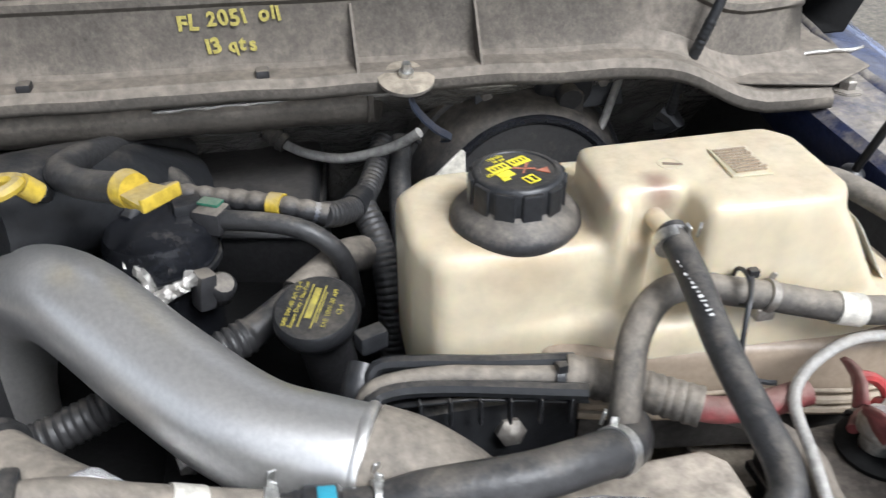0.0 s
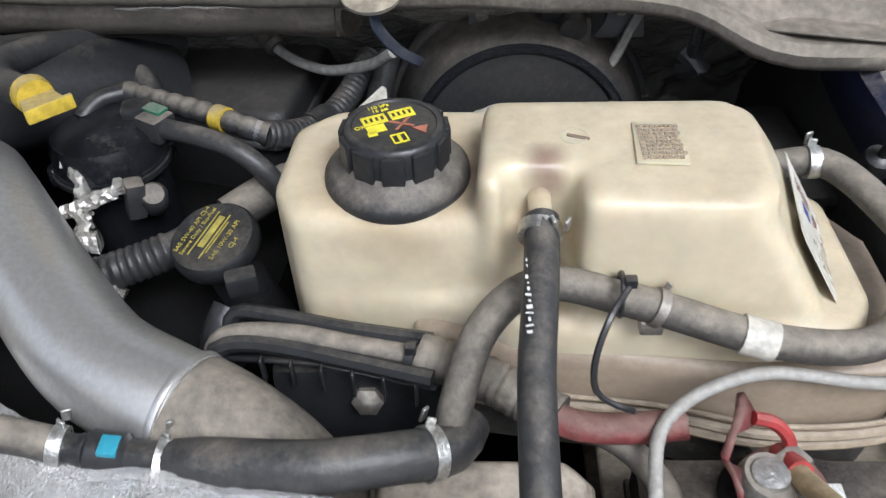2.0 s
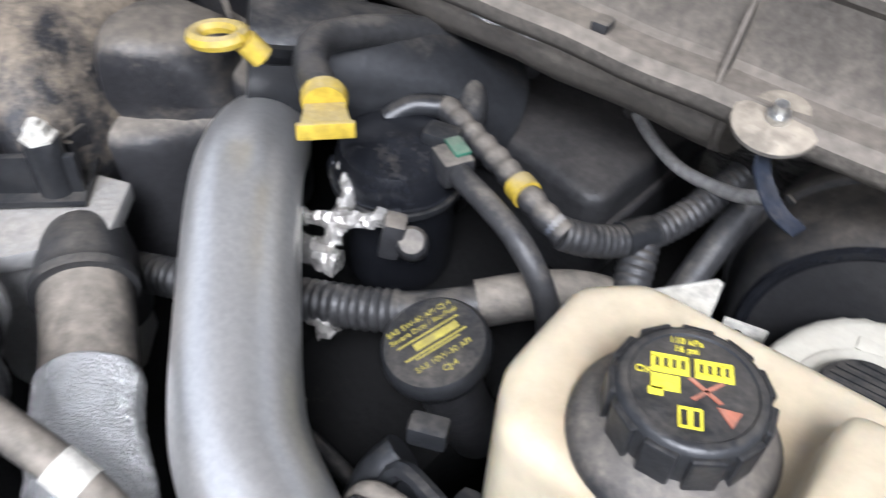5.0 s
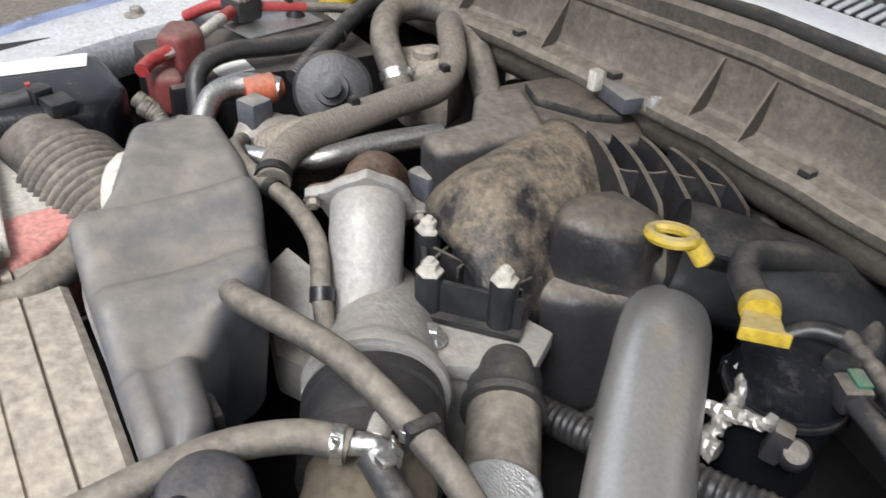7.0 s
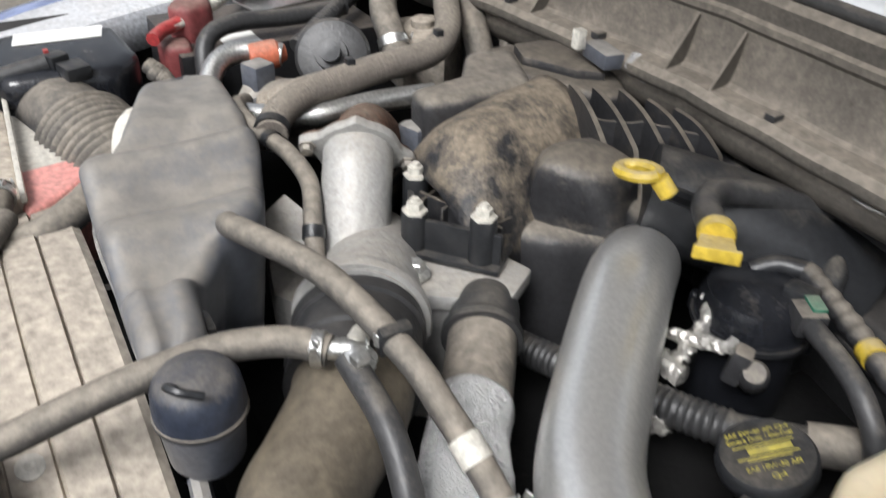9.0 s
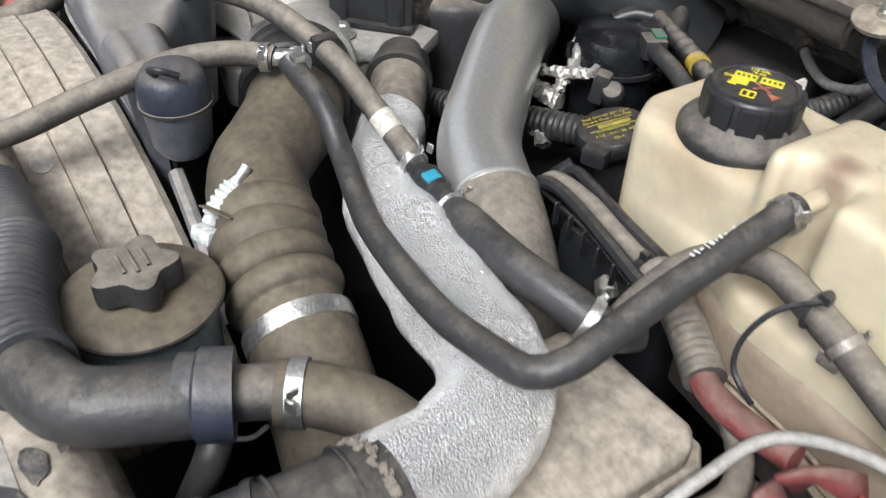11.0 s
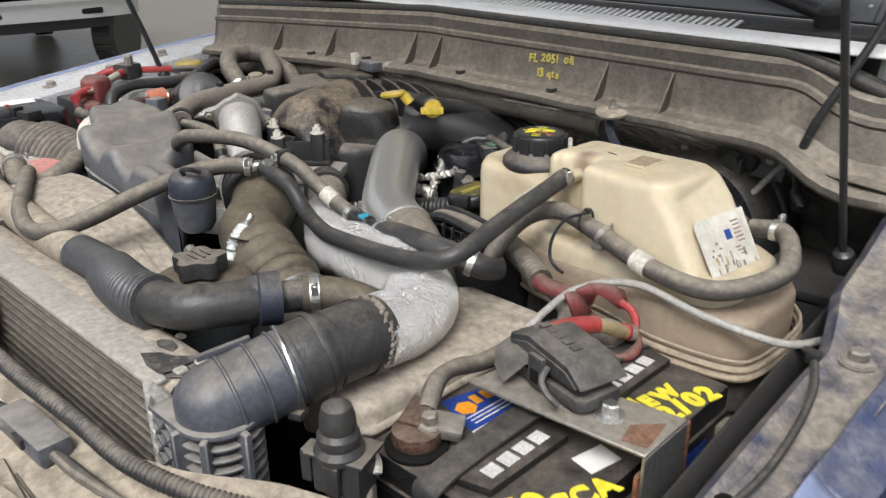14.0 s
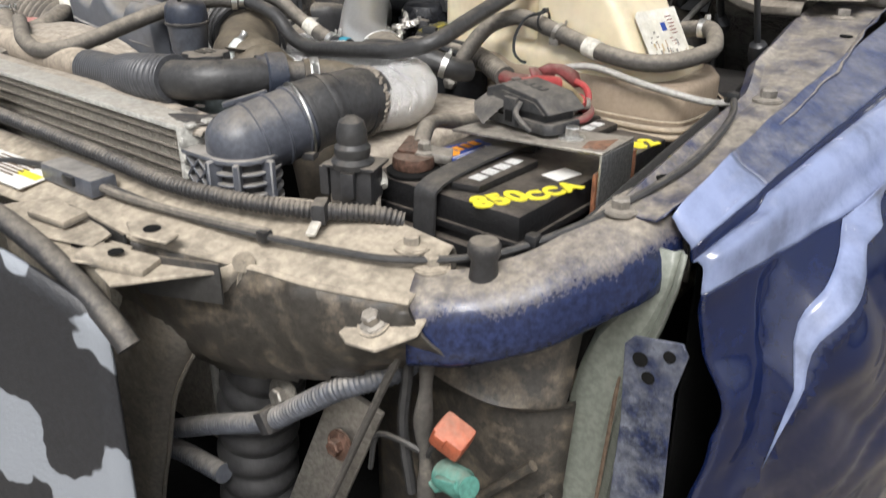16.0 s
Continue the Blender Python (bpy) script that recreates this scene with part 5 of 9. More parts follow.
def hold_down():
    t = thing("battery_bracket", "bent steel battery hold-down bracket with rust", "bracket", (0.43, 0.2, 1.24))
    plate = prism([(0.335, 0.150), (0.345, 0.205), (0.517, 0.217), (0.517, 0.150)], -0.0017, 0.0017, 0.0008, 1)
    slope = Matrix.Translation((0.335, 0, 1.239)) @ pose(0, 0, 0, 0, -3.4, 0) @ Matrix.Translation((-0.335, 0, 0))
    plate.transform(slope)
    part("plate", plate, "steel", t)
    part("leg", block((0.516, 0.183, 1.204), (0.003, 0.066, 0.088), 0.001), "chrome", t)
    part("foot", block((0.528, 0.185, 1.159), (0.026, 0.060, 0.003), 0.001), "steel", t)
    patch = prism([(0.492, 0.156), (0.486, 0.180), (0.508, 0.200), (0.514, 0.160)], 0.0019, 0.0022)
    patch.transform(slope)
    part("rust_patch", patch, "rust_orange", t, "orange rust patch")
    part("back_plate", block((0.508, 0.198, 1.192), (0.004, 0.10, 0.075), 0.008, (0, 0, 4)), "rust_orange", t, "rusty inner plate")
    bolt(t, (0.465, 0.182, 1.2485), 0.008, 0.013, material="chrome")
    fb = thing("fuse_holder", "black plastic fuse holder with a hinged cover", "fuse holder", (0.41, 0.2, 1.245))
    m = pose(0.404, 0.200, 1.248, 0, -3, -16)

    def piece(name, bm, material, parent, label=""):
        bm.transform(m)
        return part(name, bm, material, parent, label)

    piece("base", prism([(-0.052, -0.026), (0.050, -0.026), (0.056, -0.018), (0.054, 0.020), (-0.050, 0.024)], 0.0, 0.012, 0.003, 2), "fuse_dust", fb)
    piece("body", prism([(-0.046, -0.020), (0.044, -0.020), (0.046, 0.018), (-0.044, 0.020)], 0.010, 0.026, 0.003, 2), "fuse_dust", fb)
    lid = prism([(-0.050, 0.020), (-0.046, 0.036), (-0.020, 0.044), (0.036, 0.037), (0.056, 0.022), (0.050, 0.020), (0.034, 0.030), (-0.020, 0.036), (-0.042, 0.030), (-0.045, 0.020)], -0.026, 0.024, 0.0012, 1)
    lid.transform(pose(0, 0, 0, 90, 0, 0))
    cover_ = piece("cover", lid, "fuse_dust", fb, "hinged dusty black cover")
    piece("cover_side", prism([(-0.044, 0.021), (-0.042, 0.031), (-0.020, 0.037), (0.034, 0.031), (0.048, 0.021)], -0.0015, 0.0015, 0.0, 1, m=Matrix.Translation((0, -0.024, 0)) @ pose(0, 0, 0, 90, 0, 0)), "fuse_dust", cover_)
    piece("cover_side", prism([(-0.044, 0.021), (-0.042, 0.031), (-0.020, 0.037), (0.034, 0.031), (0.048, 0.021)], -0.0015, 0.0015, 0.0, 1, m=Matrix.Translation((0, 0.022, 0)) @ pose(0, 0, 0, 90, 0, 0)), "fuse_dust", cover_)
    piece("latch", block((0.000, -0.028, 0.018), (0.020, 0.006, 0.030), 0.002), "fuse_dust", cover_)
    piece("latch_slot", block((0.000, -0.0315, 0.014), (0.010, 0.002, 0.012), 0.0006), "black", cover_)
    for i in range(5):
        piece("raised_mark", block((-0.026 + i * 0.011, 0.0, 0.0445 - 0.0011 * i), (0.007, 0.010, 0.0012), 0.0, (0, 7, 0)), "fuse_dust", cover_)
    piece("torn_flap", sheet([[(-0.056, -0.034, 0.020), (-0.040, -0.046, 0.012), (-0.020, -0.050, 0.004)], [(-0.050, -0.010, 0.034), (-0.034, -0.026, 0.028), (-0.012, -0.032, 0.020)], [(-0.030, 0.004, 0.044), (-0.016, -0.010, 0.040), (0.004, -0.020, 0.030)]]), "fuse_dust", cover_, "broken flap of the cover")
    piece("clip_arm", tube([(0.018, -0.030, 0.030), (0.022, -0.040, 0.022), (0.034, -0.042, 0.014), (0.040, -0.036, 0.006)], 0.003, 8, 0.004), "fuse_dust", cover_)
    piece("hinge_pin", tube([(-0.042, 0.025, 0.022), (0.046, 0.023, 0.022)], 0.004, 10), "fuse_dust", fb)


hold_down()
tray = thing("battery_tray", "tan dusty steel battery tray with a flanged edge", "tray", (0.42, 0.3, 1.0))
part("floor", block((0.42, 0.31, 1.012), (0.22, 0.46, 0.012), 0.003), "dirt_steel", tray)
part("rear_shelf", prism([(0.30, 0.36), (0.54, 0.36), (0.54, 0.56), (0.30, 0.56)], 1.135, 1.142, 0.002, 1), "dirt_steel", tray)
part("upstand", block((0.42, 0.362, 1.09), (0.24, 0.006, 0.11), 0.002), "dirt_steel", tray)


def ribbed_box():
    t = thing("ribbed_box", "tan dusty plastic box with fine ribbed sides", "plastic box", (0.24, 0.23, 1.0))
    out = [(0.190, 0.125), (0.218, 0.086), (0.255, 0.076), (0.274, 0.09), (0.281, 0.335), (0.268, 0.350), (0.165, 0.350), (0.150, 0.335), (0.15, 0.31)]
    part("shell", prism(out, 0.90, 1.214, 0.010, 3), "shroud", t)
    part("rim", prism([(x + (0.006 if x > 0.24 else -0.006), y + (0.006 if y > 0.3 else -0.006)) for x, y in out], 1.186, 1.194, 0.002, 1), "shroud", t)
    for i in range(26):
        x = 0.218 + i * 0.0020
        part("rib", block((x, 0.0775 - 0.0000 * i + 0.0002 * (i - 13) ** 2 * 0.02, 1.06), (0.0009, 0.004, 0.20), 0), "shroud", t)
    for i in range(40):
        part("rib", block((0.279, 0.10 + i * 0.0056, 1.06), (0.003, 0.0022, 0.20), 0), "shroud", t)


ribbed_box()


# ---------------------------------------------------------------- pipes and ducts
def charge_pipe():
    t = thing("charge_pipe", "brushed steel intake pipe with a smooth bend", "pipe", (-0.1, 0.45, 1.2))
    part("tube", tube([(-0.258, 0.600, 1.08), (-0.250, 0.604, 1.15), (-0.232, 0.607, 1.210), (-0.205, 0.592, 1.250), (-0.156, 0.530, 1.277), (-0.092, 0.455, 1.263), (-0.037, 0.398, 1.251), (0.012, 0.370, 1.246), (0.036, 0.360, 1.243)], 0.0378, 36, 0.006), "tube_metal", t)
    part("bead", lathe([(0.036, -0.004), (0.0392, -0.0025), (0.0400, 0.0), (0.0392, 0.0025), (0.036, 0.004)], (0.032, 0.3615, 1.2435), (1, -0.42, -0.10), 36), "tube_metal", t)
    part("boot", tube([(0.034, 0.361, 1.243), (0.060, 0.349, 1.236), (0.090, 0.338, 1.210), (0.112, 0.330, 1.16), (0.12, 0.325, 1.08)], 0.0386, 28, 0.006), "rubber_tan", t, "dusty tan rubber boot")
    return t


def cold_pipe():
    t = thing("intercooler_pipe", "black intercooler pipe with a crinkled foil heat sleeve", "pipe", (0.2, 0.1, 1.2))
    sl = tube([(0.227, 0.128, 1.258), (0.226, 0.150, 1.255), (0.221, 0.184, 1.249), (0.203, 0.226, 1.245), (0.163, 0.254, 1.244), (0.100, 0.260, 1.246), (0.030, 0.277, 1.240), (-0.030, 0.296, 1.227), (-0.078, 0.324, 1.224), (-0.120, 0.354, 1.223), (-0.150, 0.379, 1.221)], 0.0375, 44, 0.004, lambda s: 1.0 - 0.14 * max(0.0, min(1.0, (s - 0.36) / 0.10)))
    for v in sl.verts:
        n = noise.noise(v.co * 190) * 0.0008 + noise.noise(v.co * 60) * 0.0010 + noise.noise(v.co * 22) * 0.0016
        v.co += Vector((n, n, n))
    part("sleeve", sl, "foil", t, "crinkled silver foil sleeve", sharp=180)
    # torn edge of the sleeve
    rag = bmesh.new()
    rng = random.Random(5)
    for i in range(90):
        a = 2 * math.pi * (i + rng.uniform(-0.4, 0.4)) / 90
        c = Vector((0.2270, 0.127, 1.258)) + turned((0.02, 1, -0.10)).to_3x3() @ Vector((0.0375 * math.cos(a), 0.0375 * math.sin(a), rng.uniform(-0.0045, 0.002)))
        block(tuple(c), (rng.uniform(0.002, 0.0045), rng.uniform(0.003, 0.007), 0.0025), 0.0006, (rng.uniform(0, 60), rng.uniform(0, 60), 0), 1, rag)
    part("frayed_edge", rag, "braid", t, "frayed brown cloth edge")
    A, B, C = Vector((0.208, 0.012, 1.2475)), Vector((0.222, 0.066, 1.259)), Vector((0.2275, 0.137, 1.258))
    boot = part("rubber_boot", tube([tuple(A.lerp(B, 0.55)), tuple(B), (0.2270, 0.100, 1.2605), tuple(C)], 0.0362, 36, 0.003, lambda s: 1.055 if s < 0.034 else (1.0 + 0.012 * math.sin(s * 1400) if s > 0.06 else 1.0)), "rubber", t, "ribbed black rubber boot")
    axis = B - A
    for k, w in ((0.60, 0.003), (1.08, 0.003)):
        part("moulded_ring", lathe([(0.0355, -w), (0.0395, -w), (0.0400, 0.0), (0.0395, w), (0.0355, w)], A.lerp(B, k), axis, 36), "rubber", boot)
    for q in (B.lerp(C, 0.16), B.lerp(C, 0.70)):
        part("seam_line", lathe([(0.0355, -0.001), (0.0385, -0.001), (0.0385, 0.001), (0.0355, 0.001)], q, C - B, 36), "rubber", boot)
    el = part("elbow", tube([(0.189, -0.056, 1.229), (0.194, -0.040, 1.236), (0.200, -0.020, 1.241), tuple(A), tuple(A.lerp(B, 0.62))], 0.0375, 36, 0.002, lambda s: math.sqrt(max(0.004, 1 - (1 - min(1.0, s / 0.036)) ** 2))), "elbow_plastic", t, "grey plastic elbow on the intercooler", sharp=180)
    part("neck", lathe([(0.034, -0.05), (0.036, -0.008), (0.0385, -0.002), (0.036, 0.012), (0.028, 0.018)], (0.198, -0.022, 1.234), (0, 0, 1), 32), "elbow_plastic", el)
    part("spine", block((0.184, -0.004, 1.2800), (0.006, 0.050, 0.006), 0.002, (8, 0, -16), 2), "elbow_plastic", el)
    for k in (-0.45, 0.0, 0.40):
        part("ring", lathe([(0.036, -0.0022), (0.0382, -0.0018), (0.0394, -0.0008), (0.0394, 0.0008), (0.0382, 0.0018), (0.036, 0.0022)], A.lerp(B, k), axis, 36), "elbow_plastic", el)
    w = part("wire_clip", lathe([(0.0385, -0.0012), (0.0412, -0.0012), (0.0412, 0.0012), (0.0385, 0.0012)], A.lerp(B, 0.52), axis + Vector((0.008, 0, 0)), 36), "chrome", t, "bright wire retaining clip")
    part("clip_foot", block((0.240, 0.030, 1.222), (0.014, 0.016, 0.008), 0.002, (0, 0, 25)), "plastic_dusty", w)
    part("inlet_tube", tube([(-0.140, 0.371, 1.222), (-0.175, 0.399, 1.222), (-0.212, 0.427, 1.230)], 0.0300, 30, 0.004), "rubber_tan", t, "tan dusty rubber inlet")
    part("inlet_cuff", tube([(-0.205, 0.421, 1.229), (-0.225, 0.436, 1.231), (-0.243, 0.450, 1.222), (-0.256, 0.459, 1.19), (-0.258, 0.462, 1.14)], 0.0320, 30, 0.004, lambda s: 1.10 if s < 0.012 else 0.97), "rubber", t, "black rubber cuff")
    return t


def intercooler():
    t = thing("intercooler", "aluminium intercooler core with thin horizontal tubes", "intercooler", (-0.3, -0.06, 0.9))
    part("core", block((-0.29, -0.040, 1.045), (0.864, 0.030, 0.40), 0.002), "fin", t)
    for i in range(14):
        part("cooling_tube", block((-0.29, -0.056, 1.240 - i * 0.0125), (0.86, 0.004, 0.0030), 0.0006, segments=1), "core_dark", t)

    def rounded(r, x0):
        """Outline of the tank: straight from the header, round at its end."""
        return [(x0, -0.027 - r)] + [(0.204 + r * math.cos(a), -0.027 + r * math.sin(a)) for a in [math.pi * (k / 14 - 0.5) for k in range(15)]] + [(x0, -0.027 + r)]

    tank = part("end_tank", prism(rounded(0.030, 0.148), 0.90, 1.230, 0.002, 1), "plastic_dusty", t, "grey plastic end tank with a lattice of ribs")
    part("tank_top", prism(rounded(0.038, 0.148), 1.229, 1.2345, 0.0025, 2), "plastic_grey", tank, "dust-covered tank top")
    for i in range(9):
        part("fin_rib", prism(rounded(0.0375, 0.200), 1.217 - i * 0.0115, 1.2205 - i * 0.0115, 0.001, 1), "plastic_grey", tank)
    for deg in (-95, -50, 0):
        a = math.radians(deg)
        part("web", block((0.204 + 0.037 * math.cos(a), -0.027 + 0.037 * math.sin(a), 1.165), (0.016, 0.007, 0.135), 0.0015, (0, 0, deg), 1), "plastic_grey", tank)
    for i in range(6):
        for x in (0.165, 0.186):
            for s in (-1, 1):
                part("lattice_rib", block((x, -0.0595, 1.217 - i * 0.019), (0.003, 0.009, 0.031), 0.0006, (0, s * 45, 0), 1), "plastic_grey", tank)
    hdr = part("header_plate", block((0.147, -0.036, 1.065), (0.009, 0.056, 0.382), 0.003, segments=2), "pale_paint", t, "pale crimped header plate")
    for i in range(9):
        part("crimp_tab", block((0.152, -0.064, 1.242 - i * 0.018), (0.007, 0.003, 0.009), 0.001, segments=1), "pale_paint", hdr)
    for i in range(3):
        part("crimp_tab", block((0.153, -0.052 + i * 0.021, 1.257), (0.010, 0.011, 0.004), 0.001, segments=1), "pale_paint", hdr)
    part("top_rail", block((-0.29, -0.042, 1.252), (0.868, 0.036, 0.006), 0.0015), "pale_paint", t)
    return t


def fin_material():
    m = surface("radiator_fins", (0.34, 0.315, 0.27), 0.55, 0.3, dust=0.5, dust_colour=(0.42, 0.37, 0.29))
    n, l = m.node_tree.nodes, m.node_tree.links
    co, w, b = n.new("ShaderNodeTexCoord"), n.new("ShaderNodeTexWave"), n.new("ShaderNodeBump")
    w.inputs["Scale"].default_value = 95.0
    l.new(co.outputs["Object"], w.inputs["Vector"])
    b.inputs["Strength"].default_value, b.inputs["Distance"].default_value = 1.0, 0.003
    l.new(w.outputs["Fac"], b.inputs["Height"])
    l.new(b.outputs[0], n["Principled BSDF"].inputs["Normal"])
    return m


MAT["fin"] = fin_material()


def intake_duct():
    t = thing("intake_duct", "tan dusty air duct with a bellows section", "duct", (-0.08, 0.22, 1.15))
    part("ring", tube([(-0.244, 0.325, 1.252), (-0.220, 0.313, 1.252), (-0.180, 0.289, 1.252)], 0.0515, 40, 0.002, lambda s: 1.06 if s < 0.014 or 0.045 < s < 0.052 else 1.0), "lid_dark", t, "black plastic duct ring")
    part("neck", tube([(-0.206, 0.306, 1.252), (-0.165, 0.279, 1.252), (-0.128, 0.240, 1.250), (-0.105, 0.217, 1.2485), (-0.075, 0.202, 1.246)], 0.0480, 40, 0.004, lambda s: 1.0 - 0.14 * min(1.0, s / 0.10)), "rubber_brown", t)
    part("bellows", tube([(-0.084, 0.206, 1.2465), (-0.048, 0.193, 1.243), (-0.008, 0.181, 1.234), (0.048, 0.172, 1.216)], 0.0395, 40, 0.0015, lambda q: 1.06 if q < 0.034 else 0.98 + 0.17 * abs(math.sin(math.pi * (q - 0.034) / 0.0225)) ** 0.6 if q < 0.124 else 0.98), "rubber_brown", t, sharp=60)
    part("cuff", tube([(0.042, 0.173, 1.218), (0.075, 0.168, 1.204), (0.11, 0.162, 1.17), (0.13, 0.16, 1.10)], 0.0405, 36, 0.004), "rubber_brown", t)
    clamp(t, (0.052, 0.1715, 1.2140), (1, -0.15, -0.36), 0.0412, 0.014, ear=False)
    part("moulded_patch", block((-0.040, 0.163, 1.2695), (0.028, 0.036, 0.0012), 0.0004, (-35, 6, 30)), "rubber_brown", t)
    part("pin", lathe([(0.006, 0), (0.006, 0.006), (0.004, 0.008), (0.001, 0.008)], (-0.155, 0.232, 1.268), (-0.6, -0.5, 0.5), 12), "rubber_brown", t)
    s = thing("temperature_sensor", "small pale sensor with a ribbed stem on the duct", "sensor", (-0.05, 0.15, 1.26))
    part("stem", tube([(-0.046, 0.150, 1.260), (-0.050, 0.162, 1.272), (-0.055, 0.178, 1.281)], 0.0062, 16, 0.0011, ribs(0.0052, 0.42, 0.006, 0.034)), "sensor_white", s)
    part("tip", tube([(-0.0548, 0.177, 1.2805), (-0.058, 0.190, 1.291)], 0.0046, 10, 0.003, lambda q: 1.35 if q < 0.004 else 1.0), "chrome", s)
    part("foot", block((-0.043, 0.146, 1.254), (0.020, 0.016, 0.012), 0.003, (-20, 0, 20)), "sensor_white", s)




charge_pipe()
cold_pipe()
intercooler()
intake_duct()


# ---------------------------------------------------------------- radiator area
def fan_shroud():
    t = thing("fan_shroud", "dusty tan plastic fan shroud with moulded steps", "fan shroud", (-0.42, 0.12, 0.93))
    prof = [(0.026, 0.60), (0.030, 0.628), (0.052, 0.636), (0.0535, 0.632), (0.0560, 0.632), (0.058, 0.638), (0.086, 0.641), (0.0875, 0.6375), (0.090, 0.6385), (0.0915, 0.6415), (0.117, 0.643), (0.1185, 0.6375), (0.1205, 0.6375), (0.1225, 0.6415), (0.150, 0.641), (0.156, 0.636), (0.157, 0.56)]
    rows = [[(-0.42 + (r - 0.161) * math.sin(a), y, 0.787 + (r - 0.161) * math.cos(a)) for y, r in prof] for a in np.linspace(-0.85, 0.95, 70)]
    part("ring", sheet(rows), "shroud", t, thick=0.003, sharp=20)
    part("bolt", lathe([(0.010, 0), (0.010, 0.002), (0.004, 0.003), (0.001, 0.001)], (-0.240, 0.072, 1.2310), (0.38, 0, 1), 16), "white", t)
    part("tie", tube([(-0.19, 0.172, 1.215), (-0.13, 0.165, 1.185), (-0.07, 0.160, 1.13)], 0.008, 8, 0.01), "plastic_grey", t)
    w = 0.01
    top = thing("radiator_cover", "tan dusty radiator cover panel with a torn black corner", "panel", (-0.2, -0.01, 1.24))
    rows = []
    for x in np.linspace(-0.95, 0.165, 50):
        n = 0.002 * noise.noise((x * 10, 0, 0))
        rows.append([(x, -0.050 + 0.02 * max(0, x - 0.12), 1.246 + n), (x, -0.046, 1.2515 + n), (x, -0.02, 1.2525 + n), (x, -0.004, 1.2505 + n), (x, 0.006, 1.244), (x, 0.016, 1.232), (x, 0.026, 1.215)])
    part("sheet", sheet(rows), "shroud", top, thick=0.003, sharp=30)
    bm = prism([(0.095, -0.040), (0.120, -0.047), (0.150, -0.046), (0.168, -0.030), (0.160, -0.004), (0.146, 0.012), (0.138, -0.006), (0.124, -0.020), (0.108, -0.026)], 1.2545, 1.2560, 0.0005, 1)
    part("torn_corner", bm, "smudge", top, "dark scuffed corner")
    for x, y, r in ((0.075, -0.030, 0.008), (0.050, -0.012, 0.0035), (0.098, -0.014, 0.009), (0.092, 0.004, 0.005)):
        part("smudge", prism([(x + r * (1 + 0.5 * noise.noise((a, x * 90, y * 90))) * math.cos(a) * 1.5, y + r * (1 + 0.5 * noise.noise((a + 3, x * 90, y * 90))) * math.sin(a) * 0.8) for a in np.linspace(0, 6.0, 14)], 1.2542, 1.2548), "smudge", top)
    part("air_seal", sheet([[(x, -0.085 - 0.01 * math.sin(x * 9), 1.245 + 0.004 * noise.noise((x * 20, 0, 1))) for x in np.linspace(-0.9, -0.22, 40)], [(x, -0.088, 1.20) for x in np.linspace(-0.9, -0.22, 40)], [(x, -0.092, 1.13 + 0.10 * max(0, (x + 0.45)) ** 1) for x in np.linspace(-0.9, -0.22, 40)]]), "shroud", top, "tan dusty foam air seal", thick=0.002)


def steering_reservoir():
    t = thing("steering_fluid_reservoir", "grey fluid reservoir with a lobed black cap", "fluid reservoir", (0.0, 0.08, 1.17))
    part("can", lathe([(0.040, 0), (0.047, 0.01), (0.048, 0.08), (0.050, 0.085), (0.001, 0.09)], (0.002, 0.081, 1.174), (0, 0, 1), 36), "can_grey", t)
    part("lid", lathe([(0.050, 0), (0.0545, 0.001), (0.0545, 0.006), (0.050, 0.009), (0.040, 0.0105), (0.001, 0.0125)], (0.002, 0.081, 1.255), (0, 0, 1), 40), "rubber_brown", t)
    part("lid_rim", lathe([(0.049, 0), (0.0555, 0.001), (0.0555, 0.004), (0.049, 0.005)], (0.002, 0.081, 1.256), (0, 0, 1), 40), "plastic", t)
    out = [((0.026 + 0.0045 * math.cos(5 * a)) * math.cos(a), (0.026 + 0.0045 * math.cos(5 * a)) * math.sin(a)) for a in np.linspace(0, 2 * math.pi, 50, endpoint=False)]
    cap = part("cap", prism(out, 0, 0.020, 0.003, 2, m=Matrix.Translation((0.003, 0.081, 1.270))), "plastic_dusty", t, "lobed black cap")
    for i in range(3):
        part("raised_mark", block((0.003, 0.073 + 0.008 * i, 1.2915), (0.026 - 0.006 * abs(i - 1), 0.0022, 0.0012), 0.0), "plastic_dusty", cap)


fan_shroud()
steering_reservoir()

up = hose("upper_radiator_hose", [(-0.56, 0.046, 1.252), (-0.425, 0.036, 1.2535), (-0.266, 0.025, 1.254), (-0.180, 0.028, 1.253), (-0.112, 0.028, 1.2545), (-0.050, 0.012, 1.265), (0.018, 0.000, 1.275), (0.088, 0.013, 1.281), (0.116, 0.055, 1.280), (0.126, 0.085, 1.278)], 0.0225, "rubber", "black radiator hose with a corrugated sleeve")
part("corrugated_sleeve", tube([(-0.100, 0.027, 1.254), (-0.050, 0.013, 1.265), (0.018, 0.000, 1.275), (0.052, 0.002, 1.2785)], 0.0232, 28, 0.0009, lambda q: 1 + 0.22 * abs(math.sin(math.pi * q / 0.0084)) ** 0.55), "sleeve_plastic", up, "ribbed black protective sleeve")
part("cuff", tube([(-0.186, 0.0278, 1.253), (-0.150, 0.029, 1.2535), (-0.112, 0.028, 1.2545), (-0.092, 0.0235, 1.258)], 0.0242, 24, 0.0015, lambda q: 1 + 0.015 * math.sin(2 * math.pi * q / 0.005)), "sleeve_plastic", up, "dark grey hose cuff")
part("dusty_section", tube([(-0.56, 0.046, 1.252), (-0.425, 0.036, 1.2535), (-0.266, 0.025, 1.254), (-0.182, 0.028, 1.253)], 0.0232, 20, 0.008), "hose_tan", up, "pale tan dusty hose section")
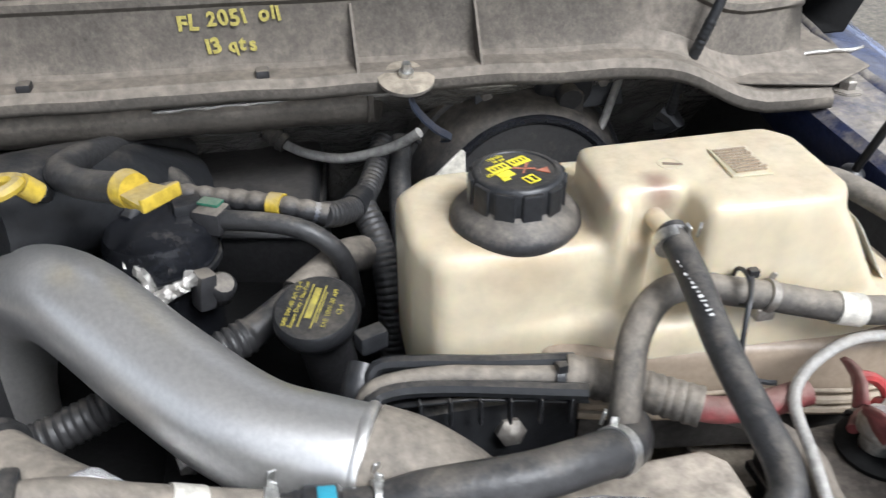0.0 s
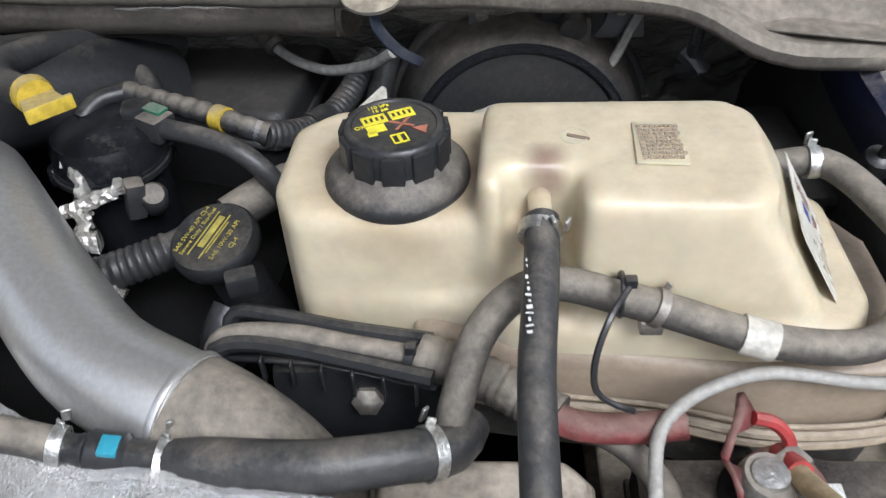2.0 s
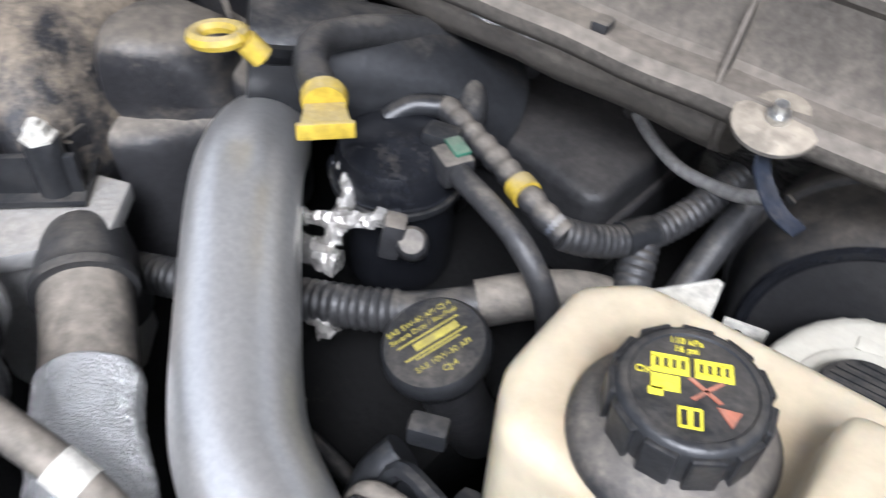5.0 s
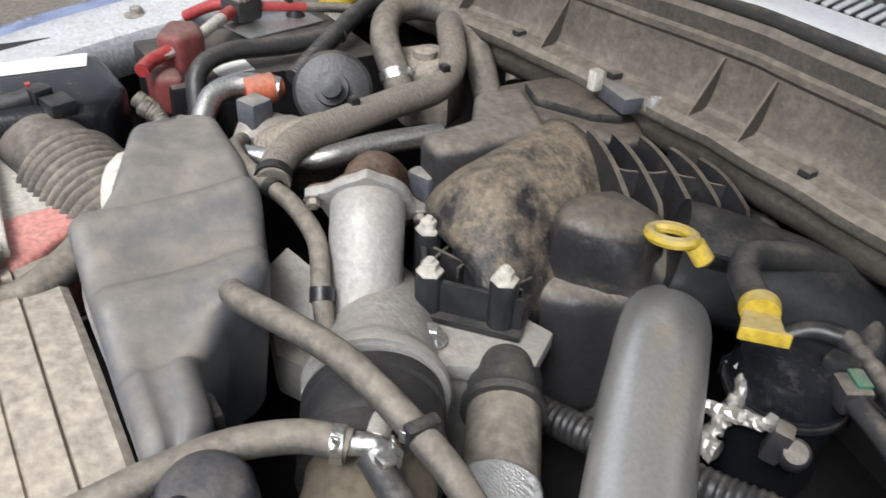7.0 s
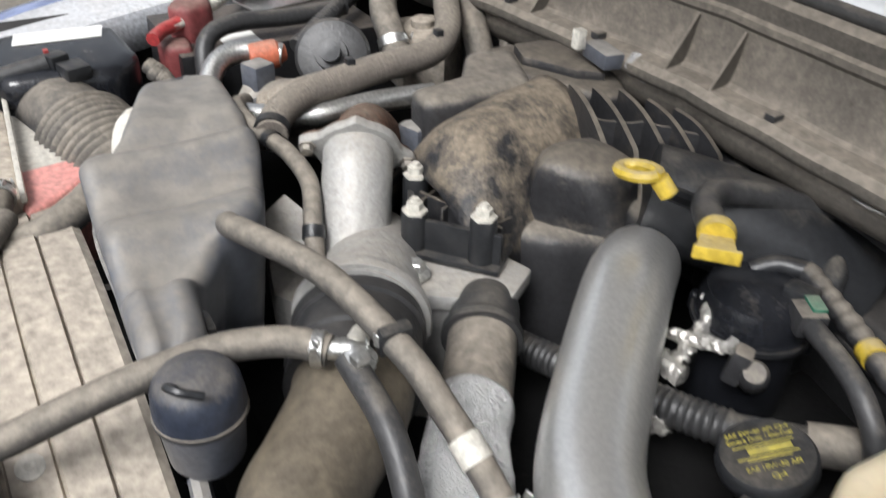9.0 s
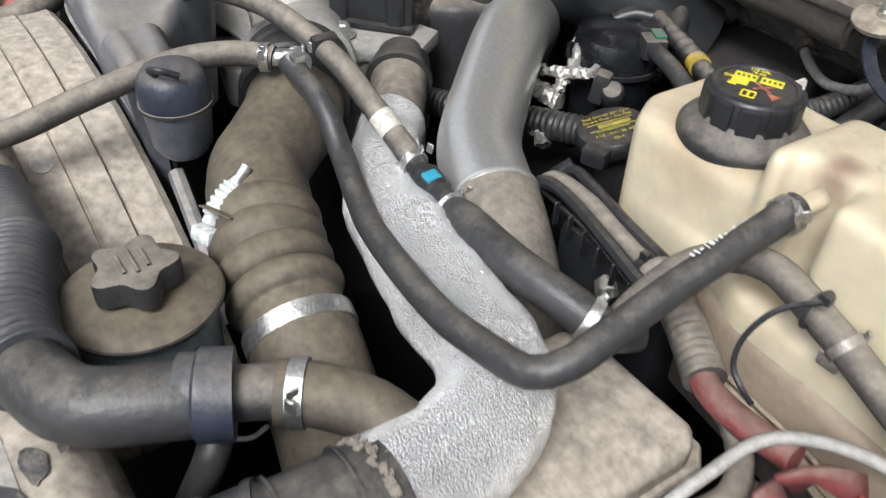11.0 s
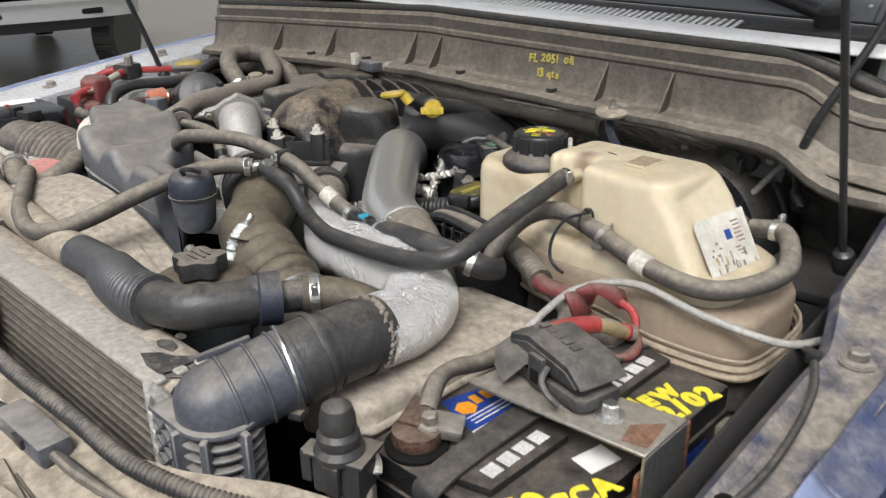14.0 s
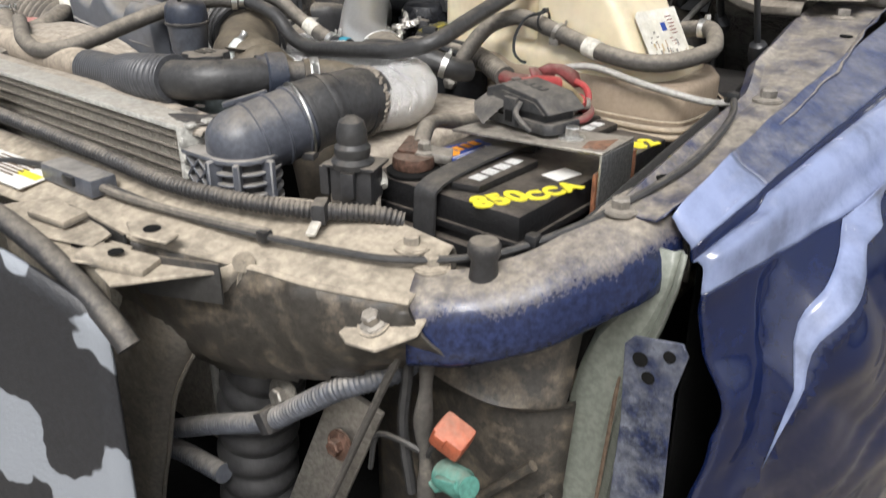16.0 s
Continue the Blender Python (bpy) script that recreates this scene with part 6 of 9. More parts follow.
qc = thing("hose_coupling", "dark blue plastic hose coupling with a wire lock", "hose coupling", (0.130, 0.090, 1.273))
part("collar", tube([(0.116, 0.066, 1.279), (0.124, 0.080, 1.278), (0.131, 0.094, 1.277)], 0.0245, 24, 0.002, lambda s: 1.12 if s > 0.012 else 1.0), "plastic_blue", qc)
part("neck", tube([(0.129, 0.090, 1.277), (0.140, 0.112, 1.276), (0.148, 0.124, 1.275)], 0.0165, 20, 0.003), "plastic_dusty", qc)
part("wire_lock", tube([(0.132, 0.070, 1.256), (0.144, 0.092, 1.251), (0.150, 0.103, 1.261)], 0.0016, 6, 0.004), "chrome", qc)
eng = hose("thermostat_hose", [(0.142, 0.114, 1.276), (0.156, 0.134, 1.274), (0.178, 0.156, 1.267), (0.202, 0.170, 1.251), (0.210, 0.180, 1.213)], 0.0195, "rubber_brown", "brown black thermostat hose")
clamp(eng, (0.149, 0.125, 1.275), (0.6, 0.8, 0), 0.0200, 0.010)
hose("lower_small_hose", [(0.06, 0.115, 1.20), (0.10, 0.09, 1.222), (0.115, 0.075, 1.21), (0.10, 0.06, 1.16)], 0.011, "rubber", "small black curved hose")


def horn():
    t = thing("relay_plug", "black ribbed rubber plug on a bracket", "plug", (0.334, 0.004, 1.2))
    c = (0.328, 0.006, 1.236)
    part("boot", lathe([(0.020, 0.0), (0.021, 0.006), (0.016, 0.010), (0.0175, 0.014), (0.0175, 0.020), (0.014, 0.024), (0.015, 0.028), (0.0145, 0.036), (0.012, 0.045), (0.006, 0.049), (0.0005, 0.050)], c, (0, 0, 1), 24), "rubber", t)
    part("housing", block((0.328, 0.010, 1.219), (0.044, 0.030, 0.036), 0.004, (0, 0, 20)), "plastic_dusty", t)
    part("stem", block((0.330, 0.006, 1.175), (0.022, 0.022, 0.06), 0.004), "plastic", t)
    part("front_clip", block((0.335, -0.009, 1.222), (0.014, 0.006, 0.026), 0.002, (0, 0, 20)), "plastic_dusty", t)
    part("top_plate", block((0.328, 0.010, 1.2385), (0.054, 0.038, 0.003), 0.001, (0, 0, 20)), "plastic_dusty", t)
    part("side_clip", block((0.300, -0.002, 1.220), (0.010, 0.018, 0.030), 0.002, (0, 0, 20)), "plastic_dusty", t)
    w = thing("plug_wires", "pale frayed wires beside the plug", "wiring", (0.335, 0.03, 1.18))
    part("wire", tube([(0.325, 0.028, 1.215), (0.332, 0.02, 1.19), (0.345, 0.01, 1.17), (0.352, 0.005, 1.15)], 0.0045, 8), "rubber_tan", w)
    part("wire", tube([(0.322, 0.034, 1.222), (0.336, 0.03, 1.215), (0.350, 0.015, 1.195), (0.372, 0.0, 1.185)], 0.0038, 8), "rubber_tan", w)
    part("frayed_end", tube([(0.322, 0.032, 1.224), (0.334, 0.034, 1.222), (0.345, 0.028, 1.212)], 0.005, 8, 0.003, ribs(0.004, 0.4)), "white", w, "frayed pale braid")


horn()
harn = hose("wiring_harness", [(-0.35, -0.125, 1.232), (-0.15, -0.125, 1.235), (0.0, -0.122, 1.232), (0.06, -0.117, 1.228), (0.11, -0.111, 1.222), (0.19, -0.106, 1.217), (0.26, -0.085, 1.212), (0.32, -0.050, 1.206), (0.37, -0.012, 1.203), (0.392, 0.006, 1.196)], 0.0072, "plastic_dusty", "ribbed black wiring harness conduit", ribs(0.0050, 0.22), 0.0008, 14)
part("clip", block((0.333, -0.044, 1.206), (0.014, 0.024, 0.022), 0.004, (0, 0, 35)), "plastic_dusty", harn)
part("clip_tongue", block((0.342, -0.062, 1.197), (0.010, 0.018, 0.004), 0.002, (20, 0, 25)), "white", harn)
con = thing("wiring_connector", "grey rectangular wiring connector", "connector", (0.08, -0.13, 1.205))
part("body", block((0.068, -0.137, 1.205), (0.095, 0.030, 0.020), 0.004, (0, 0, 2)), "plastic_grey", con)
part("lock", block((0.078, -0.152, 1.208), (0.020, 0.006, 0.010), 0.0015), "plastic", con)
part("wire", tube([(0.115, -0.138, 1.204), (0.16, -0.135, 1.203), (0.24, -0.118, 1.200), (0.32, -0.095, 1.197)], 0.0045, 8), "rubber_tan", con)
part("wire", tube([(0.022, -0.137, 1.205), (-0.05, -0.15, 1.20), (-0.10, -0.165, 1.19)], 0.004, 8), "rubber", con)
cab = hose("latch_cable", [(0.12, -0.135, 1.206), (0.22, -0.122, 1.199), (0.30, -0.103, 1.195), (0.38, -0.078, 1.193), (0.44, -0.052, 1.192), (0.50, 0.0, 1.196), (0.545, 0.06, 1.214), (0.578, 0.13, 1.236), (0.592, 0.20, 1.252), (0.585, 0.29, 1.268), (0.562, 0.352, 1.272), (0.548, 0.375, 1.262)], 0.0036, "rubber", "thin black hood latch cable", None, 0.01, 8)
for x, y, z in ((0.316, -0.098, 1.195), (0.522, 0.028, 1.206), (0.565, 0.345, 1.274)):
    part("cable_clip", block((x, y, z), (0.012, 0.012, 0.012), 0.003), "plastic", cab)
plate = thing("caution_plate", "pale caution plate with black print on the support", "label plate", (-0.03, -0.16, 1.19))
part("plate", block((-0.04, -0.160, 1.196), (0.13, 0.05, 0.002), 0.0005, (4, 0, 3)), "paper", plate)
part("yellow_band", block((0.002, -0.158, 1.1975), (0.040, 0.010, 0.0008), 0, (4, 0, 3)), "yellow_paint", plate)
for i in range(6):
    part("print_line", block((-0.05, -0.142 - 0.006 * i, 1.1985), (0.08, 0.0022, 0.0005), 0, (4, 0, 3)), "grime", plate)


# ---------------------------------------------------------------- engine
def air_box():
    t = thing("resonator_box", "grey plastic resonator box with a stepped dusty lid", "air box", (-0.42, 0.22, 1.15))
    low = [(-0.662, 0.305), (-0.648, 0.258), (-0.53, 0.212), (-0.512, 0.194), (-0.478, 0.166), (-0.35, 0.160), (-0.23, 0.155), (-0.220, 0.168)]
    high = [(-0.662, 0.322), (-0.632, 0.346), (-0.50, 0.335), (-0.46, 0.327), (-0.372, 0.298), (-0.358, 0.284), (-0.346, 0.252), (-0.312, 0.223), (-0.295, 0.214), (-0.242, 0.206), (-0.220, 0.190)]
    lid = [(-0.662, 1.318), (-0.640, 1.326), (-0.535, 1.330), (-0.512, 1.318), (-0.500, 1.316), (-0.484, 1.334), (-0.466, 1.335), (-0.446, 1.310), (-0.412, 1.302), (-0.396, 1.318), (-0.366, 1.322), (-0.346, 1.300), (-0.322, 1.292), (-0.314, 1.292), (-0.300, 1.312), (-0.250, 1.311), (-0.234, 1.303), (-0.220, 1.286)]

    def along(line, x):
        return float(np.interp(x, [p[0] for p in line], [p[1] for p in line]))

    rings = []
    for x in np.linspace(-0.662, -0.220, 90):
        a, b = along(low, x), along(high, x)
        z = sum(along(lid, x + d) for d in (-0.005, 0.0, 0.005)) / 3
        r = min(0.016, 0.45 * (b - a))
        top = [(x, a + r - r * math.cos(q), z - r + r * math.sin(q)) for q in np.linspace(0, math.pi / 2, 6)]
        top += [(x, a + r + (b - a - 2 * r) * k, z - 0.0035 * math.sin(math.pi * k)) for k in np.linspace(0.1, 0.9, 8)]
        top += [(x, b - r + r * math.sin(q), z - r + r * math.cos(q)) for q in np.linspace(0, math.pi / 2, 6)]
        rings.append([(x, a + 0.012, 1.17)] + [(x, a + 0.002, z - 0.05)] + top + [(x, b - 0.002, z - 0.05), (x, b - 0.014, 1.17)])
    part("body", skin(bmesh.new(), rings), "box_grey", t, sharp=70)
    part("neck", tube([(-0.362, 0.262, 1.300), (-0.342, 0.257, 1.318), (-0.322, 0.255, 1.326)], 0.0085, 14), "plastic", t)
    part("foot_clip", block((-0.262, 0.196, 1.275), (0.03, 0.04, 0.04), 0.008), "plastic", t)
    part("seam_rib", tube([(-0.655, 0.262, 1.272), (-0.53, 0.218, 1.272), (-0.476, 0.170, 1.270), (-0.35, 0.164, 1.258), (-0.236, 0.160, 1.252)], 0.0025, 6, 0.02), "plastic_grey", t)


def crank_canister():
    t = thing("vapour_canister", "small black plastic canister with a rounded top", "canister", (-0.175, 0.18, 1.24))
    part("bowl", lathe([(0.010, 0.0), (0.020, 0.003), (0.0255, 0.012), (0.0285, 0.046), (0.0300, 0.050)], (-0.175, 0.180, 1.243), (0, 0, 1), 28), "plastic_grey", t, "dusty grey bowl")
    part("seam", lathe([(0.0285, 0.0), (0.0312, 0.001), (0.0312, 0.004), (0.0285, 0.005)], (-0.175, 0.180, 1.291), (0, 0, 1), 28), "plastic_dusty", t)
    part("dome", lathe([(0.0300, 0.0), (0.0302, 0.010), (0.0285, 0.022), (0.023, 0.030), (0.012, 0.0335), (0.001, 0.034)], (-0.175, 0.180, 1.294), (0, 0, 1), 28), "plastic_blue", t)
    part("ear", block((-0.205, 0.192, 1.306), (0.014, 0.022, 0.024), 0.004, (0, 0, 30)), "plastic_dusty", t)
    part("hook", tube([(-0.165, 0.165, 1.326), (-0.160, 0.160, 1.334), (-0.150, 0.165, 1.336), (-0.146, 0.178, 1.330)], 0.003, 8, 0.003), "plastic", t)


air_box()
crank_canister()
vent = hose("vent_hose", [(-0.166, 0.268, 1.313), (-0.185, 0.245, 1.316), (-0.200, 0.205, 1.315), (-0.208, 0.16, 1.307), (-0.212, 0.11, 1.296), (-0.215, 0.06, 1.284), (-0.232, 0.022, 1.274), (-0.27, 0.006, 1.268), (-0.34, 0.02, 1.272), (-0.43, 0.06, 1.275), (-0.52, 0.10, 1.27)], 0.0110, "rubber_tan", "dusty grey rubber vent hose")
clamp(vent, (-0.170, 0.262, 1.314), (-0.6, -0.8, 0), 0.0114)
tee = thing("hose_tee", "zinc tee joint with spring clamps", "hose joint", (-0.16, 0.28, 1.313))
part("run", tube([(-0.172, 0.262, 1.313), (-0.158, 0.282, 1.313), (-0.140, 0.282, 1.312)], 0.0078, 12, 0.004), "chrome", tee)
part("branch", tube([(-0.160, 0.282, 1.313), (-0.185, 0.300, 1.300), (-0.215, 0.315, 1.275)], 0.0078, 12, 0.004), "white", tee)
part("pinch", block((-0.139, 0.278, 1.322), (0.010, 0.012, 0.008), 0.002, (0, 0, 10)), "chrome", tee)
bh = hose("breather_hose", [(-0.64, 0.372, 1.285), (-0.585, 0.345, 1.306), (-0.54, 0.342, 1.308), (-0.500, 0.352, 1.302), (-0.46, 0.357, 1.302), (-0.40, 0.352, 1.300), (-0.355, 0.335, 1.278), (-0.32, 0.325, 1.235), (-0.31, 0.325, 1.18)], 0.009, "rubber_tan", "thin dusty breather hose")
clamp(bh, (-0.355, 0.335, 1.278), (0.6, -0.3, -0.6), 0.0094, 0.012, "plastic", ear=False)
clamp(bh, (-0.50, 0.352, 1.302), (1, 0.2, 0), 0.0094, 0.010, "plastic", ear=False)


def egr_elbow():
    t = thing("intake_elbow", "cast silver elbow pipe with a bolted flange", "pipe elbow", (-0.40, 0.40, 1.25))
    axis = Vector((0.66, -0.36, -0.36)).normalized()
    c = Vector((-0.412, 0.408, 1.318))
    low = c + Vector((0.62, -0.36, -0.78)) * 0.14
    part("tube", tube([tuple(c - axis * 0.004), tuple(c + axis * 0.016), tuple(c + Vector((0.62, -0.36, -0.60)) * 0.05), tuple(c + Vector((0.62, -0.36, -0.74)) * 0.09), tuple(low)], 0.0335, 28, 0.005), "alu", t)
    # flat flange with two ears and a top tab
    u = axis.cross(Vector((0, 0, 1))).normalized()
    v = u.cross(axis).normalized()
    frame_ = Matrix((( *[u.x, v.x, axis.x], c.x), (u.y, v.y, axis.y, c.y), (u.z, v.z, axis.z, c.z), (0, 0, 0, 1)))
    out = []
    for a in np.linspace(0, 2 * math.pi, 48, endpoint=False):
        r = 0.0405 + 0.017 * max(math.exp(-((a - 0.25) / 0.20) ** 2), math.exp(-((a - math.pi - 0.25) / 0.20) ** 2)) + 0.006 * math.exp(-((a - math.pi / 2) / 0.16) ** 2)
        out.append((r * math.cos(a), r * math.sin(a)))
    fl = part("flange", prism(out, -0.005, 0.005, 0.0018, 2, m=frame_), "alu", t, "flat two-eared flange")
    for a in (0.25, math.pi + 0.25):
        at = frame_ @ Vector((0.049 * math.cos(a), 0.049 * math.sin(a), 0.005))
        part("bolt", lathe([(0.0085, 0), (0.0085, 0.002), (0.006, 0.002), (0.006, 0.008), (0.001, 0.009)], at, axis, 6), "steel", fl)
    part("gasket", prism([(x * 0.94, y * 0.94) for x, y in out], -0.008, -0.005, m=frame_), "rust", t)
    p = thing("exhaust_manifold", "rusty brown exhaust casting", "casting", (-0.46, 0.45, 1.2))
    part("body", tube([tuple(c - axis * 0.008), (-0.450, 0.435, 1.318), (-0.485, 0.475, 1.272), (-0.51, 0.52, 1.20), (-0.52, 0.54, 1.12)], 0.026, 20, 0.01), "rust", p)


def throttle_body():
    t = thing("throttle_body", "cast aluminium throttle housing with bolts", "engine casting", (-0.30, 0.42, 1.1))
    bm = prism([(-0.345, 0.415), (-0.300, 0.385), (-0.268, 0.388), (-0.222, 0.452), (-0.250, 0.49), (-0.33, 0.46)], 1.08, 1.243, 0.006, 2)
    part("housing", bm, "alu", t)
    part("top_flange", prism([(-0.352, 0.418), (-0.300, 0.380), (-0.262, 0.386), (-0.215, 0.455), (-0.245, 0.50), (-0.34, 0.47)], 1.236, 1.252, 0.003, 2), "alu", t)
    # round bore between the elbow and the duct ring
    part("bore", tube([(-0.385, 0.405, 1.215), (-0.35, 0.392, 1.225), (-0.30, 0.362, 1.240), (-0.246, 0.327, 1.251)], 0.048, 36, 0.006, lambda s: 1.0 + (0.10 if s > 0.135 else 0.0)), "alu", t)
    part("bore_flange", lathe([(0.046, -0.005), (0.058, -0.005), (0.059, 0.0), (0.058, 0.005), (0.046, 0.005)], (-0.258, 0.335, 1.249), (0.84, -0.54, 0.02), 36), "alu", t)
    for x, y, z in ((-0.243, 0.358, 1.282), (-0.30, 0.330, 1.275), (-0.355, 0.352, 1.262)):
        part("cast_boss", lathe([(0.011, -0.05), (0.011, 0.0), (0.009, 0.003), (0.001, 0.003)], (x, y, z), (0, 0, 1), 14), "alu", t)
    part("pressed_web", block((-0.405, 0.345, 1.235), (0.10, 0.05, 0.006), 0.002, (20, 25, 30)), "alu", t)
    part("side_boss", lathe([(0.014, -0.06), (0.015, 0.0), (0.011, 0.004)], (-0.300, 0.392, 1.262), (0, 0, 1), 16), "alu", t)
    bolt(t, (-0.285, 0.401, 1.256), 0.008, 0.013, material="chrome")
    for i in range(3):
        part("cast_mark", block((-0.262, 0.398 + 0.012 * i, 1.15), (0.003, 0.004, 0.05), 0.001, (0, 0, 55), 1), "alu", t)
    plate = part("lower_plate", prism([(-0.49, 0.33), (-0.40, 0.305), (-0.30, 0.36), (-0.33, 0.43), (-0.45, 0.41)], 1.14, 1.19, 0.008, 2), "alu", t)


RIBS = [((-0.385, 0.640, 1.352), (-0.290, 0.612, 1.325)), ((-0.370, 0.659, 1.350), (-0.274, 0.639, 1.320)), ((-0.353, 0.680, 1.350), (-0.266, 0.668, 1.320)), ((-0.325, 0.692, 1.348), (-0.251, 0.692, 1.318)), ((-0.30, 0.706, 1.345), (-0.235, 0.714, 1.315))]


def intake_manifold():
    t = thing("intake_manifold", "dusty black plastic intake manifold with ribs and dome", "intake manifold", (-0.38, 0.56, 1.15))
    bm = prism([(-0.50, 0.48), (-0.36, 0.46), (-0.25, 0.53), (-0.22, 0.66), (-0.30, 0.74), (-0.54, 0.74)], 1.12, 1.27, 0.02, 3)
    prism([(-0.468, 0.492), (-0.425, 0.488), (-0.415, 0.53), (-0.42, 0.62), (-0.52, 0.66), (-0.53, 0.60), (-0.475, 0.56)], 1.22, 1.345, 0.012, 3, bm)
    part("body", bm, "plastic_dusty", t, remesh=0.005, smooth=4)
    # rounded plenum dome
    rows = []
    for i in range(17):
        a = math.pi * i / 16
        rows.append([(-0.350 + 0.088 * math.cos(a) - 0.052 * s - 0.01 * s * s, 0.452 + 0.190 * s, 1.225 + (0.112 + 0.028 * s - 0.02 * s * s) * math.sin(a) * (0.50 + 0.50 * math.sqrt(min(1.0, s * 4 + 0.12)))) for s in np.linspace(0, 1, 16)])
    part("dome", sheet(rows), "dome_dust", t, "dome with peeling dust and oil stains", thick=0.004, sharp=60)
    part("dome_rim", tube([Vector(rows[14][k]) + Vector((-0.004, 0, 0.002)) for k in range(0, 16, 2)] + [Vector(rows[12][15])], 0.0042, 10, 0.006), "rim_dust", t, "pale dusty rim of the dome")
    part("dome_collar", sheet([[tuple(Vector(rows[14][k]) + Vector((-0.006 - 0.010 * q, -0.002 * q, -0.045 * q))) for q in (0, 1, 2)] for k in range(0, 16, 2)]), "plastic_dusty", t, thick=0.003)
    # oil filler lobe
    foot = [(-0.325, 0.555), (-0.312, 0.536), (-0.296, 0.526), (-0.272, 0.540), (-0.250, 0.560), (-0.240, 0.580), (-0.238, 0.600), (-0.248, 0.625), (-0.264, 0.640), (-0.290, 0.634), (-0.318, 0.620), (-0.326, 0.590)]
    rings = []
    for z, k, lean in ((1.205, 0.72, 0.012), (1.232, 0.86, 0.008), (1.250, 0.98, 0.004), (1.2535, 1.07, 0.004), (1.262, 1.08, 0.003), (1.266, 0.99, 0.002), (1.285, 0.98, 0), (1.308, 0.94, -0.003), (1.324, 0.86, -0.006), (1.333, 0.70, -0.008), (1.336, 0.35, -0.010)):
        rings.append([Vector((-0.282 + (x + 0.282) * k + lean * -0.6, 0.585 + (y - 0.585) * k + lean, z - 0.10 * (x + 0.282))) for x, y in foot])
    part("lobe", skin(bmesh.new(), rings), "rim_dust", t, "dusty rounded filler lobe", sharp=50, smooth=1)
    # curved stiffening ribs at the back
    for p0, p1 in RIBS:
        p0, p1 = Vector(p0), Vector(p1)
        side = Vector((p0.y - p1.y, p1.x - p0.x, 0)).normalized() * 0.0016
        side = side * 1.7
        rows = []
        for k in np.linspace(0, 1.35, 14):
            q = min(1.0, k)
            c = p0.lerp(p1, q) + Vector((0, 0, 0.008 * math.sin(math.pi * q))) + Vector((0.014, -0.012, -0.075)) * max(0.0, k - 1.0) / 0.35
            low = c - Vector((0.004, 0, 0.045 + 0.02 * q))
            rows.append([c - side, c + side, low + side, low - side])
        part("rib", skin(bmesh.new(), rows), "rim_dust", t, sharp=50)
    for a, b in zip(RIBS, RIBS[1:]):
        p0, p1 = Vector(a[0]).lerp(Vector(a[1]), 0.55), Vector(b[0]).lerp(Vector(b[1]), 0.55)
        part("rib_bar", band([p0 - Vector((0, 0, 0.010)), p0.lerp(p1, 0.5) - Vector((0, 0, 0.012)), p1 - Vector((0, 0, 0.010))], (0, 0, 1), 0.026, 0.003, 0.02), "plastic_dusty", t)
    part("rear_cover", prism([(-0.48, 0.63), (-0.22, 0.60), (-0.20, 0.70), (-0.26, 0.76), (-0.48, 0.76)], 1.24, 1.290, 0.012, 3), "plastic_dusty", t)
    part("runner", tube([(-0.24, 0.62, 1.30), (-0.20, 0.66, 1.29), (-0.15, 0.71, 1.27), (-0.10, 0.76, 1.23)], 0.05, 20, 0.01), "plastic", t)
    part("top_moulding", prism([(-0.545, 0.640), (-0.50, 0.615), (-0.42, 0.650), (-0.37, 0.672), (-0.36, 0.70), (-0.42, 0.735), (-0.54, 0.72)], 1.27, 1.338, 0.010, 3), "rim_dust", t, "dusty stepped top moulding")
    part("upper_step", prism([(-0.52, 0.660), (-0.48, 0.645), (-0.42, 0.675), (-0.40, 0.70), (-0.44, 0.725), (-0.51, 0.71)], 1.333, 1.348, 0.005, 2), "rim_dust", t)
    # bracket with sleeved studs in front
    br = part("stud_bracket", block((-0.288, 0.444, 1.268), (0.086, 0.006, 0.046), 0.002, (0, 0, 40)), "plastic", t, "black bracket with sleeved studs")
    part("stud_wall", block((-0.347, 0.430, 1.272), (0.058, 0.006, 0.036), 0.002, (0, 0, -28)), "plastic", br)
    part("ledge", block((-0.30, 0.45, 1.257), (0.10, 0.05, 0.006), 0.002, (0, 0, 40)), "plastic", br)
    for x, y, z in ((-0.32, 0.419, 1.296), (-0.271, 0.461, 1.304), (-0.371, 0.448, 1.300)):
        s = part("sleeve", lathe([(0.0125, -0.05), (0.0125, -0.004), (0.011, 0.0)], (x, y, z), (0, 0, 1), 16), "plastic", br)
        part("stud_bolt", lathe([(0.012, 0.0), (0.012, 0.002), (0.0075, 0.003), (0.0075, 0.010), (0.004, 0.0105), (0.004, 0.014)], (x, y, z), (0, 0, 1), 6), "white", s)
    for k in range(4):
        part("web", block((-0.352 + 0.024 * k, 0.452 + 0.011 * k, 1.270), (0.003, 0.030, 0.036), 0.001, (0, 0, 25 - 6 * k), 1), "rim_dust", br)
    part("cross_wall", block((-0.318, 0.462, 1.272), (0.105, 0.004, 0.034), 0.0015, (0, 0, 20)), "rim_dust", br)
    part("wall_hook", block((-0.448, 0.488, 1.292), (0.030, 0.020, 0.040), 0.006, (0, 0, 20)), "plastic_grey", t)


def dome_material():
    m = surface("peeling_dusty_plastic", (0.020, 0.020, 0.022), 0.45, dust=0.17, dust_colour=(0.25, 0.205, 0.15), big=12, fine=220, bump=0.3, rise=0.25, patch=1.25, full=0.85)
    return m


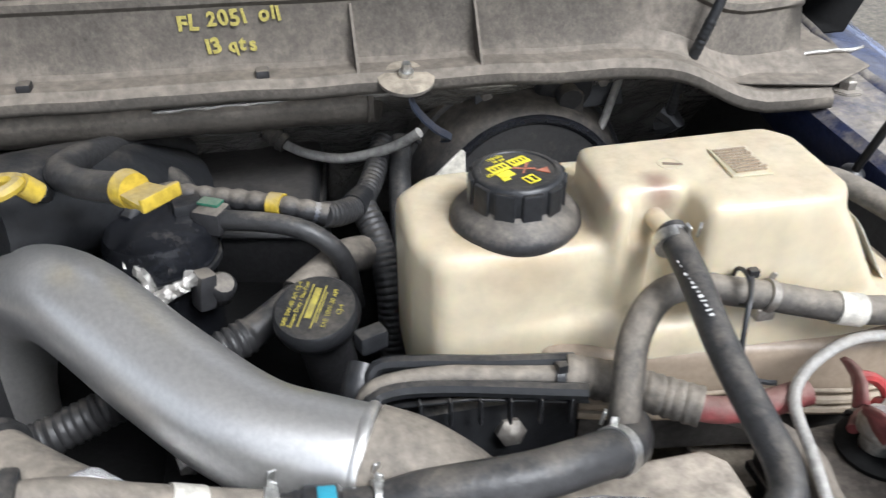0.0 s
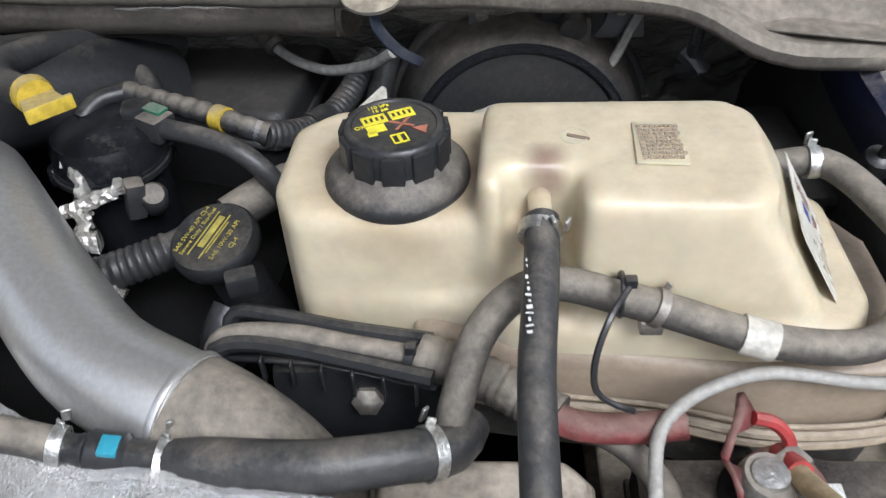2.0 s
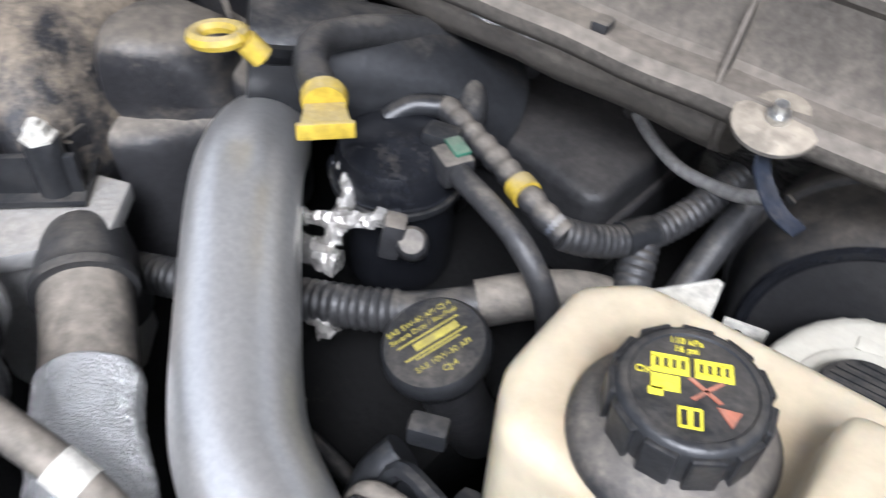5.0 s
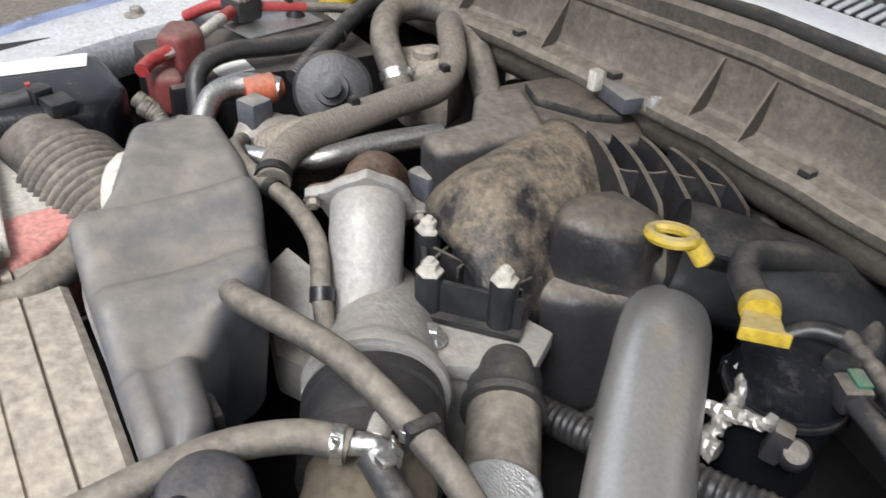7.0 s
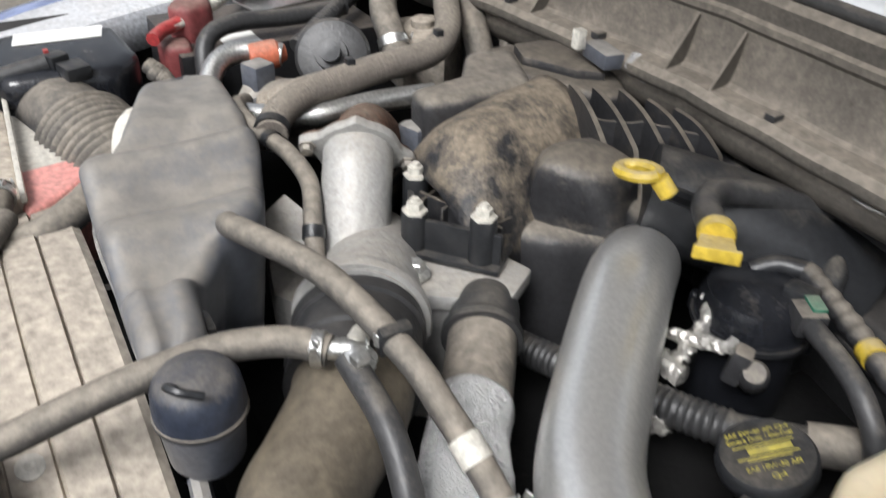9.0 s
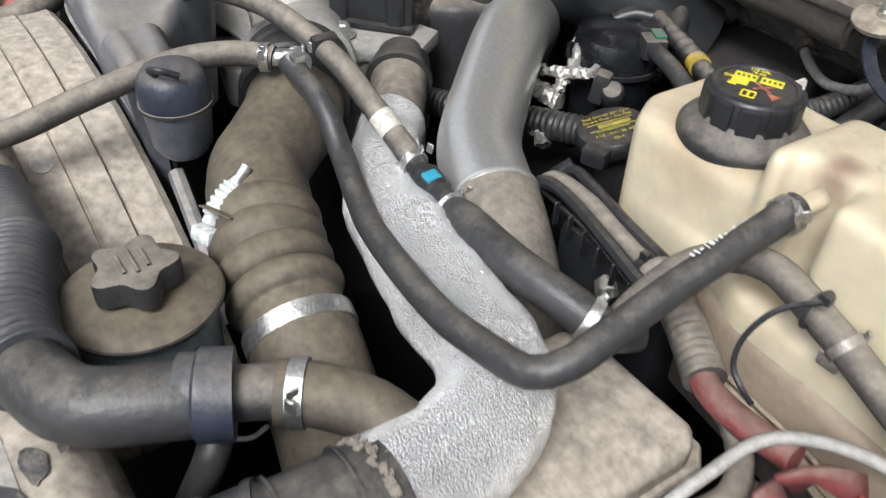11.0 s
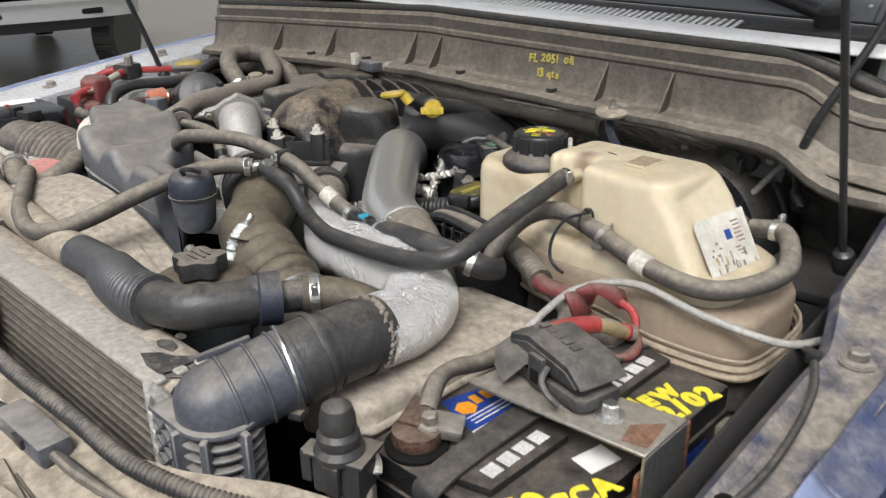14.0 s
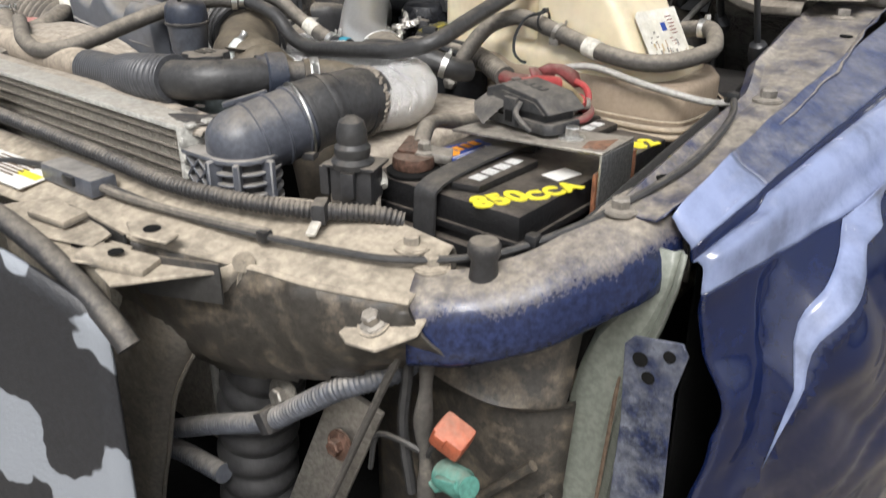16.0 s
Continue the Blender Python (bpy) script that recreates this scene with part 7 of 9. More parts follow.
MAT["dome_dust"] = dome_material()
MAT["rim_dust"] = surface("moulded_black_plastic_with_dust", (0.024, 0.024, 0.026), 0.38, dust=0.34, dust_colour=(0.23, 0.195, 0.15), big=13, rise=0.36, patch=0.85, spots=0.6)
MAT["darker_yellow"] = surface("darker_yellow_plastic", (0.30, 0.21, 0.04), 0.6, dust=0.4)
egr_elbow()
throttle_body()
intake_manifold()


def engine_block():
    t = thing("engine_block", "engine block and cylinder heads, coloured near black for deep shade", "engine", (-0.3, 0.5, 0.9))
    # block and cover carry the shade between the parts in their near-black colour
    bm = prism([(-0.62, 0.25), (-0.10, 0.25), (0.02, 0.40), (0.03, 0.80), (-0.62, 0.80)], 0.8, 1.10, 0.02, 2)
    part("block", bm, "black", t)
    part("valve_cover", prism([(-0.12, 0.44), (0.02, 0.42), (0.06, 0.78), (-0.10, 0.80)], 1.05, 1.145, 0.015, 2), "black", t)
    cv = thing("heater_box", "large flat dark plastic housing by the firewall", "housing", (-0.02, 0.76, 1.2))
    part("shell", prism([(-0.118, 0.738), (0.020, 0.703), (0.034, 0.712), (0.060, 0.88), (-0.09, 0.88)], 1.08, 1.238, 0.012, 3), "lid_dark", cv)
    part("shell_rim", prism([(-0.124, 0.734), (0.022, 0.697), (0.040, 0.708), (0.066, 0.885), (-0.095, 0.885)], 1.20, 1.208, 0.003, 1), "lid_dark", cv)


engine_block()


def oil_filler():
    t = thing("oil_filler", "black oil filler cap with yellow print on its neck", "oil filler", (0.02, 0.487, 1.2))
    ax = Vector((-0.12, -0.22, 1)).normalized()
    c = Vector((0.0185, 0.5105, 1.2460))
    part("neck", tube([(0.034, 0.545, 1.13), (0.026, 0.524, 1.19), (0.0195, 0.5125, 1.243)], 0.0215, 20, 0.008), "plastic_dusty", t)
    cap = part("cap", lathe([(0.028, -0.004), (0.033, 0.0), (0.0345, 0.006), (0.0335, 0.013), (0.031, 0.016), (0.001, 0.0165)], c, ax, 36), "plastic", t, "round black cap with yellow print")
    m = face_pose(c + ax * 0.0167, (0.42, 0.89, 0.245), (-0.90, 0.42, -0.02))
    for y, w, h in ((0.0072, 0.042, 0.0011), (-0.0032, 0.042, 0.0011), (-0.0055, 0.030, 0.0010)):
        q = block((0, y, 0.0003), (w, h, 0.0004), 0)
        q.transform(m)
        part("printed_bar", q, "cap_print", cap)
    q = block((0.003, 0.002, 0.0003), (0.030, 0.0052, 0.0004), 0)
    q.transform(m)
    part("printed_bar", q, "cap_print", cap)
    for s, y, size in (("Severe Duty / Bio-Fuel", 0.0125, 0.0050), ("SAE 5W-40 API CJ-4", 0.0185, 0.0052), ("SAE 10W-30 API", -0.0125, 0.0054), ("CJ-4", -0.0205, 0.0056)):
        lettering("printed_text", s, m @ Matrix.Translation((0, y, 0.0003)), size, "cap_print", cap, 0.0002)


def fuel_filter():
    t = thing("fuel_filter", "shiny black fuel filter housing with quick connectors", "fuel filter", (-0.106, 0.634, 1.15))
    part("can", lathe([(0.04, -0.11), (0.044, -0.10), (0.044, -0.02), (0.049, -0.018), (0.0495, -0.010), (0.046, -0.008)], (-0.106, 0.634, 1.258), (0, 0, 1), 36), "gloss_black", t)
    part("lid", lathe([(0.048, -0.010), (0.047, 0.004), (0.043, 0.014), (0.033, 0.019), (0.001, 0.020)], (-0.106, 0.634, 1.259), (0, 0, 1), 36), "gloss_black", t)
    part("connector", block((-0.078, 0.650, 1.278), (0.026, 0.020, 0.020), 0.004, (0, 0, 10)), "plastic", t)
    part("rim_ring", lathe([(0.046, -0.004), (0.0515, -0.003), (0.0515, 0.002), (0.046, 0.003)], (-0.106, 0.634, 1.243), (0, 0, 1), 36), "plastic", t)
    for a in (0.4, 2.2, 3.6, 5.3):
        part("lug", block((-0.106 + 0.049 * math.cos(a), 0.634 + 0.049 * math.sin(a), 1.240), (0.010, 0.012, 0.018), 0.002, (0, 0, math.degrees(a)), 1), "gloss_black", t)
    part("drain_plug", lathe([(0.010, 0), (0.012, 0.004), (0.012, 0.024), (0.009, 0.028), (0.001, 0.028)], (-0.062, 0.594, 1.222), (0.3, -0.5, 0.8), 14), "plastic_dusty", t)
    part("top_port", tube([(-0.130, 0.650, 1.272), (-0.118, 0.668, 1.280), (-0.098, 0.682, 1.280)], 0.009, 12, 0.004), "plastic", t)
    q = hose("fuel_line", [(-0.072, 0.642, 1.274), (-0.045, 0.626, 1.277), (-0.015, 0.612, 1.279), (0.014, 0.600, 1.276), (0.036, 0.593, 1.262), (0.050, 0.591, 1.238), (0.056, 0.596, 1.19)], 0.0088, "rubber", "dusty rubber fuel line")
    part("collar", block((-0.058, 0.634, 1.276), (0.026, 0.024, 0.022), 0.004, (0, 0, -30)), "plastic_dusty", q)
    part("green_clip", block((-0.058, 0.640, 1.2885), (0.020, 0.012, 0.003), 0.001, (0, 0, -30)), "green", q, "green retaining clip")
    f2 = hose("fuel_return_line", [(-0.100, 0.684, 1.280), (-0.066, 0.669, 1.279), (-0.030, 0.653, 1.279), (0.000, 0.637, 1.279), (0.022, 0.627, 1.277), (0.040, 0.624, 1.272)], 0.0085, "plastic_dusty", "ribbed black fuel return line", ribs(0.016, 0.20), 0.002)
    part("yellow_band", tube([(-0.008, 0.6415, 1.279), (0.003, 0.6355, 1.279)], 0.0112, 16, 0.003), "yellow", f2, "yellow lock ring")
    part("silver_end", tube([(0.024, 0.6265, 1.2765), (0.036, 0.6245, 1.2735)], 0.0092, 14, 0.003), "plastic_grey", f2)
    f3 = hose("conduit_branch", [(0.036, 0.624, 1.272), (0.052, 0.640, 1.262), (0.072, 0.672, 1.250), (0.092, 0.712, 1.252), (0.112, 0.76, 1.270)], 0.0110, "rubber", "black ribbed wiring conduit", ribs(0.006, 0.10), 0.0015)
    part("tape", tube([(0.066, 0.662, 1.253), (0.078, 0.684, 1.2495)], 0.0135, 14, 0.003), "plastic", f3)
    hose("conduit_branch", [(0.076, 0.680, 1.248), (0.086, 0.645, 1.225), (0.090, 0.610, 1.19), (0.088, 0.585, 1.13)], 0.0125, "rubber", "black ribbed wiring conduit", ribs(0.006, 0.10), 0.0015)
    hose("conduit_branch", [(0.130, 0.76, 1.27), (0.118, 0.70, 1.235), (0.112, 0.65, 1.20), (0.11, 0.62, 1.14)], 0.0115, "rubber", "dark wiring conduit by the fuel filter")


oil_filler()
fuel_filter()


def dipsticks():
    t = thing("oil_dipstick", "yellow dipstick handle on a dusty black tube", "dipstick", (-0.09, 0.53, 1.35))
    part("tube", tube([(-0.085, 0.80, 1.262), (-0.122, 0.755, 1.294), (-0.151, 0.690, 1.322), (-0.166, 0.632, 1.338), (-0.152, 0.598, 1.344), (-0.128, 0.576, 1.348), (-0.106, 0.559, 1.353)], 0.0120, 16, 0.008), "rubber", t)
    a, b = Vector((-0.108, 0.561, 1.3525)), Vector((-0.074, 0.524, 1.3555))
    ax = (b - a).normalized()
    h = part("handle", tube([tuple(a), tuple(a.lerp(b, 0.22))], 0.0135, 20, 0.003, lambda s: 1.0 if s > 0.004 else 1.08), "yellow", t, "yellow plastic handle")
    side = Vector((0.60, 0.56, 0.0)).normalized()
    m = Matrix((( *side, 0), (*ax, 0), (*side.cross(ax), 0), (0, 0, 0, 1))).transposed()
    m.translation = a
    q = prism([(-0.012, 0.010), (0.012, 0.010), (0.016, 0.040), (-0.016, 0.040)], -0.0025, 0.0025, 0.001, 2)
    q.transform(m)
    part("grip", q, "yellow", h)
    q = block((0, 0.041, -0.003), (0.034, 0.004, 0.011), 0.0015)
    q.transform(m)
    part("grip_bar", q, "yellow", h)
    # flat patch of darker yellow on the face of the grip
    q = prism([(-0.009, 0.018), (0.009, 0.018), (0.011, 0.034), (-0.011, 0.034)], 0.0024, 0.0029)
    q.transform(m)
    part("grip_dark_patch", q, "darker_yellow", h)
    u = thing("transmission_dipstick", "yellow loop handle of a second dipstick", "dipstick", (-0.18, 0.565, 1.36))
    part("rod", tube([(-0.170, 0.572, 1.352), (-0.175, 0.60, 1.335), (-0.19, 0.66, 1.30)], 0.007, 8), "plastic", u)
    ring = [(-0.196 + 0.019 * math.cos(a) , 0.560 + 0.013 * math.sin(a), 1.362 + 0.004 * math.cos(a)) for a in np.linspace(0, 2 * math.pi, 18)]
    part("loop", tube(ring, 0.0052, 8, 0.004), "yellow", u)
    part("stub", tube([(-0.178, 0.566, 1.362), (-0.170, 0.572, 1.350)], 0.0085, 12, 0.003), "yellow", u)


def foil_wires():
    t = thing("foil_wrapped_wires", "small wires wrapped in bright crinkled foil", "wiring", (-0.09, 0.545, 1.24))
    for pts, r in (([(-0.128, 0.600, 1.262), (-0.120, 0.594, 1.262), (-0.114, 0.584, 1.250), (-0.112, 0.572, 1.236), (-0.112, 0.560, 1.222)], 0.0062), ([(-0.150, 0.560, 1.232), (-0.120, 0.566, 1.238), (-0.096, 0.573, 1.246), (-0.074, 0.580, 1.256)], 0.0055), ([(-0.140, 0.550, 1.218), (-0.118, 0.549, 1.219), (-0.098, 0.552, 1.216)], 0.0095), ([(-0.105, 0.515, 1.196), (-0.088, 0.518, 1.198), (-0.075, 0.514, 1.190)], 0.0080), ([(-0.10, 0.46, 1.165), (-0.075, 0.465, 1.168), (-0.06, 0.46, 1.17)], 0.009)):
        b = tube(pts, r, 10, 0.003)
        for v in b.verts:
            v.co += Vector((noise.noise(v.co * 180), noise.noise(v.co * 170 + Vector((3, 0, 0))), noise.noise(v.co * 190))) * 0.0042
        part("wrap", b, "foil_old", t, sharp=8)
    part("plug", block((-0.070, 0.580, 1.240), (0.016, 0.018, 0.034), 0.004, (0, 10, 30)), "plastic_dusty", t)
    hose("corrugated_hose", [(-0.30, 0.47, 1.16), (-0.19, 0.50, 1.18), (-0.11, 0.520, 1.200), (-0.045, 0.542, 1.212), (-0.005, 0.568, 1.220), (0.030, 0.600, 1.225)], 0.0140, "rubber", "dark corrugated hose behind the steel pipe", ribs(0.007, 0.16, 0.0, 0.28), 0.0016)
    hose("lower_hose", [(0.005, 0.578, 1.221), (0.030, 0.600, 1.226), (0.055, 0.622, 1.226), (0.078, 0.650, 1.205), (0.085, 0.70, 1.14)], 0.0170, "rubber_tan", "dusty curved coolant hose with clamps")
    hose("small_line", [(-0.07, 0.455, 1.16), (-0.03, 0.45, 1.17), (0.02, 0.44, 1.165), (0.05, 0.43, 1.14)], 0.006, "rubber", "thin dark rubber line")
    hose("small_line", [(-0.06, 0.44, 1.15), (0.0, 0.425, 1.155), (0.04, 0.41, 1.14)], 0.009, "rubber", "thin dark rubber line")
    hose("rear_hose", [(-0.28, 0.80, 1.28), (-0.20, 0.77, 1.285), (-0.12, 0.73, 1.28), (-0.085, 0.70, 1.27), (-0.10, 0.66, 1.25)], 0.012, "rubber", "dark rear coolant hose by the firewall")
    hose("rear_hose", [(-0.30, 0.77, 1.295), (-0.22, 0.73, 1.30), (-0.16, 0.70, 1.27), (-0.12, 0.68, 1.22)], 0.009, "rubber", "dark rear coolant hose by the firewall")


dipsticks()
foil_wires()


# ---------------------------------------------------------------- brake booster corner
def brakes():
    t = thing("brake_booster", "dusty black brake booster drum", "brake booster", (0.255, 0.76, 1.1))
    ax = (0, -1, 0.10)
    c = (0.255, 0.765, 1.195)
    part("rear_shell", lathe([(0.10, -0.07), (0.122, -0.055), (0.127, -0.012), (0.130, -0.006), (0.131, 0.002), (0.129, 0.008), (0.124, 0.011)], c, ax, 56), "plastic_dusty", t)
    part("front_shell", lathe([(0.125, 0.010), (0.1215, 0.016), (0.1165, 0.040), (0.111, 0.056), (0.104, 0.063)], c, ax, 56), "booster_dust", t, "brown dusty front ring")
    part("inner_step", lathe([(0.1045, 0.0625), (0.102, 0.0665), (0.098, 0.067), (0.094, 0.063), (0.088, 0.060), (0.045, 0.062), (0.04, 0.09)], c, ax, 56), "gloss_black", t, "black glossy inner step")
    for i in range(8):
        a = 2 * math.pi * i / 8 + 0.2
        q = block((0.1255 * math.cos(a), 0.1255 * math.sin(a), 0.011), (0.012, 0.005, 0.003), 0.001, (0, 0, math.degrees(a)), 1)
        q.transform(Matrix.Translation(c) @ turned(ax))
        part("crimp", q, "plastic_dusty", t)
    part("tab", block((0.163, 0.672, 1.212), (0.030, 0.003, 0.022), 0.001, (0, 0, 10)), "white", t, "pale steel tab with a hole")
    part("tab_hole", lathe([(0.004, 0), (0.004, 0.002), (0.0005, 0.002)], (0.160, 0.670, 1.213), (0, -1, 0), 10), "black", t)
    m = thing("brake_fluid_reservoir", "white plastic brake fluid reservoir with a black cap", "fluid reservoir", (0.245, 0.61, 1.2))
    out = [(0.245 + 0.068 * math.cos(a), 0.602 + (0.100 if math.sin(a) > 0 else 0.075) * math.sin(a)) for a in np.linspace(0, 2 * math.pi, 30, endpoint=False)]
    part("tank", prism(out, 1.19, 1.256, 0.012, 3), "tank_white", m)
    part("raised_deck", prism([(0.245 + 0.046 * math.cos(a), 0.612 + 0.052 * math.sin(a)) for a in np.linspace(0, 2 * math.pi, 30, endpoint=False)], 1.25, 1.2595, 0.003, 2), "tank_white", m)
    part("moulded_plate", block((0.248, 0.668, 1.2565), (0.044, 0.012, 0.0015), 0.0005), "tank_white", m)
    cap = part("cap", lathe([(0.026, 0.0), (0.029, 0.002), (0.029, 0.016), (0.027, 0.0185), (0.001, 0.019)], (0.240, 0.612, 1.256), (0, 0, 1), 32), "plastic", m, "black cap with knurled top")
    for i in range(9):
        w = 2 * math.sqrt(max(0.0, 0.024 ** 2 - (0.0055 * (i - 4)) ** 2))
        part("knurl", block((0.240, 0.612 + 0.0055 * (i - 4), 1.2756), (w, 0.0024, 0.0014), 0), "plastic", cap)
    part("master_cylinder", tube([(0.245, 0.70, 1.175), (0.245, 0.55, 1.165)], 0.026, 20), "alu", m)
    v = hose("brake_vacuum_hose", [(0.338, 0.70, 1.238), (0.338, 0.672, 1.246), (0.338, 0.645, 1.23), (0.336, 0.635, 1.17)], 0.0135, "rubber_tan", "short dusty vacuum hose with a clamp")
    clamp(v, (0.338, 0.648, 1.232), (0, -0.7, -0.7), 0.0138)
    b = thing("fuse_box", "large flat black plastic box beside the booster", "fuse box", (0.46, 0.66, 1.15))
    part("body", block((0.455, 0.68, 1.14), (0.12, 0.14, 0.12), 0.008, (0, 0, 4)), "plastic_dusty", b)
    part("lid", block((0.455, 0.68, 1.205), (0.128, 0.148, 0.012), 0.004, (0, 0, 4)), "lid_dark", b)


brakes()
gc = hose("grey_cable", [(-0.006, 0.812, 1.272), (0.012, 0.797, 1.261), (0.034, 0.780, 1.255), (0.065, 0.757, 1.257), (0.091, 0.739, 1.267), (0.120, 0.719, 1.284), (0.140, 0.706, 1.302)], 0.0052, "grey_wire", "grey ground cable hanging under the cowl", None, 0.008, 10)
part("wrap", tube([(-0.004, 0.810, 1.271), (0.014, 0.7955, 1.260)], 0.0085, 10, 0.003, ribs(0.008, 0.3)), "rubber_tan", gc)
br = thing("zinc_strap", "bent zinc strap under the mounting plate", "strap", (0.14, 0.69, 1.33))
part("strap", band([(0.128, 0.692, 1.358), (0.131, 0.682, 1.340), (0.148, 0.676, 1.320), (0.166, 0.684, 1.304), (0.160, 0.70, 1.296)], (0.3, 0.9, 0), 0.014, 0.0018), "plastic_blue", br)
st = hose("hood_strut", [(0.512, 0.562, 1.278), (0.509, 0.515, 1.395), (0.50, 0.40, 1.69), (0.487, 0.235, 2.10)], 0.004, "plastic", "thin black hood support strut", None, 0.03, 10)
part("socket", lathe([(0.011, -0.012), (0.013, 0.0), (0.011, 0.012), (0.006, 0.016)], (0.512, 0.562, 1.280), (0, -0.37, 0.93), 12), "plastic", st)
wl_ = hose("corrugated_cable", [(0.405, 0.712, 1.285), (0.402, 0.700, 1.310), (0.403, 0.690, 1.345), (0.414, 0.685, 1.385), (0.428, 0.688, 1.42), (0.445, 0.70, 1.46), (0.465, 0.72, 1.52), (0.49, 0.75, 1.62)], 0.0052, "plastic", "thin corrugated black cable", ribs(0.005, 0.16, 0.0, 0.12), 0.0016, 10)
part("knot", tube([(0.398, 0.715, 1.295), (0.41, 0.705, 1.285), (0.40, 0.72, 1.275)], 0.010, 8), "plastic", wl_)


# ---------------------------------------------------------------- front corner under the support
def front_corner():
    t = thing("grille_panel", "black grille panel with peeling grey patches", "grille panel", (0.0, -0.24, 0.9), kind="structure")
    rows = []
    for k in np.linspace(0, 1, 30):
        x = 0.268 - 0.9 * k
        top = 1.145 + 0.075 * min(1, k / 0.22) ** 0.7
        rows.append([(x + 0.004 * math.sin(z * 9), -0.232 - 0.10 * math.sin(min(1.2, k * 2.4)) - 0.05 * (top - z), z) for z in np.linspace(top, 0.55, 24)])
    part("skin", sheet(rows), "peel", t, thick=0.004)
    part("trim", tube([(0.282, -0.225, 1.125), (0.255, -0.228, 1.150), (0.18, -0.232, 1.185), (0.08, -0.245, 1.215), (-0.1, -0.27, 1.225), (-0.5, -0.30, 1.225)], 0.011, 10, 0.02), "plastic_dusty", t)
    b = thing("headlamp_bracket", "tan dusty steel bracket with slots", "bracket", (0.25, -0.18, 1.17), kind="structure")
    part("upper_plate", prism([(0.10, -0.195), (0.225, -0.175), (0.245, -0.205), (0.21, -0.225), (0.08, -0.225)], 1.182, 1.1855, 0.001, 1), "dirt_steel", b)
    part("front_plate", prism([(0.225, -0.215), (0.235, -0.178), (0.296, -0.140), (0.312, -0.148), (0.290, -0.180), (0.262, -0.222)], 1.174, 1.178, 0.001, 1), "dirt_steel", b)
    part("slot", prism([(0.262, -0.168), (0.264, -0.162), (0.296, -0.148), (0.298, -0.154)], 1.178, 1.1788), "black", b)
    part("slot", lathe([(0.007, 0), (0.007, 0.001), (0.0005, 0.001)], (0.185, -0.205, 1.1857), (0, 0, 1), 12), "black", b)
    part("side_plate", block((0.16, -0.218, 1.165), (0.14, 0.004, 0.045), 0.001, (0, 0, 8)), "dirt_steel", b)
    # more pressed brackets behind the grille panel
    part("cross_plate", prism([(0.05, -0.215), (0.07, -0.165), (0.20, -0.180), (0.21, -0.205), (0.16, -0.222)], 1.190, 1.193, 0.001, 1), "dirt_steel", b)
    part("step", block((0.135, -0.196, 1.200), (0.055, 0.028, 0.008), 0.003, (4, 0, 8)), "dirt_steel", b)
    part("step", block((0.235, -0.196, 1.183), (0.070, 0.030, 0.010), 0.003, (0, 6, 22)), "dirt_steel", b)
    part("lug", prism([(0.20, -0.165), (0.215, -0.145), (0.262, -0.150), (0.268, -0.168), (0.23, -0.178)], 1.196, 1.200, 0.0015, 1), "dirt_steel", b)
    part("lug_hole", lathe([(0.008, 0), (0.008, 0.001), (0.0005, 0.0012)], (0.235, -0.160, 1.2003), (0, 0, 1), 14), "black", b)
    part("lug_hole", lathe([(0.007, 0), (0.007, 0.001), (0.0005, 0.0012)], (0.236, -0.198, 1.1915), (0, 0, 1), 14), "black", b)
    part("web", block((0.275, -0.165, 1.165), (0.085, 0.003, 0.040), 0.001, (0, 0, 24)), "dirty_black", b)
    part("web", block((0.15, -0.168, 1.172), (0.11, 0.003, 0.036), 0.001, (0, 0, -3)), "dirty_black", b)
    s = thing("splash_shield", "tan bent sheet metal shield with a hooked edge", "shield", (0.2, -0.13, 0.9), kind="structure")
    rim = path([(0.322, -0.128, 1.184), (0.312, -0.130, 1.155), (0.29, -0.13, 1.128), (0.245, -0.13, 1.074), (0.206, -0.13, 1.024), (0.174, -0.13, 0.974), (0.14, -0.13, 0.88), (0.107, -0.13, 0.79), (0.08, -0.13, 0.66)], 0.02)
    rows = [[tuple(p), (p.x - 0.02, p.y - 0.012, p.z - 0.01), (p.x - 0.06, p.y - 0.02, p.z - 0.03), (p.x - 0.16, p.y - 0.028, p.z - 0.06)] for p in rim]
    part("sheet", sheet(rows), "dirt_steel", s, thick=0.002)
    part("edge", tube([tuple(p) for p in rim[::2]], 0.0028, 6, 0.02), "dirt_steel", s)
    part("hook", lathe([(0.006, -0.002), (0.010, -0.002), (0.010, 0.002), (0.006, 0.002)], (0.322, -0.128, 1.182), (1, -0.6, 0), 14), "dirt_steel", s)
    w = thing("corner_wall", "dirty black steel corner wall with water stains", "wall", (0.45, 0.03, 0.8), kind="structure")
    rows = []
    for x in np.linspace(0.30, 0.555, 26):
        y = 0.030 + 0.9 * (x - 0.46) ** 2 + 9 * max(0, x - 0.50) ** 2 + 0.004 * noise.noise((x * 30, 1, 1))
        lip = 0.014 * math.exp(-((x - 0.44) / 0.075) ** 2)
        zl = 1.044 + 0.010 * math.cos((x - 0.40) * 24) + 0.05 * max(0, x - 0.50)
        rows.append([(x, y + 0.03, 1.15), (x, y + 0.008 - lip, 1.11), (x, y - lip * 1.4, 1.08 + 0.003 * noise.noise((x * 40, 3, 3))), (x, y - 0.010 - lip, zl + 0.008), (x, y - 0.014 - lip * 1.5, zl), (x, y - 0.010 - lip, zl - 0.007), (x, y + 0.004, zl - 0.010), (x, y + 0.003 * noise.noise((x * 25, 5, 5)), 1.00), (x - 0.01, y + 0.010, 0.92), (x - 0.01, y + 0.012, 0.84), (x - 0.02, y + 0.02, 0.60)])
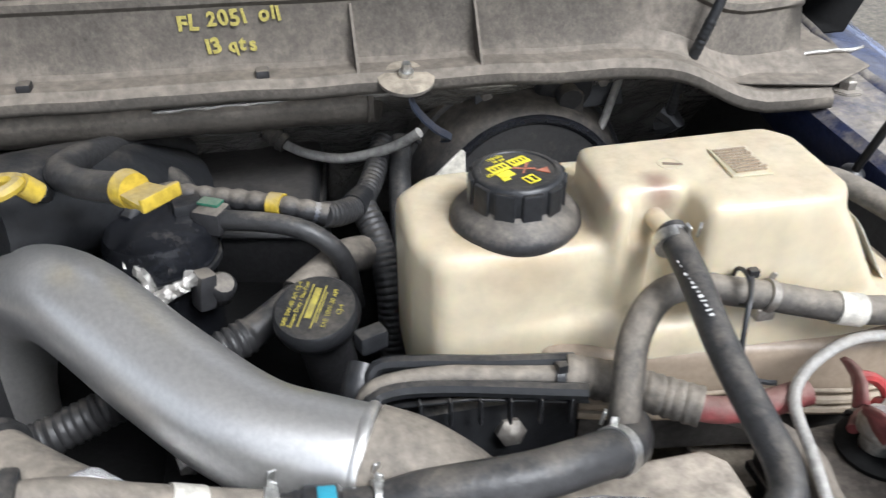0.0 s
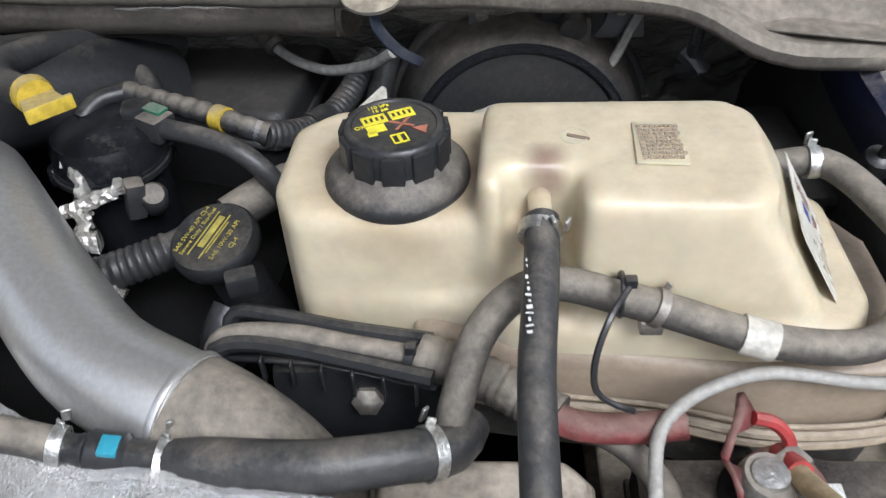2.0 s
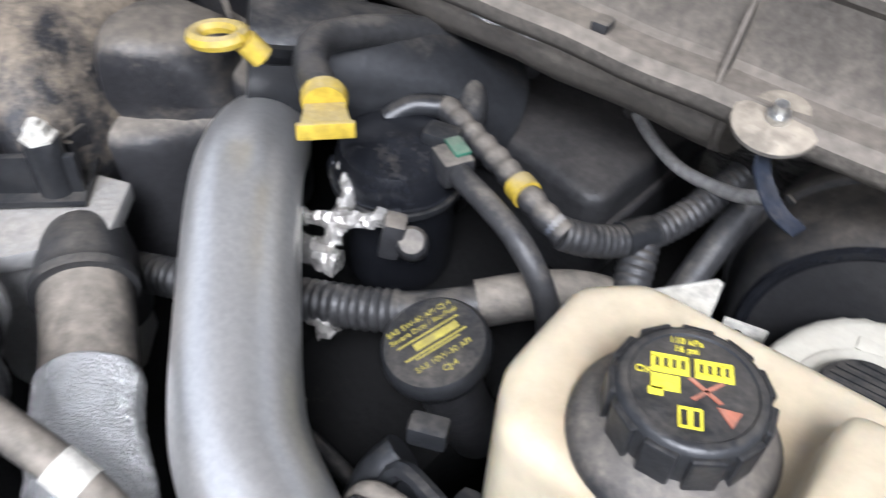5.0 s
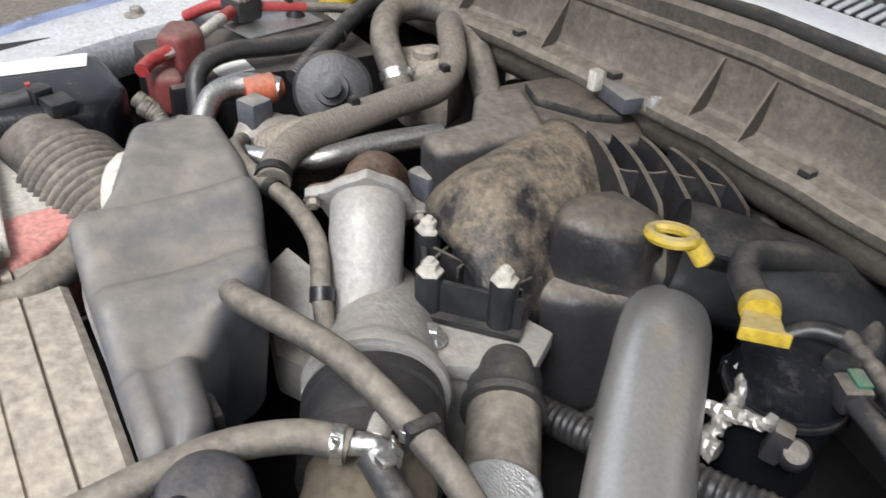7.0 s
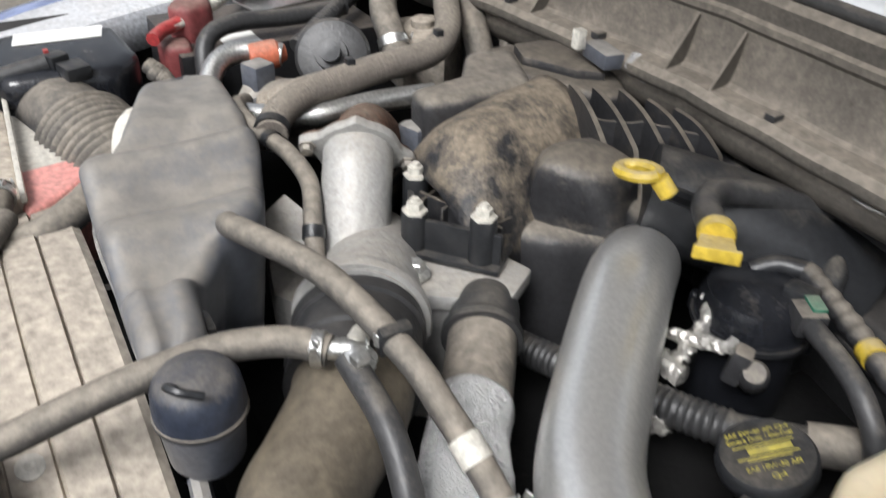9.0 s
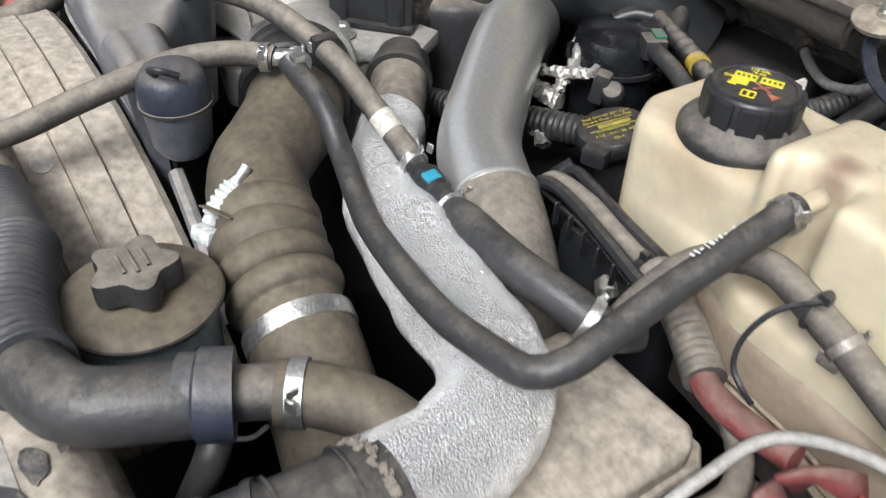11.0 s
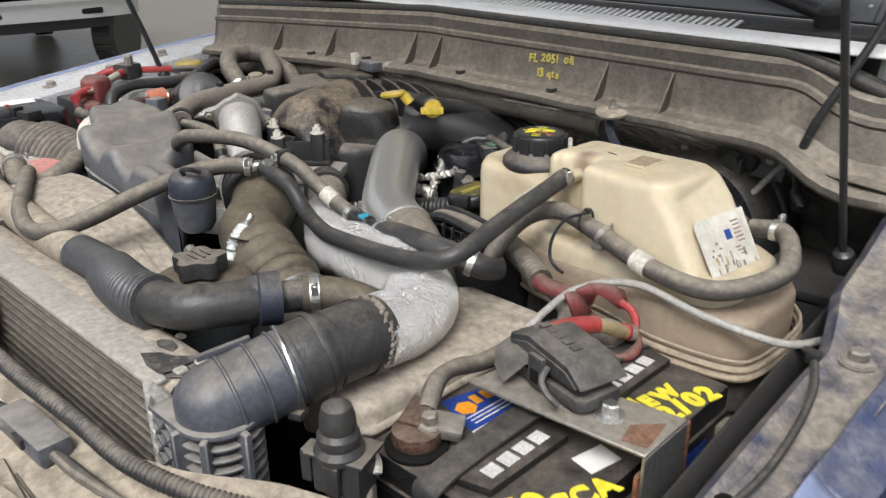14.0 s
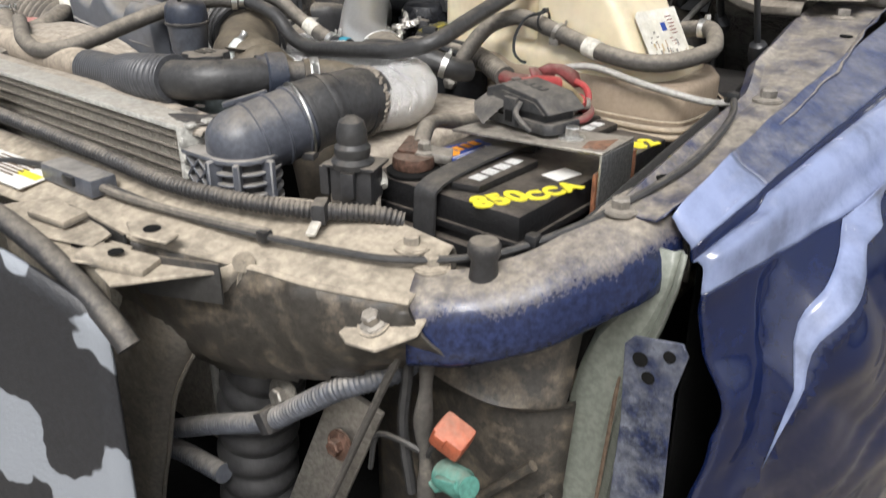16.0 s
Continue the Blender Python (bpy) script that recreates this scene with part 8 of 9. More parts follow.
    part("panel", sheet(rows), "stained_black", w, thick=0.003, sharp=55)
    for x, z, k in ((0.505, 0.93, 40), (0.525, 0.90, 44)):
        part("pressed_rib", tube([(x - 0.07, 0.030, z - 0.09), (x, 0.026, z), (x + 0.03, 0.030, z + 0.035)], 0.006, 8, 0.02), "stained_black", w)
    # near-black plate stands in for the dark bottom of the corner
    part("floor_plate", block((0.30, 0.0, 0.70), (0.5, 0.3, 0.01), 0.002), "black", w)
    gp = thing("fender_brace", "pale grey painted fender brace", "brace", (0.56, 0.1, 0.9))
    rows = []
    for lx, rx, z in ((0.606, 0.634, 1.205), (0.600, 0.630, 1.165), (0.580, 0.622, 1.130), (0.553, 0.611, 1.095), (0.541, 0.603, 1.055), (0.533, 0.597, 1.015), (0.527, 0.591, 0.95), (0.520, 0.584, 0.873), (0.51, 0.575, 0.76), (0.50, 0.565, 0.62)):
        dent = 0.006 * max(0.0, math.sin((z - 0.90) * 42)) if z < 1.10 else 0
        w_ = rx - lx
        rows.append([(lx + w_ * a, 0.09 + b + dent * c, z) for a, b, c in ((0.0, 0.040, 0), (0.0, 0.012, 0), (0.05, 0.003, 0), (0.14, 0.0, 0), (0.26, 0.0, 0.6), (0.42, 0.0, 1), (0.60, 0.0, 0.6), (0.70, 0.001, 0), (0.76, 0.006, 0), (0.82, 0.008, 0), (0.88, 0.004, 0), (1.0, 0.0, 0), (1.02, 0.004, 0))])
    part("channel", sheet(rows), "brace_paint", gp, thick=0.003, sharp=40, smooth=1)
    part("drip", tube([(0.586, 0.092, 1.06), (0.581, 0.092, 0.98), (0.574, 0.092, 0.88), (0.566, 0.092, 0.78)], 0.0022, 6, 0.02), "grime", gp)
    p = thing("fender_bracket", "blue painted steel bracket with punched holes", "bracket", (0.64, 0.04, 1.0))
    bp = prism([(0.612, 1.132), (0.620, 1.142), (0.662, 1.150), (0.668, 1.140), (0.660, 1.10), (0.664, 0.99), (0.66, 0.80), (0.61, 0.78), (0.614, 0.96), (0.616, 1.056)], -0.0015, 0.0015, 0.0006, 1)
    bp.transform(Matrix.Translation((0, 0.04, 0)) @ Matrix(((1, 0, 0, 0), (0, 0, 1, 0), (0, 1, 0, 0), (0, 0, 0, 1))))
    part("plate", bp, "mottled_blue", p)
    for x, z, r in ((0.628, 1.123, 0.0070), (0.653, 1.135, 0.0055), (0.637, 1.108, 0.006)):
        part("hole", lathe([(r, 0), (r, 0.001), (0.0005, 0.0012)], (x, 0.0380, z), (0, -1, 0), 12), "black", p)
    cd = hose("front_conduit", [(0.02, -0.11, 0.84), (0.094, -0.10, 0.872), (0.19, -0.10, 0.925), (0.29, -0.10, 0.978), (0.34, -0.095, 1.016), (0.389, -0.085, 1.054), (0.43, -0.06, 1.075), (0.45, -0.03, 1.09)], 0.0105, "plastic_grey", "dusty corrugated wiring conduit", ribs(0.0055, 0.14), 0.0016)
    part("clip", block((0.30, -0.102, 0.986), (0.016, 0.026, 0.026), 0.004, (0, -30, 0)), "plastic_dusty", cd)
    hose("front_conduit", [(-0.02, -0.10, 0.80), (0.10, -0.10, 0.845), (0.2, -0.10, 0.86)], 0.011, "plastic_grey", "dusty corrugated wiring conduit", ribs(0.0055, 0.12), 0.0016)
    hose("front_wire", [(0.470, -0.08, 1.135), (0.464, -0.08, 1.124), (0.41, -0.08, 1.01), (0.359, -0.08, 0.90), (0.30, -0.08, 0.78)], 0.0042, "rubber_tan", "thin tan metal rod in the corner", None, 0.02, 8)
    k = hose("front_wire_bundle", [(0.470, -0.06, 1.14), (0.476, -0.06, 1.12), (0.474, -0.06, 1.08), (0.470, -0.06, 1.03), (0.474, -0.06, 0.98), (0.47, -0.06, 0.92)], 0.0075, "rubber_tan", "bundle of taped tan wires", lambda s: 1 + 0.22 * math.sin(s * 80))
    part("wire", tube([(0.455, -0.06, 1.12), (0.452, -0.06, 1.08), (0.446, -0.06, 1.02), (0.455, -0.06, 0.95)], 0.0055, 8), "rubber", k)
    part("wire", tube([(0.40, -0.06, 0.95), (0.415, -0.065, 1.0), (0.445, -0.07, 1.015), (0.47, -0.065, 1.01)], 0.003, 6), "rubber", k)
    part("wire", tube([(0.474, -0.06, 0.98), (0.49, -0.065, 0.975), (0.50, -0.065, 0.985)], 0.003, 6), "teal", k)
    part("wire", tube([(0.474, -0.06, 1.0), (0.485, -0.065, 1.02), (0.497, -0.07, 1.035)], 0.003, 6), "rubber", k)
    o = thing("orange_plug", "orange plastic wiring plug on loose wires", "plug", (0.51, -0.07, 1.04))
    part("shell", block((0.512, -0.070, 1.050), (0.032, 0.026, 0.030), 0.005, (20, 25, 10)), "orange", o)
    part("lock", block((0.509, -0.084, 1.054), (0.012, 0.006, 0.016), 0.002, (20, 25, 10)), "orange", o)
    g = thing("teal_plug", "teal plastic wiring plug on loose wires", "plug", (0.51, -0.07, 1.0))
    part("shell", lathe([(0.012, -0.02), (0.014, -0.018), (0.014, 0.012), (0.011, 0.016), (0.011, 0.022)], (0.516, -0.070, 1.004), (1, -0.3, 0.3), 16), "teal", g)
    part("rib", block((0.516, -0.083, 1.009), (0.024, 0.006, 0.010), 0.002, (0, -15, 0)), "teal", g)
    c = thing("shock_boot", "black ribbed rubber bellows in the corner", "bellows", (0.17, -0.05, 0.95))
    part("bellows", tube([(0.26, -0.045, 1.12), (0.235, -0.045, 1.02), (0.20, -0.045, 0.90), (0.18, -0.045, 0.70)], 0.043, 24, 0.004, ribs(0.035, 0.14)), "rubber", c)
    part("top_ring", lathe([(0.040, -0.006), (0.049, -0.006), (0.049, 0.006), (0.040, 0.006)], (0.26, -0.045, 1.115), (0.2, 0, 1), 24), "plastic_dusty", c)
    d = thing("towing_bolt", "rusty steel bracket with a large bolt", "bracket", (0.28, -0.06, 0.95))
    part("plate", block((0.345, -0.060, 0.93), (0.06, 0.008, 0.20), 0.003, (0, 22, 12)), "steel", d)
    bolt(d, (0.300, -0.082, 1.005), 0.010, 0.020, (0, -1, 0.2))
    bolt(d, (0.365, -0.068, 0.965), 0.009, 0.016, (0, -1, 0.2), "rust_metal")


def peel_material():
    m = surface("peeling_black_plastic", (0.022, 0.023, 0.027), 0.45, dust=0.15, big=5)
    n, l = m.node_tree.nodes, m.node_tree.links
    bsdf = n["Principled BSDF"]
    old = bsdf.inputs["Base Color"].links[0].from_socket
    co, ns, mr, mx = n.new("ShaderNodeTexCoord"), n.new("ShaderNodeTexNoise"), n.new("ShaderNodeMapRange"), n.new("ShaderNodeMix")
    ns.inputs["Scale"].default_value, ns.inputs["Detail"].default_value, ns.inputs["Roughness"].default_value = 9.0, 3.0, 0.45
    l.new(co.outputs["Object"], ns.inputs["Vector"])
    l.new(ns.outputs["Fac"], mr.inputs[0])
    mr.inputs[1].default_value, mr.inputs[2].default_value = 0.52, 0.53
    mx.data_type = "RGBA"
    l.new(mr.outputs[0], mx.inputs["Factor"])
    l.new(old, mx.inputs[6])
    mx.inputs[7].default_value = (0.24, 0.26, 0.29, 1)
    l.new(mx.outputs[2], bsdf.inputs["Base Color"])
    return m


MAT["peel"] = peel_material()
front_corner()


# ---------------------------------------------------------------- passenger side
def passenger_side():
    t = thing("passenger_fender_rail", "pale dusty passenger fender edge with bolts", "fender rail", (-1.14, 0.3, 1.2), kind="structure")
    spine = path([(-1.13, 0.95, 1.335), (-1.12, 0.673, 1.312), (-1.13, 0.365, 1.272), (-1.10, 0.16, 1.245), (-1.04, -0.02, 1.21), (-0.95, -0.15, 1.19)], 0.02)
    part("rail", sheet([[(p.x + 0.07, p.y, p.z - 0.06), (p.x + 0.06, p.y, p.z - 0.004), (p.x + 0.04, p.y, p.z), (p.x - 0.03, p.y, p.z), (p.x - 0.05, p.y, p.z + 0.006)] for p in spine]), "white_dusty", t, thick=0.003, sharp=40)
    # pale blue of the outer skin stands in for reflected sky
    part("outer_skin", sheet([[(p.x - 0.05, p.y, p.z + 0.006), (p.x - 0.11, p.y, p.z + 0.0), (p.x - 0.22, p.y, p.z - 0.05), (p.x - 0.26, p.y, p.z - 0.2), (p.x - 0.26, p.y, 0.6)] for p in spine]), "sky_sheen_blue", t, thick=0.003)
    for p in ((-1.118, 0.655, 1.311), (-1.125, 0.385, 1.275), (-1.115, 0.52, 1.293)):
        bolt(t, p, 0.010, 0.018)
    h = thing("expansion_tank", "tan dusty radiator tank with a cap and pink coolant", "tank", (-0.7, 0.09, 1.1))
    part("shell", prism([(-0.90, 0.02), (-0.62, -0.005), (-0.555, 0.095), (-0.575, 0.125), (-0.80, 0.132), (-0.88, 0.11)], 1.10, 1.258, 0.014, 3), "shroud", h)
    part("clear_side", prism([(-0.81, 0.124), (-0.61, 0.112), (-0.555, 0.120), (-0.612, 0.188), (-0.66, 0.178), (-0.80, 0.140)], 1.15, 1.250, 0.008, 3), "white", h, "milky plastic side of the tank")
    part("coolant", prism([(-0.648, 0.114), (-0.600, 0.111), (-0.550, 0.118), (-0.610, 0.192), (-0.655, 0.182)], 1.15, 1.2515, 0.008, 3), "pink", h, "pink coolant level showing through")
    part("flange", block((-0.69, 0.126, 1.262), (0.25, 0.006, 0.010), 0.002, (0, 0, -3)), "white", h)
    cap = part("cap", lathe([(0.030, 0), (0.033, 0.003), (0.033, 0.012), (0.028, 0.017), (0.001, 0.018)], (-0.775, 0.068, 1.258), (0, 0, 1), 24), "shroud", h, "dusty tan cap")
    part("grip", block((-0.775, 0.068, 1.277), (0.052, 0.012, 0.008), 0.003, (0, 0, 30)), "shroud", cap)
    e = hose("tank_hose", [(-0.575, 0.10, 1.275), (-0.560, 0.095, 1.268), (-0.53, 0.085, 1.255), (-0.505, 0.095, 1.25), (-0.500, 0.125, 1.256), (-0.515, 0.16, 1.265), (-0.545, 0.19, 1.265), (-0.57, 0.22, 1.24)], 0.0165, "rubber_tan", "dusty curved coolant hose on the tank")
    clamp(e, (-0.566, 0.097, 1.271), (0.9, -0.2, -0.3), 0.017, 0.008)
    hose("front_tank_hose", [(-0.56, 0.055, 1.275), (-0.52, 0.045, 1.262), (-0.46, 0.03, 1.245), (-0.38, 0.012, 1.235)], 0.019, "rubber_tan", "tan dusty coolant hose")
    a = thing("air_cleaner", "black air cleaner box with a white label", "air cleaner", (-0.87, 0.2, 1.15))
    part("shell", prism([(-0.975, 0.145), (-0.86, 0.115), (-0.80, 0.135), (-0.785, 0.265), (-0.83, 0.30), (-0.955, 0.295)], 1.10, 1.292, 0.020, 3), "gloss_black", a)
    part("label", prism([(-0.958, 0.168), (-0.915, 0.160), (-0.905, 0.268), (-0.948, 0.278)], 1.2925, 1.2932), "paper", a, "white paper label")
    mt = thing("air_flow_meter", "black air flow meter housing with a ribbed bellows", "air duct", (-0.73, 0.2, 1.2))
    part("housing", tube([(-0.83, 0.185, 1.235), (-0.78, 0.195, 1.235), (-0.735, 0.205, 1.232)], 0.052, 28, 0.006), "plastic_dusty", mt)
    part("bellows", tube([(-0.74, 0.204, 1.232), (-0.69, 0.216, 1.226), (-0.64, 0.228, 1.218), (-0.60, 0.238, 1.21)], 0.056, 32, 0.002, ribs(0.0125, 0.12)), "rubber_tan", mt)
    part("sensor", block((-0.80, 0.215, 1.292), (0.034, 0.03, 0.018), 0.003, (0, 0, 15)), "plastic", mt)
    part("sensor_plug", block((-0.83, 0.200, 1.297), (0.024, 0.024, 0.018), 0.003, (0, 0, 25)), "plastic", mt)
    part("red_lock", block((-0.838, 0.192, 1.307), (0.008, 0.006, 0.005), 0.001), "red_clean", mt)
    el = hose("pale_elbow", [(-0.575, 0.262, 1.305), (-0.602, 0.250, 1.305), (-0.612, 0.236, 1.292), (-0.598, 0.226, 1.272), (-0.575, 0.222, 1.25)], 0.0145, "white", "pale hose elbow with a clamp")
    # far battery
    b = thing("second_battery", "dusty second battery with cables on the passenger side", "battery", (-0.93, 0.5, 1.1))
    part("case", block((-0.925, 0.50, 1.185), (0.19, 0.30, 0.18), 0.006), "battery", b)
    part("vent_cap", block((-0.925, 0.56, 1.280), (0.035, 0.11, 0.012), 0.003), "battery", b)
    part("label", block((-0.865, 0.44, 1.276), (0.04, 0.05, 0.001), 0), "paper", b, "white and blue label")
    r = thing("second_terminal", "red rubber terminal boot on the second battery", "battery terminal", (-0.9, 0.4, 1.28))
    part("boot", prism([(-0.945, 0.385), (-0.90, 0.355), (-0.87, 0.375), (-0.885, 0.415), (-0.925, 0.42)], 1.262, 1.325, 0.012, 3), "red", r)
    part("skirt", prism([(-0.90, 0.335), (-0.85, 0.335), (-0.84, 0.37), (-0.88, 0.375)], 1.23, 1.285, 0.010, 3), "red", r)
    cbl = hose("jumper_cable", [(-0.87, 0.34, 1.300), (-0.90, 0.40, 1.306), (-0.96, 0.46, 1.308), (-1.0, 0.50, 1.308)], 0.008, "white", "pale and red battery cable")
    part("red_end", tube([(-0.85, 0.322, 1.297), (-0.87, 0.34, 1.300), (-0.885, 0.37, 1.303)], 0.0095, 10), "red_clean", cbl)
    part("red_sleeve", tube([(-0.965, 0.465, 1.308), (-1.0, 0.50, 1.308)], 0.0095, 10), "red_clean", cbl)
    part("red_lead", tube([(-1.06, 0.44, 1.285), (-1.03, 0.475, 1.306), (-1.0, 0.51, 1.312)], 0.0085, 10), "red_clean", cbl)
    part("tan_lead", tube([(-0.98, 0.60, 1.302), (-0.96, 0.66, 1.298), (-0.93, 0.70, 1.29)], 0.0075, 10), "rubber_tan", cbl)
    part("red_lead", tube([(-1.0, 0.52, 1.308), (-0.99, 0.56, 1.305), (-0.98, 0.60, 1.302)], 0.0075, 10), "red_clean", cbl)
    j = thing("cable_junction", "grey metal cable junction block", "junction", (-1.0, 0.5, 1.3))
    part("block", block((-1.0, 0.507, 1.308), (0.046, 0.046, 0.036), 0.010, (0, 0, 20)), "plastic_dusty", j)
    part("stud", lathe([(0.010, 0), (0.010, 0.02), (0.005, 0.024)], (-0.985, 0.505, 1.322), (0, 0, 1), 8), "steel", j)
    bp = thing("bracket_plate", "bright steel bracket plate", "bracket", (-0.97, 0.54, 1.3))
    part("plate", block((-0.97, 0.545, 1.288), (0.07, 0.13, 0.003), 0.001, (0, 0, 12)), "chrome", bp)
    hose("black_cable", [(-0.80, 0.37, 1.24), (-0.83, 0.385, 1.29), (-0.845, 0.43, 1.305), (-0.85, 0.52, 1.30), (-0.86, 0.60, 1.30)], 0.0125, "rubber", "thick black cable over the second battery")
    hose("corrugated_conduit", [(-0.80, 0.50, 1.275), (-0.85, 0.58, 1.30), (-0.93, 0.68, 1.31), (-0.95, 0.74, 1.29)], 0.012, "rubber", "ribbed black conduit by the second battery", ribs(0.006, 0.12), 0.002)
    # turbo side: silver pipes, actuator, loops
    hose("coolant_pipe", [(-0.70, 0.34, 1.27), (-0.735, 0.372, 1.298), (-0.74, 0.41, 1.305), (-0.72, 0.45, 1.30)], 0.014, "chrome", "bright metal coolant pipe")
    op = thing("sensor_plug_cap", "orange plastic plug on a sensor", "plug", (-0.72, 0.43, 1.3))
    part("shell", lathe([(0.016, -0.02), (0.018, -0.016), (0.018, 0.014), (0.014, 0.018), (0.010, 0.026)], (-0.728, 0.430, 1.300), (0.1, 1, 0.05), 18), "orange", op)
    ac = thing("vacuum_actuator", "round black vacuum actuator with a hub", "actuator", (-0.68, 0.5, 1.3))
    ax = Vector((0.75, -0.42, 0.5)).normalized()
    part("drum", lathe([(0.030, -0.035), (0.043, -0.024), (0.048, -0.014), (0.0485, -0.006), (0.045, -0.003), (0.044, 0.0), (0.034, 0.003), (0.021, 0.004), (0.020, 0.015), (0.001, 0.016)], (-0.69, 0.505, 1.300), ax, 32), "rubber", ac)
    part("hub", lathe([(0.013, 0.02), (0.013, 0.034), (0.001, 0.035)], (-0.69, 0.505, 1.300), ax, 20), "plastic", ac)
    ms = thing("woven_flex_pipe", "woven metal flexible pipe section", "pipe", (-0.6, 0.42, 1.29))
    part("flex", tube([(-0.625, 0.395, 1.272), (-0.60, 0.418, 1.290), (-0.575, 0.445, 1.305)], 0.024, 20, 0.002, ribs(0.006, 0.07)), "woven", ms)
    part("end", tube([(-0.65, 0.372, 1.255), (-0.622, 0.398, 1.274)], 0.021, 16), "chrome", ms)
    hose("silver_pipe", [(-0.62, 0.345, 1.285), (-0.575, 0.378, 1.292), (-0.545, 0.42, 1.296), (-0.54, 0.49, 1.300), (-0.53, 0.56, 1.300)], 0.0125, "chrome", "bright bent metal pipe")
    rh = hose("ribbed_hose", [(-0.505, 0.355, 1.305), (-0.53, 0.372, 1.312), (-0.555, 0.41, 1.318), (-0.57, 0.47, 1.320), (-0.585, 0.53, 1.320), (-0.605, 0.60, 1.318), (-0.635, 0.64, 1.330), (-0.68, 0.665, 1.345), (-0.725, 0.69, 1.345)], 0.0165, "braid", "woven ribbed heater hose", ribs(0.0035, 0.05), 0.0014, 18)
    clamp(rh, (-0.512, 0.358, 1.307), (-0.8, 0.5, 0.2), 0.0175, 0.010, "plastic", ear=False)
    part("guide_clip", block((-0.572, 0.475, 1.335), (0.012, 0.010, 0.016), 0.002), "plastic", rh)
    part("guide_clip", block((-0.610, 0.612, 1.335), (0.012, 0.010, 0.016), 0.002), "plastic", rh)
    lp = hose("heater_hose_loop", [(-0.655, 0.585, 1.275), (-0.69, 0.590, 1.310), (-0.735, 0.600, 1.335), (-0.79, 0.640, 1.345), (-0.80, 0.690, 1.345), (-0.765, 0.720, 1.340), (-0.71, 0.715, 1.330), (-0.66, 0.70, 1.31), (-0.62, 0.69, 1.27)], 0.0185, "rubber_tan", "dusty looped heater hose")
    clamp(lp, (-0.685, 0.589, 1.305), (-0.6, 0.1, 0.7), 0.019, 0.012)
    hose("heater_hose_loop", [(-0.735, 0.735, 1.345), (-0.70, 0.760, 1.345), (-0.665, 0.755, 1.33), (-0.63, 0.735, 1.29)], 0.0135, "rubber_tan", "dusty looped heater hose")
    gb = thing("gearbox_cover", "tan dusty cast cover between the hoses", "casting", (-0.74, 0.66, 1.25))
    part("cover", prism([(-0.78, 0.62), (-0.70, 0.61), (-0.67, 0.66), (-0.70, 0.71), (-0.77, 0.70)], 1.22, 1.305, 0.012, 2), "shroud", gb)
    part("knob", lathe([(0.016, 0), (0.016, 0.012), (0.010, 0.016), (0.001, 0.016)], (-0.725, 0.655, 1.302), (0, 0, 1), 12), "shroud", gb)
    cy = solo("accumulator", tube([(-0.66, 0.775, 1.29), (-0.58, 0.80, 1.285), (-0.48, 0.80, 1.28)], 0.035, 24, 0.01), "rubber_tan", "dusty dark cylinder below the cowl", "cylinder")
    ww = thing("washer_filler", "yellow washer fluid cap on a pale neck", "washer filler", (-1.03, 0.67, 1.2))
    part("neck", lathe([(0.020, -0.10), (0.022, -0.02), (0.027, 0.0)], (-1.035, 0.678, 1.285), (0, 0, 1), 20), "white", ww)
    part("cap", lathe([(0.028, 0), (0.032, 0.003), (0.032, 0.012), (0.027, 0.018), (0.001, 0.022)], (-1.035, 0.678, 1.285), (0, 0, 1), 24), "yellow", ww, "yellow cap")
    hs = hose("hood_strut", [(-0.985, 0.585, 1.28), (-0.995, 0.557, 1.38), (-1.02, 0.49, 1.60), (-1.06, 0.39, 1.95)], 0.006, "plastic", "thin black hood support strut", None, 0.03, 10)
    part("socket", lathe([(0.013, -0.012), (0.015, 0.0), (0.012, 0.012)], (-0.985, 0.585, 1.285), (-0.3, -0.2, 0.9), 12), "plastic", hs)
    # belts beside the air cleaner
    for i, x in enumerate((-0.775, -0.80)):
        hose("conduit_strap", [(x, 0.30, 1.285), (x + 0.02, 0.315, 1.27), (x + 0.075, 0.305, 1.25), (x + 0.12, 0.30, 1.23)], 0.010, "rubber_tan", "ribbed dusty conduit beside the air cleaner", ribs(0.005, 0.12), 0.002)
    hose("tank_wire", [(-0.86, 0.03, 1.285), (-0.84, 0.08, 1.285), (-0.83, 0.12, 1.285), (-0.83, 0.19, 1.295)], 0.011, "rubber", "black taped wiring by the air cleaner")
    k = thing("coloured_plug", "small black plug with red and green bands", "plug", (-0.9, 0.12, 1.28))
    part("shell", lathe([(0.018, -0.02), (0.018, 0.02), (0.012, 0.024)], (-0.90, 0.105, 1.275), (0, 1, 0), 14), "plastic", k)
    part("green_band", lathe([(0.019, 0.0), (0.019, 0.006), (0.018, 0.006)], (-0.90, 0.105, 1.275), (0, 1, 0), 14), "green", k)
    part("red_band", lathe([(0.019, 0.010), (0.019, 0.016), (0.018, 0.016)], (-0.90, 0.105, 1.275), (0, 1, 0), 14), "red_clean", k)
    al = thing("alternator", "cast metal alternator body with fins", "alternator", (-0.66, 0.44, 1.22))
    part("body", tube([(-0.70, 0.40, 1.24), (-0.62, 0.47, 1.245)], 0.045, 24, 0.006, ribs(0.02, 0.05)), "steel", al)
    part("clip", block((-0.685, 0.405, 1.29), (0.03, 0.03, 0.04), 0.004, (0, 0, 20)), "plastic_grey", al)
    pl = thing("manifold_plug", "silver and grey sensor plug on the manifold", "sensor", (-0.43, 0.69, 1.36))
    part("body", block((-0.415, 0.705, 1.362), (0.05, 0.025, 0.018), 0.004, (0, 0, -10)), "plastic_grey", pl)
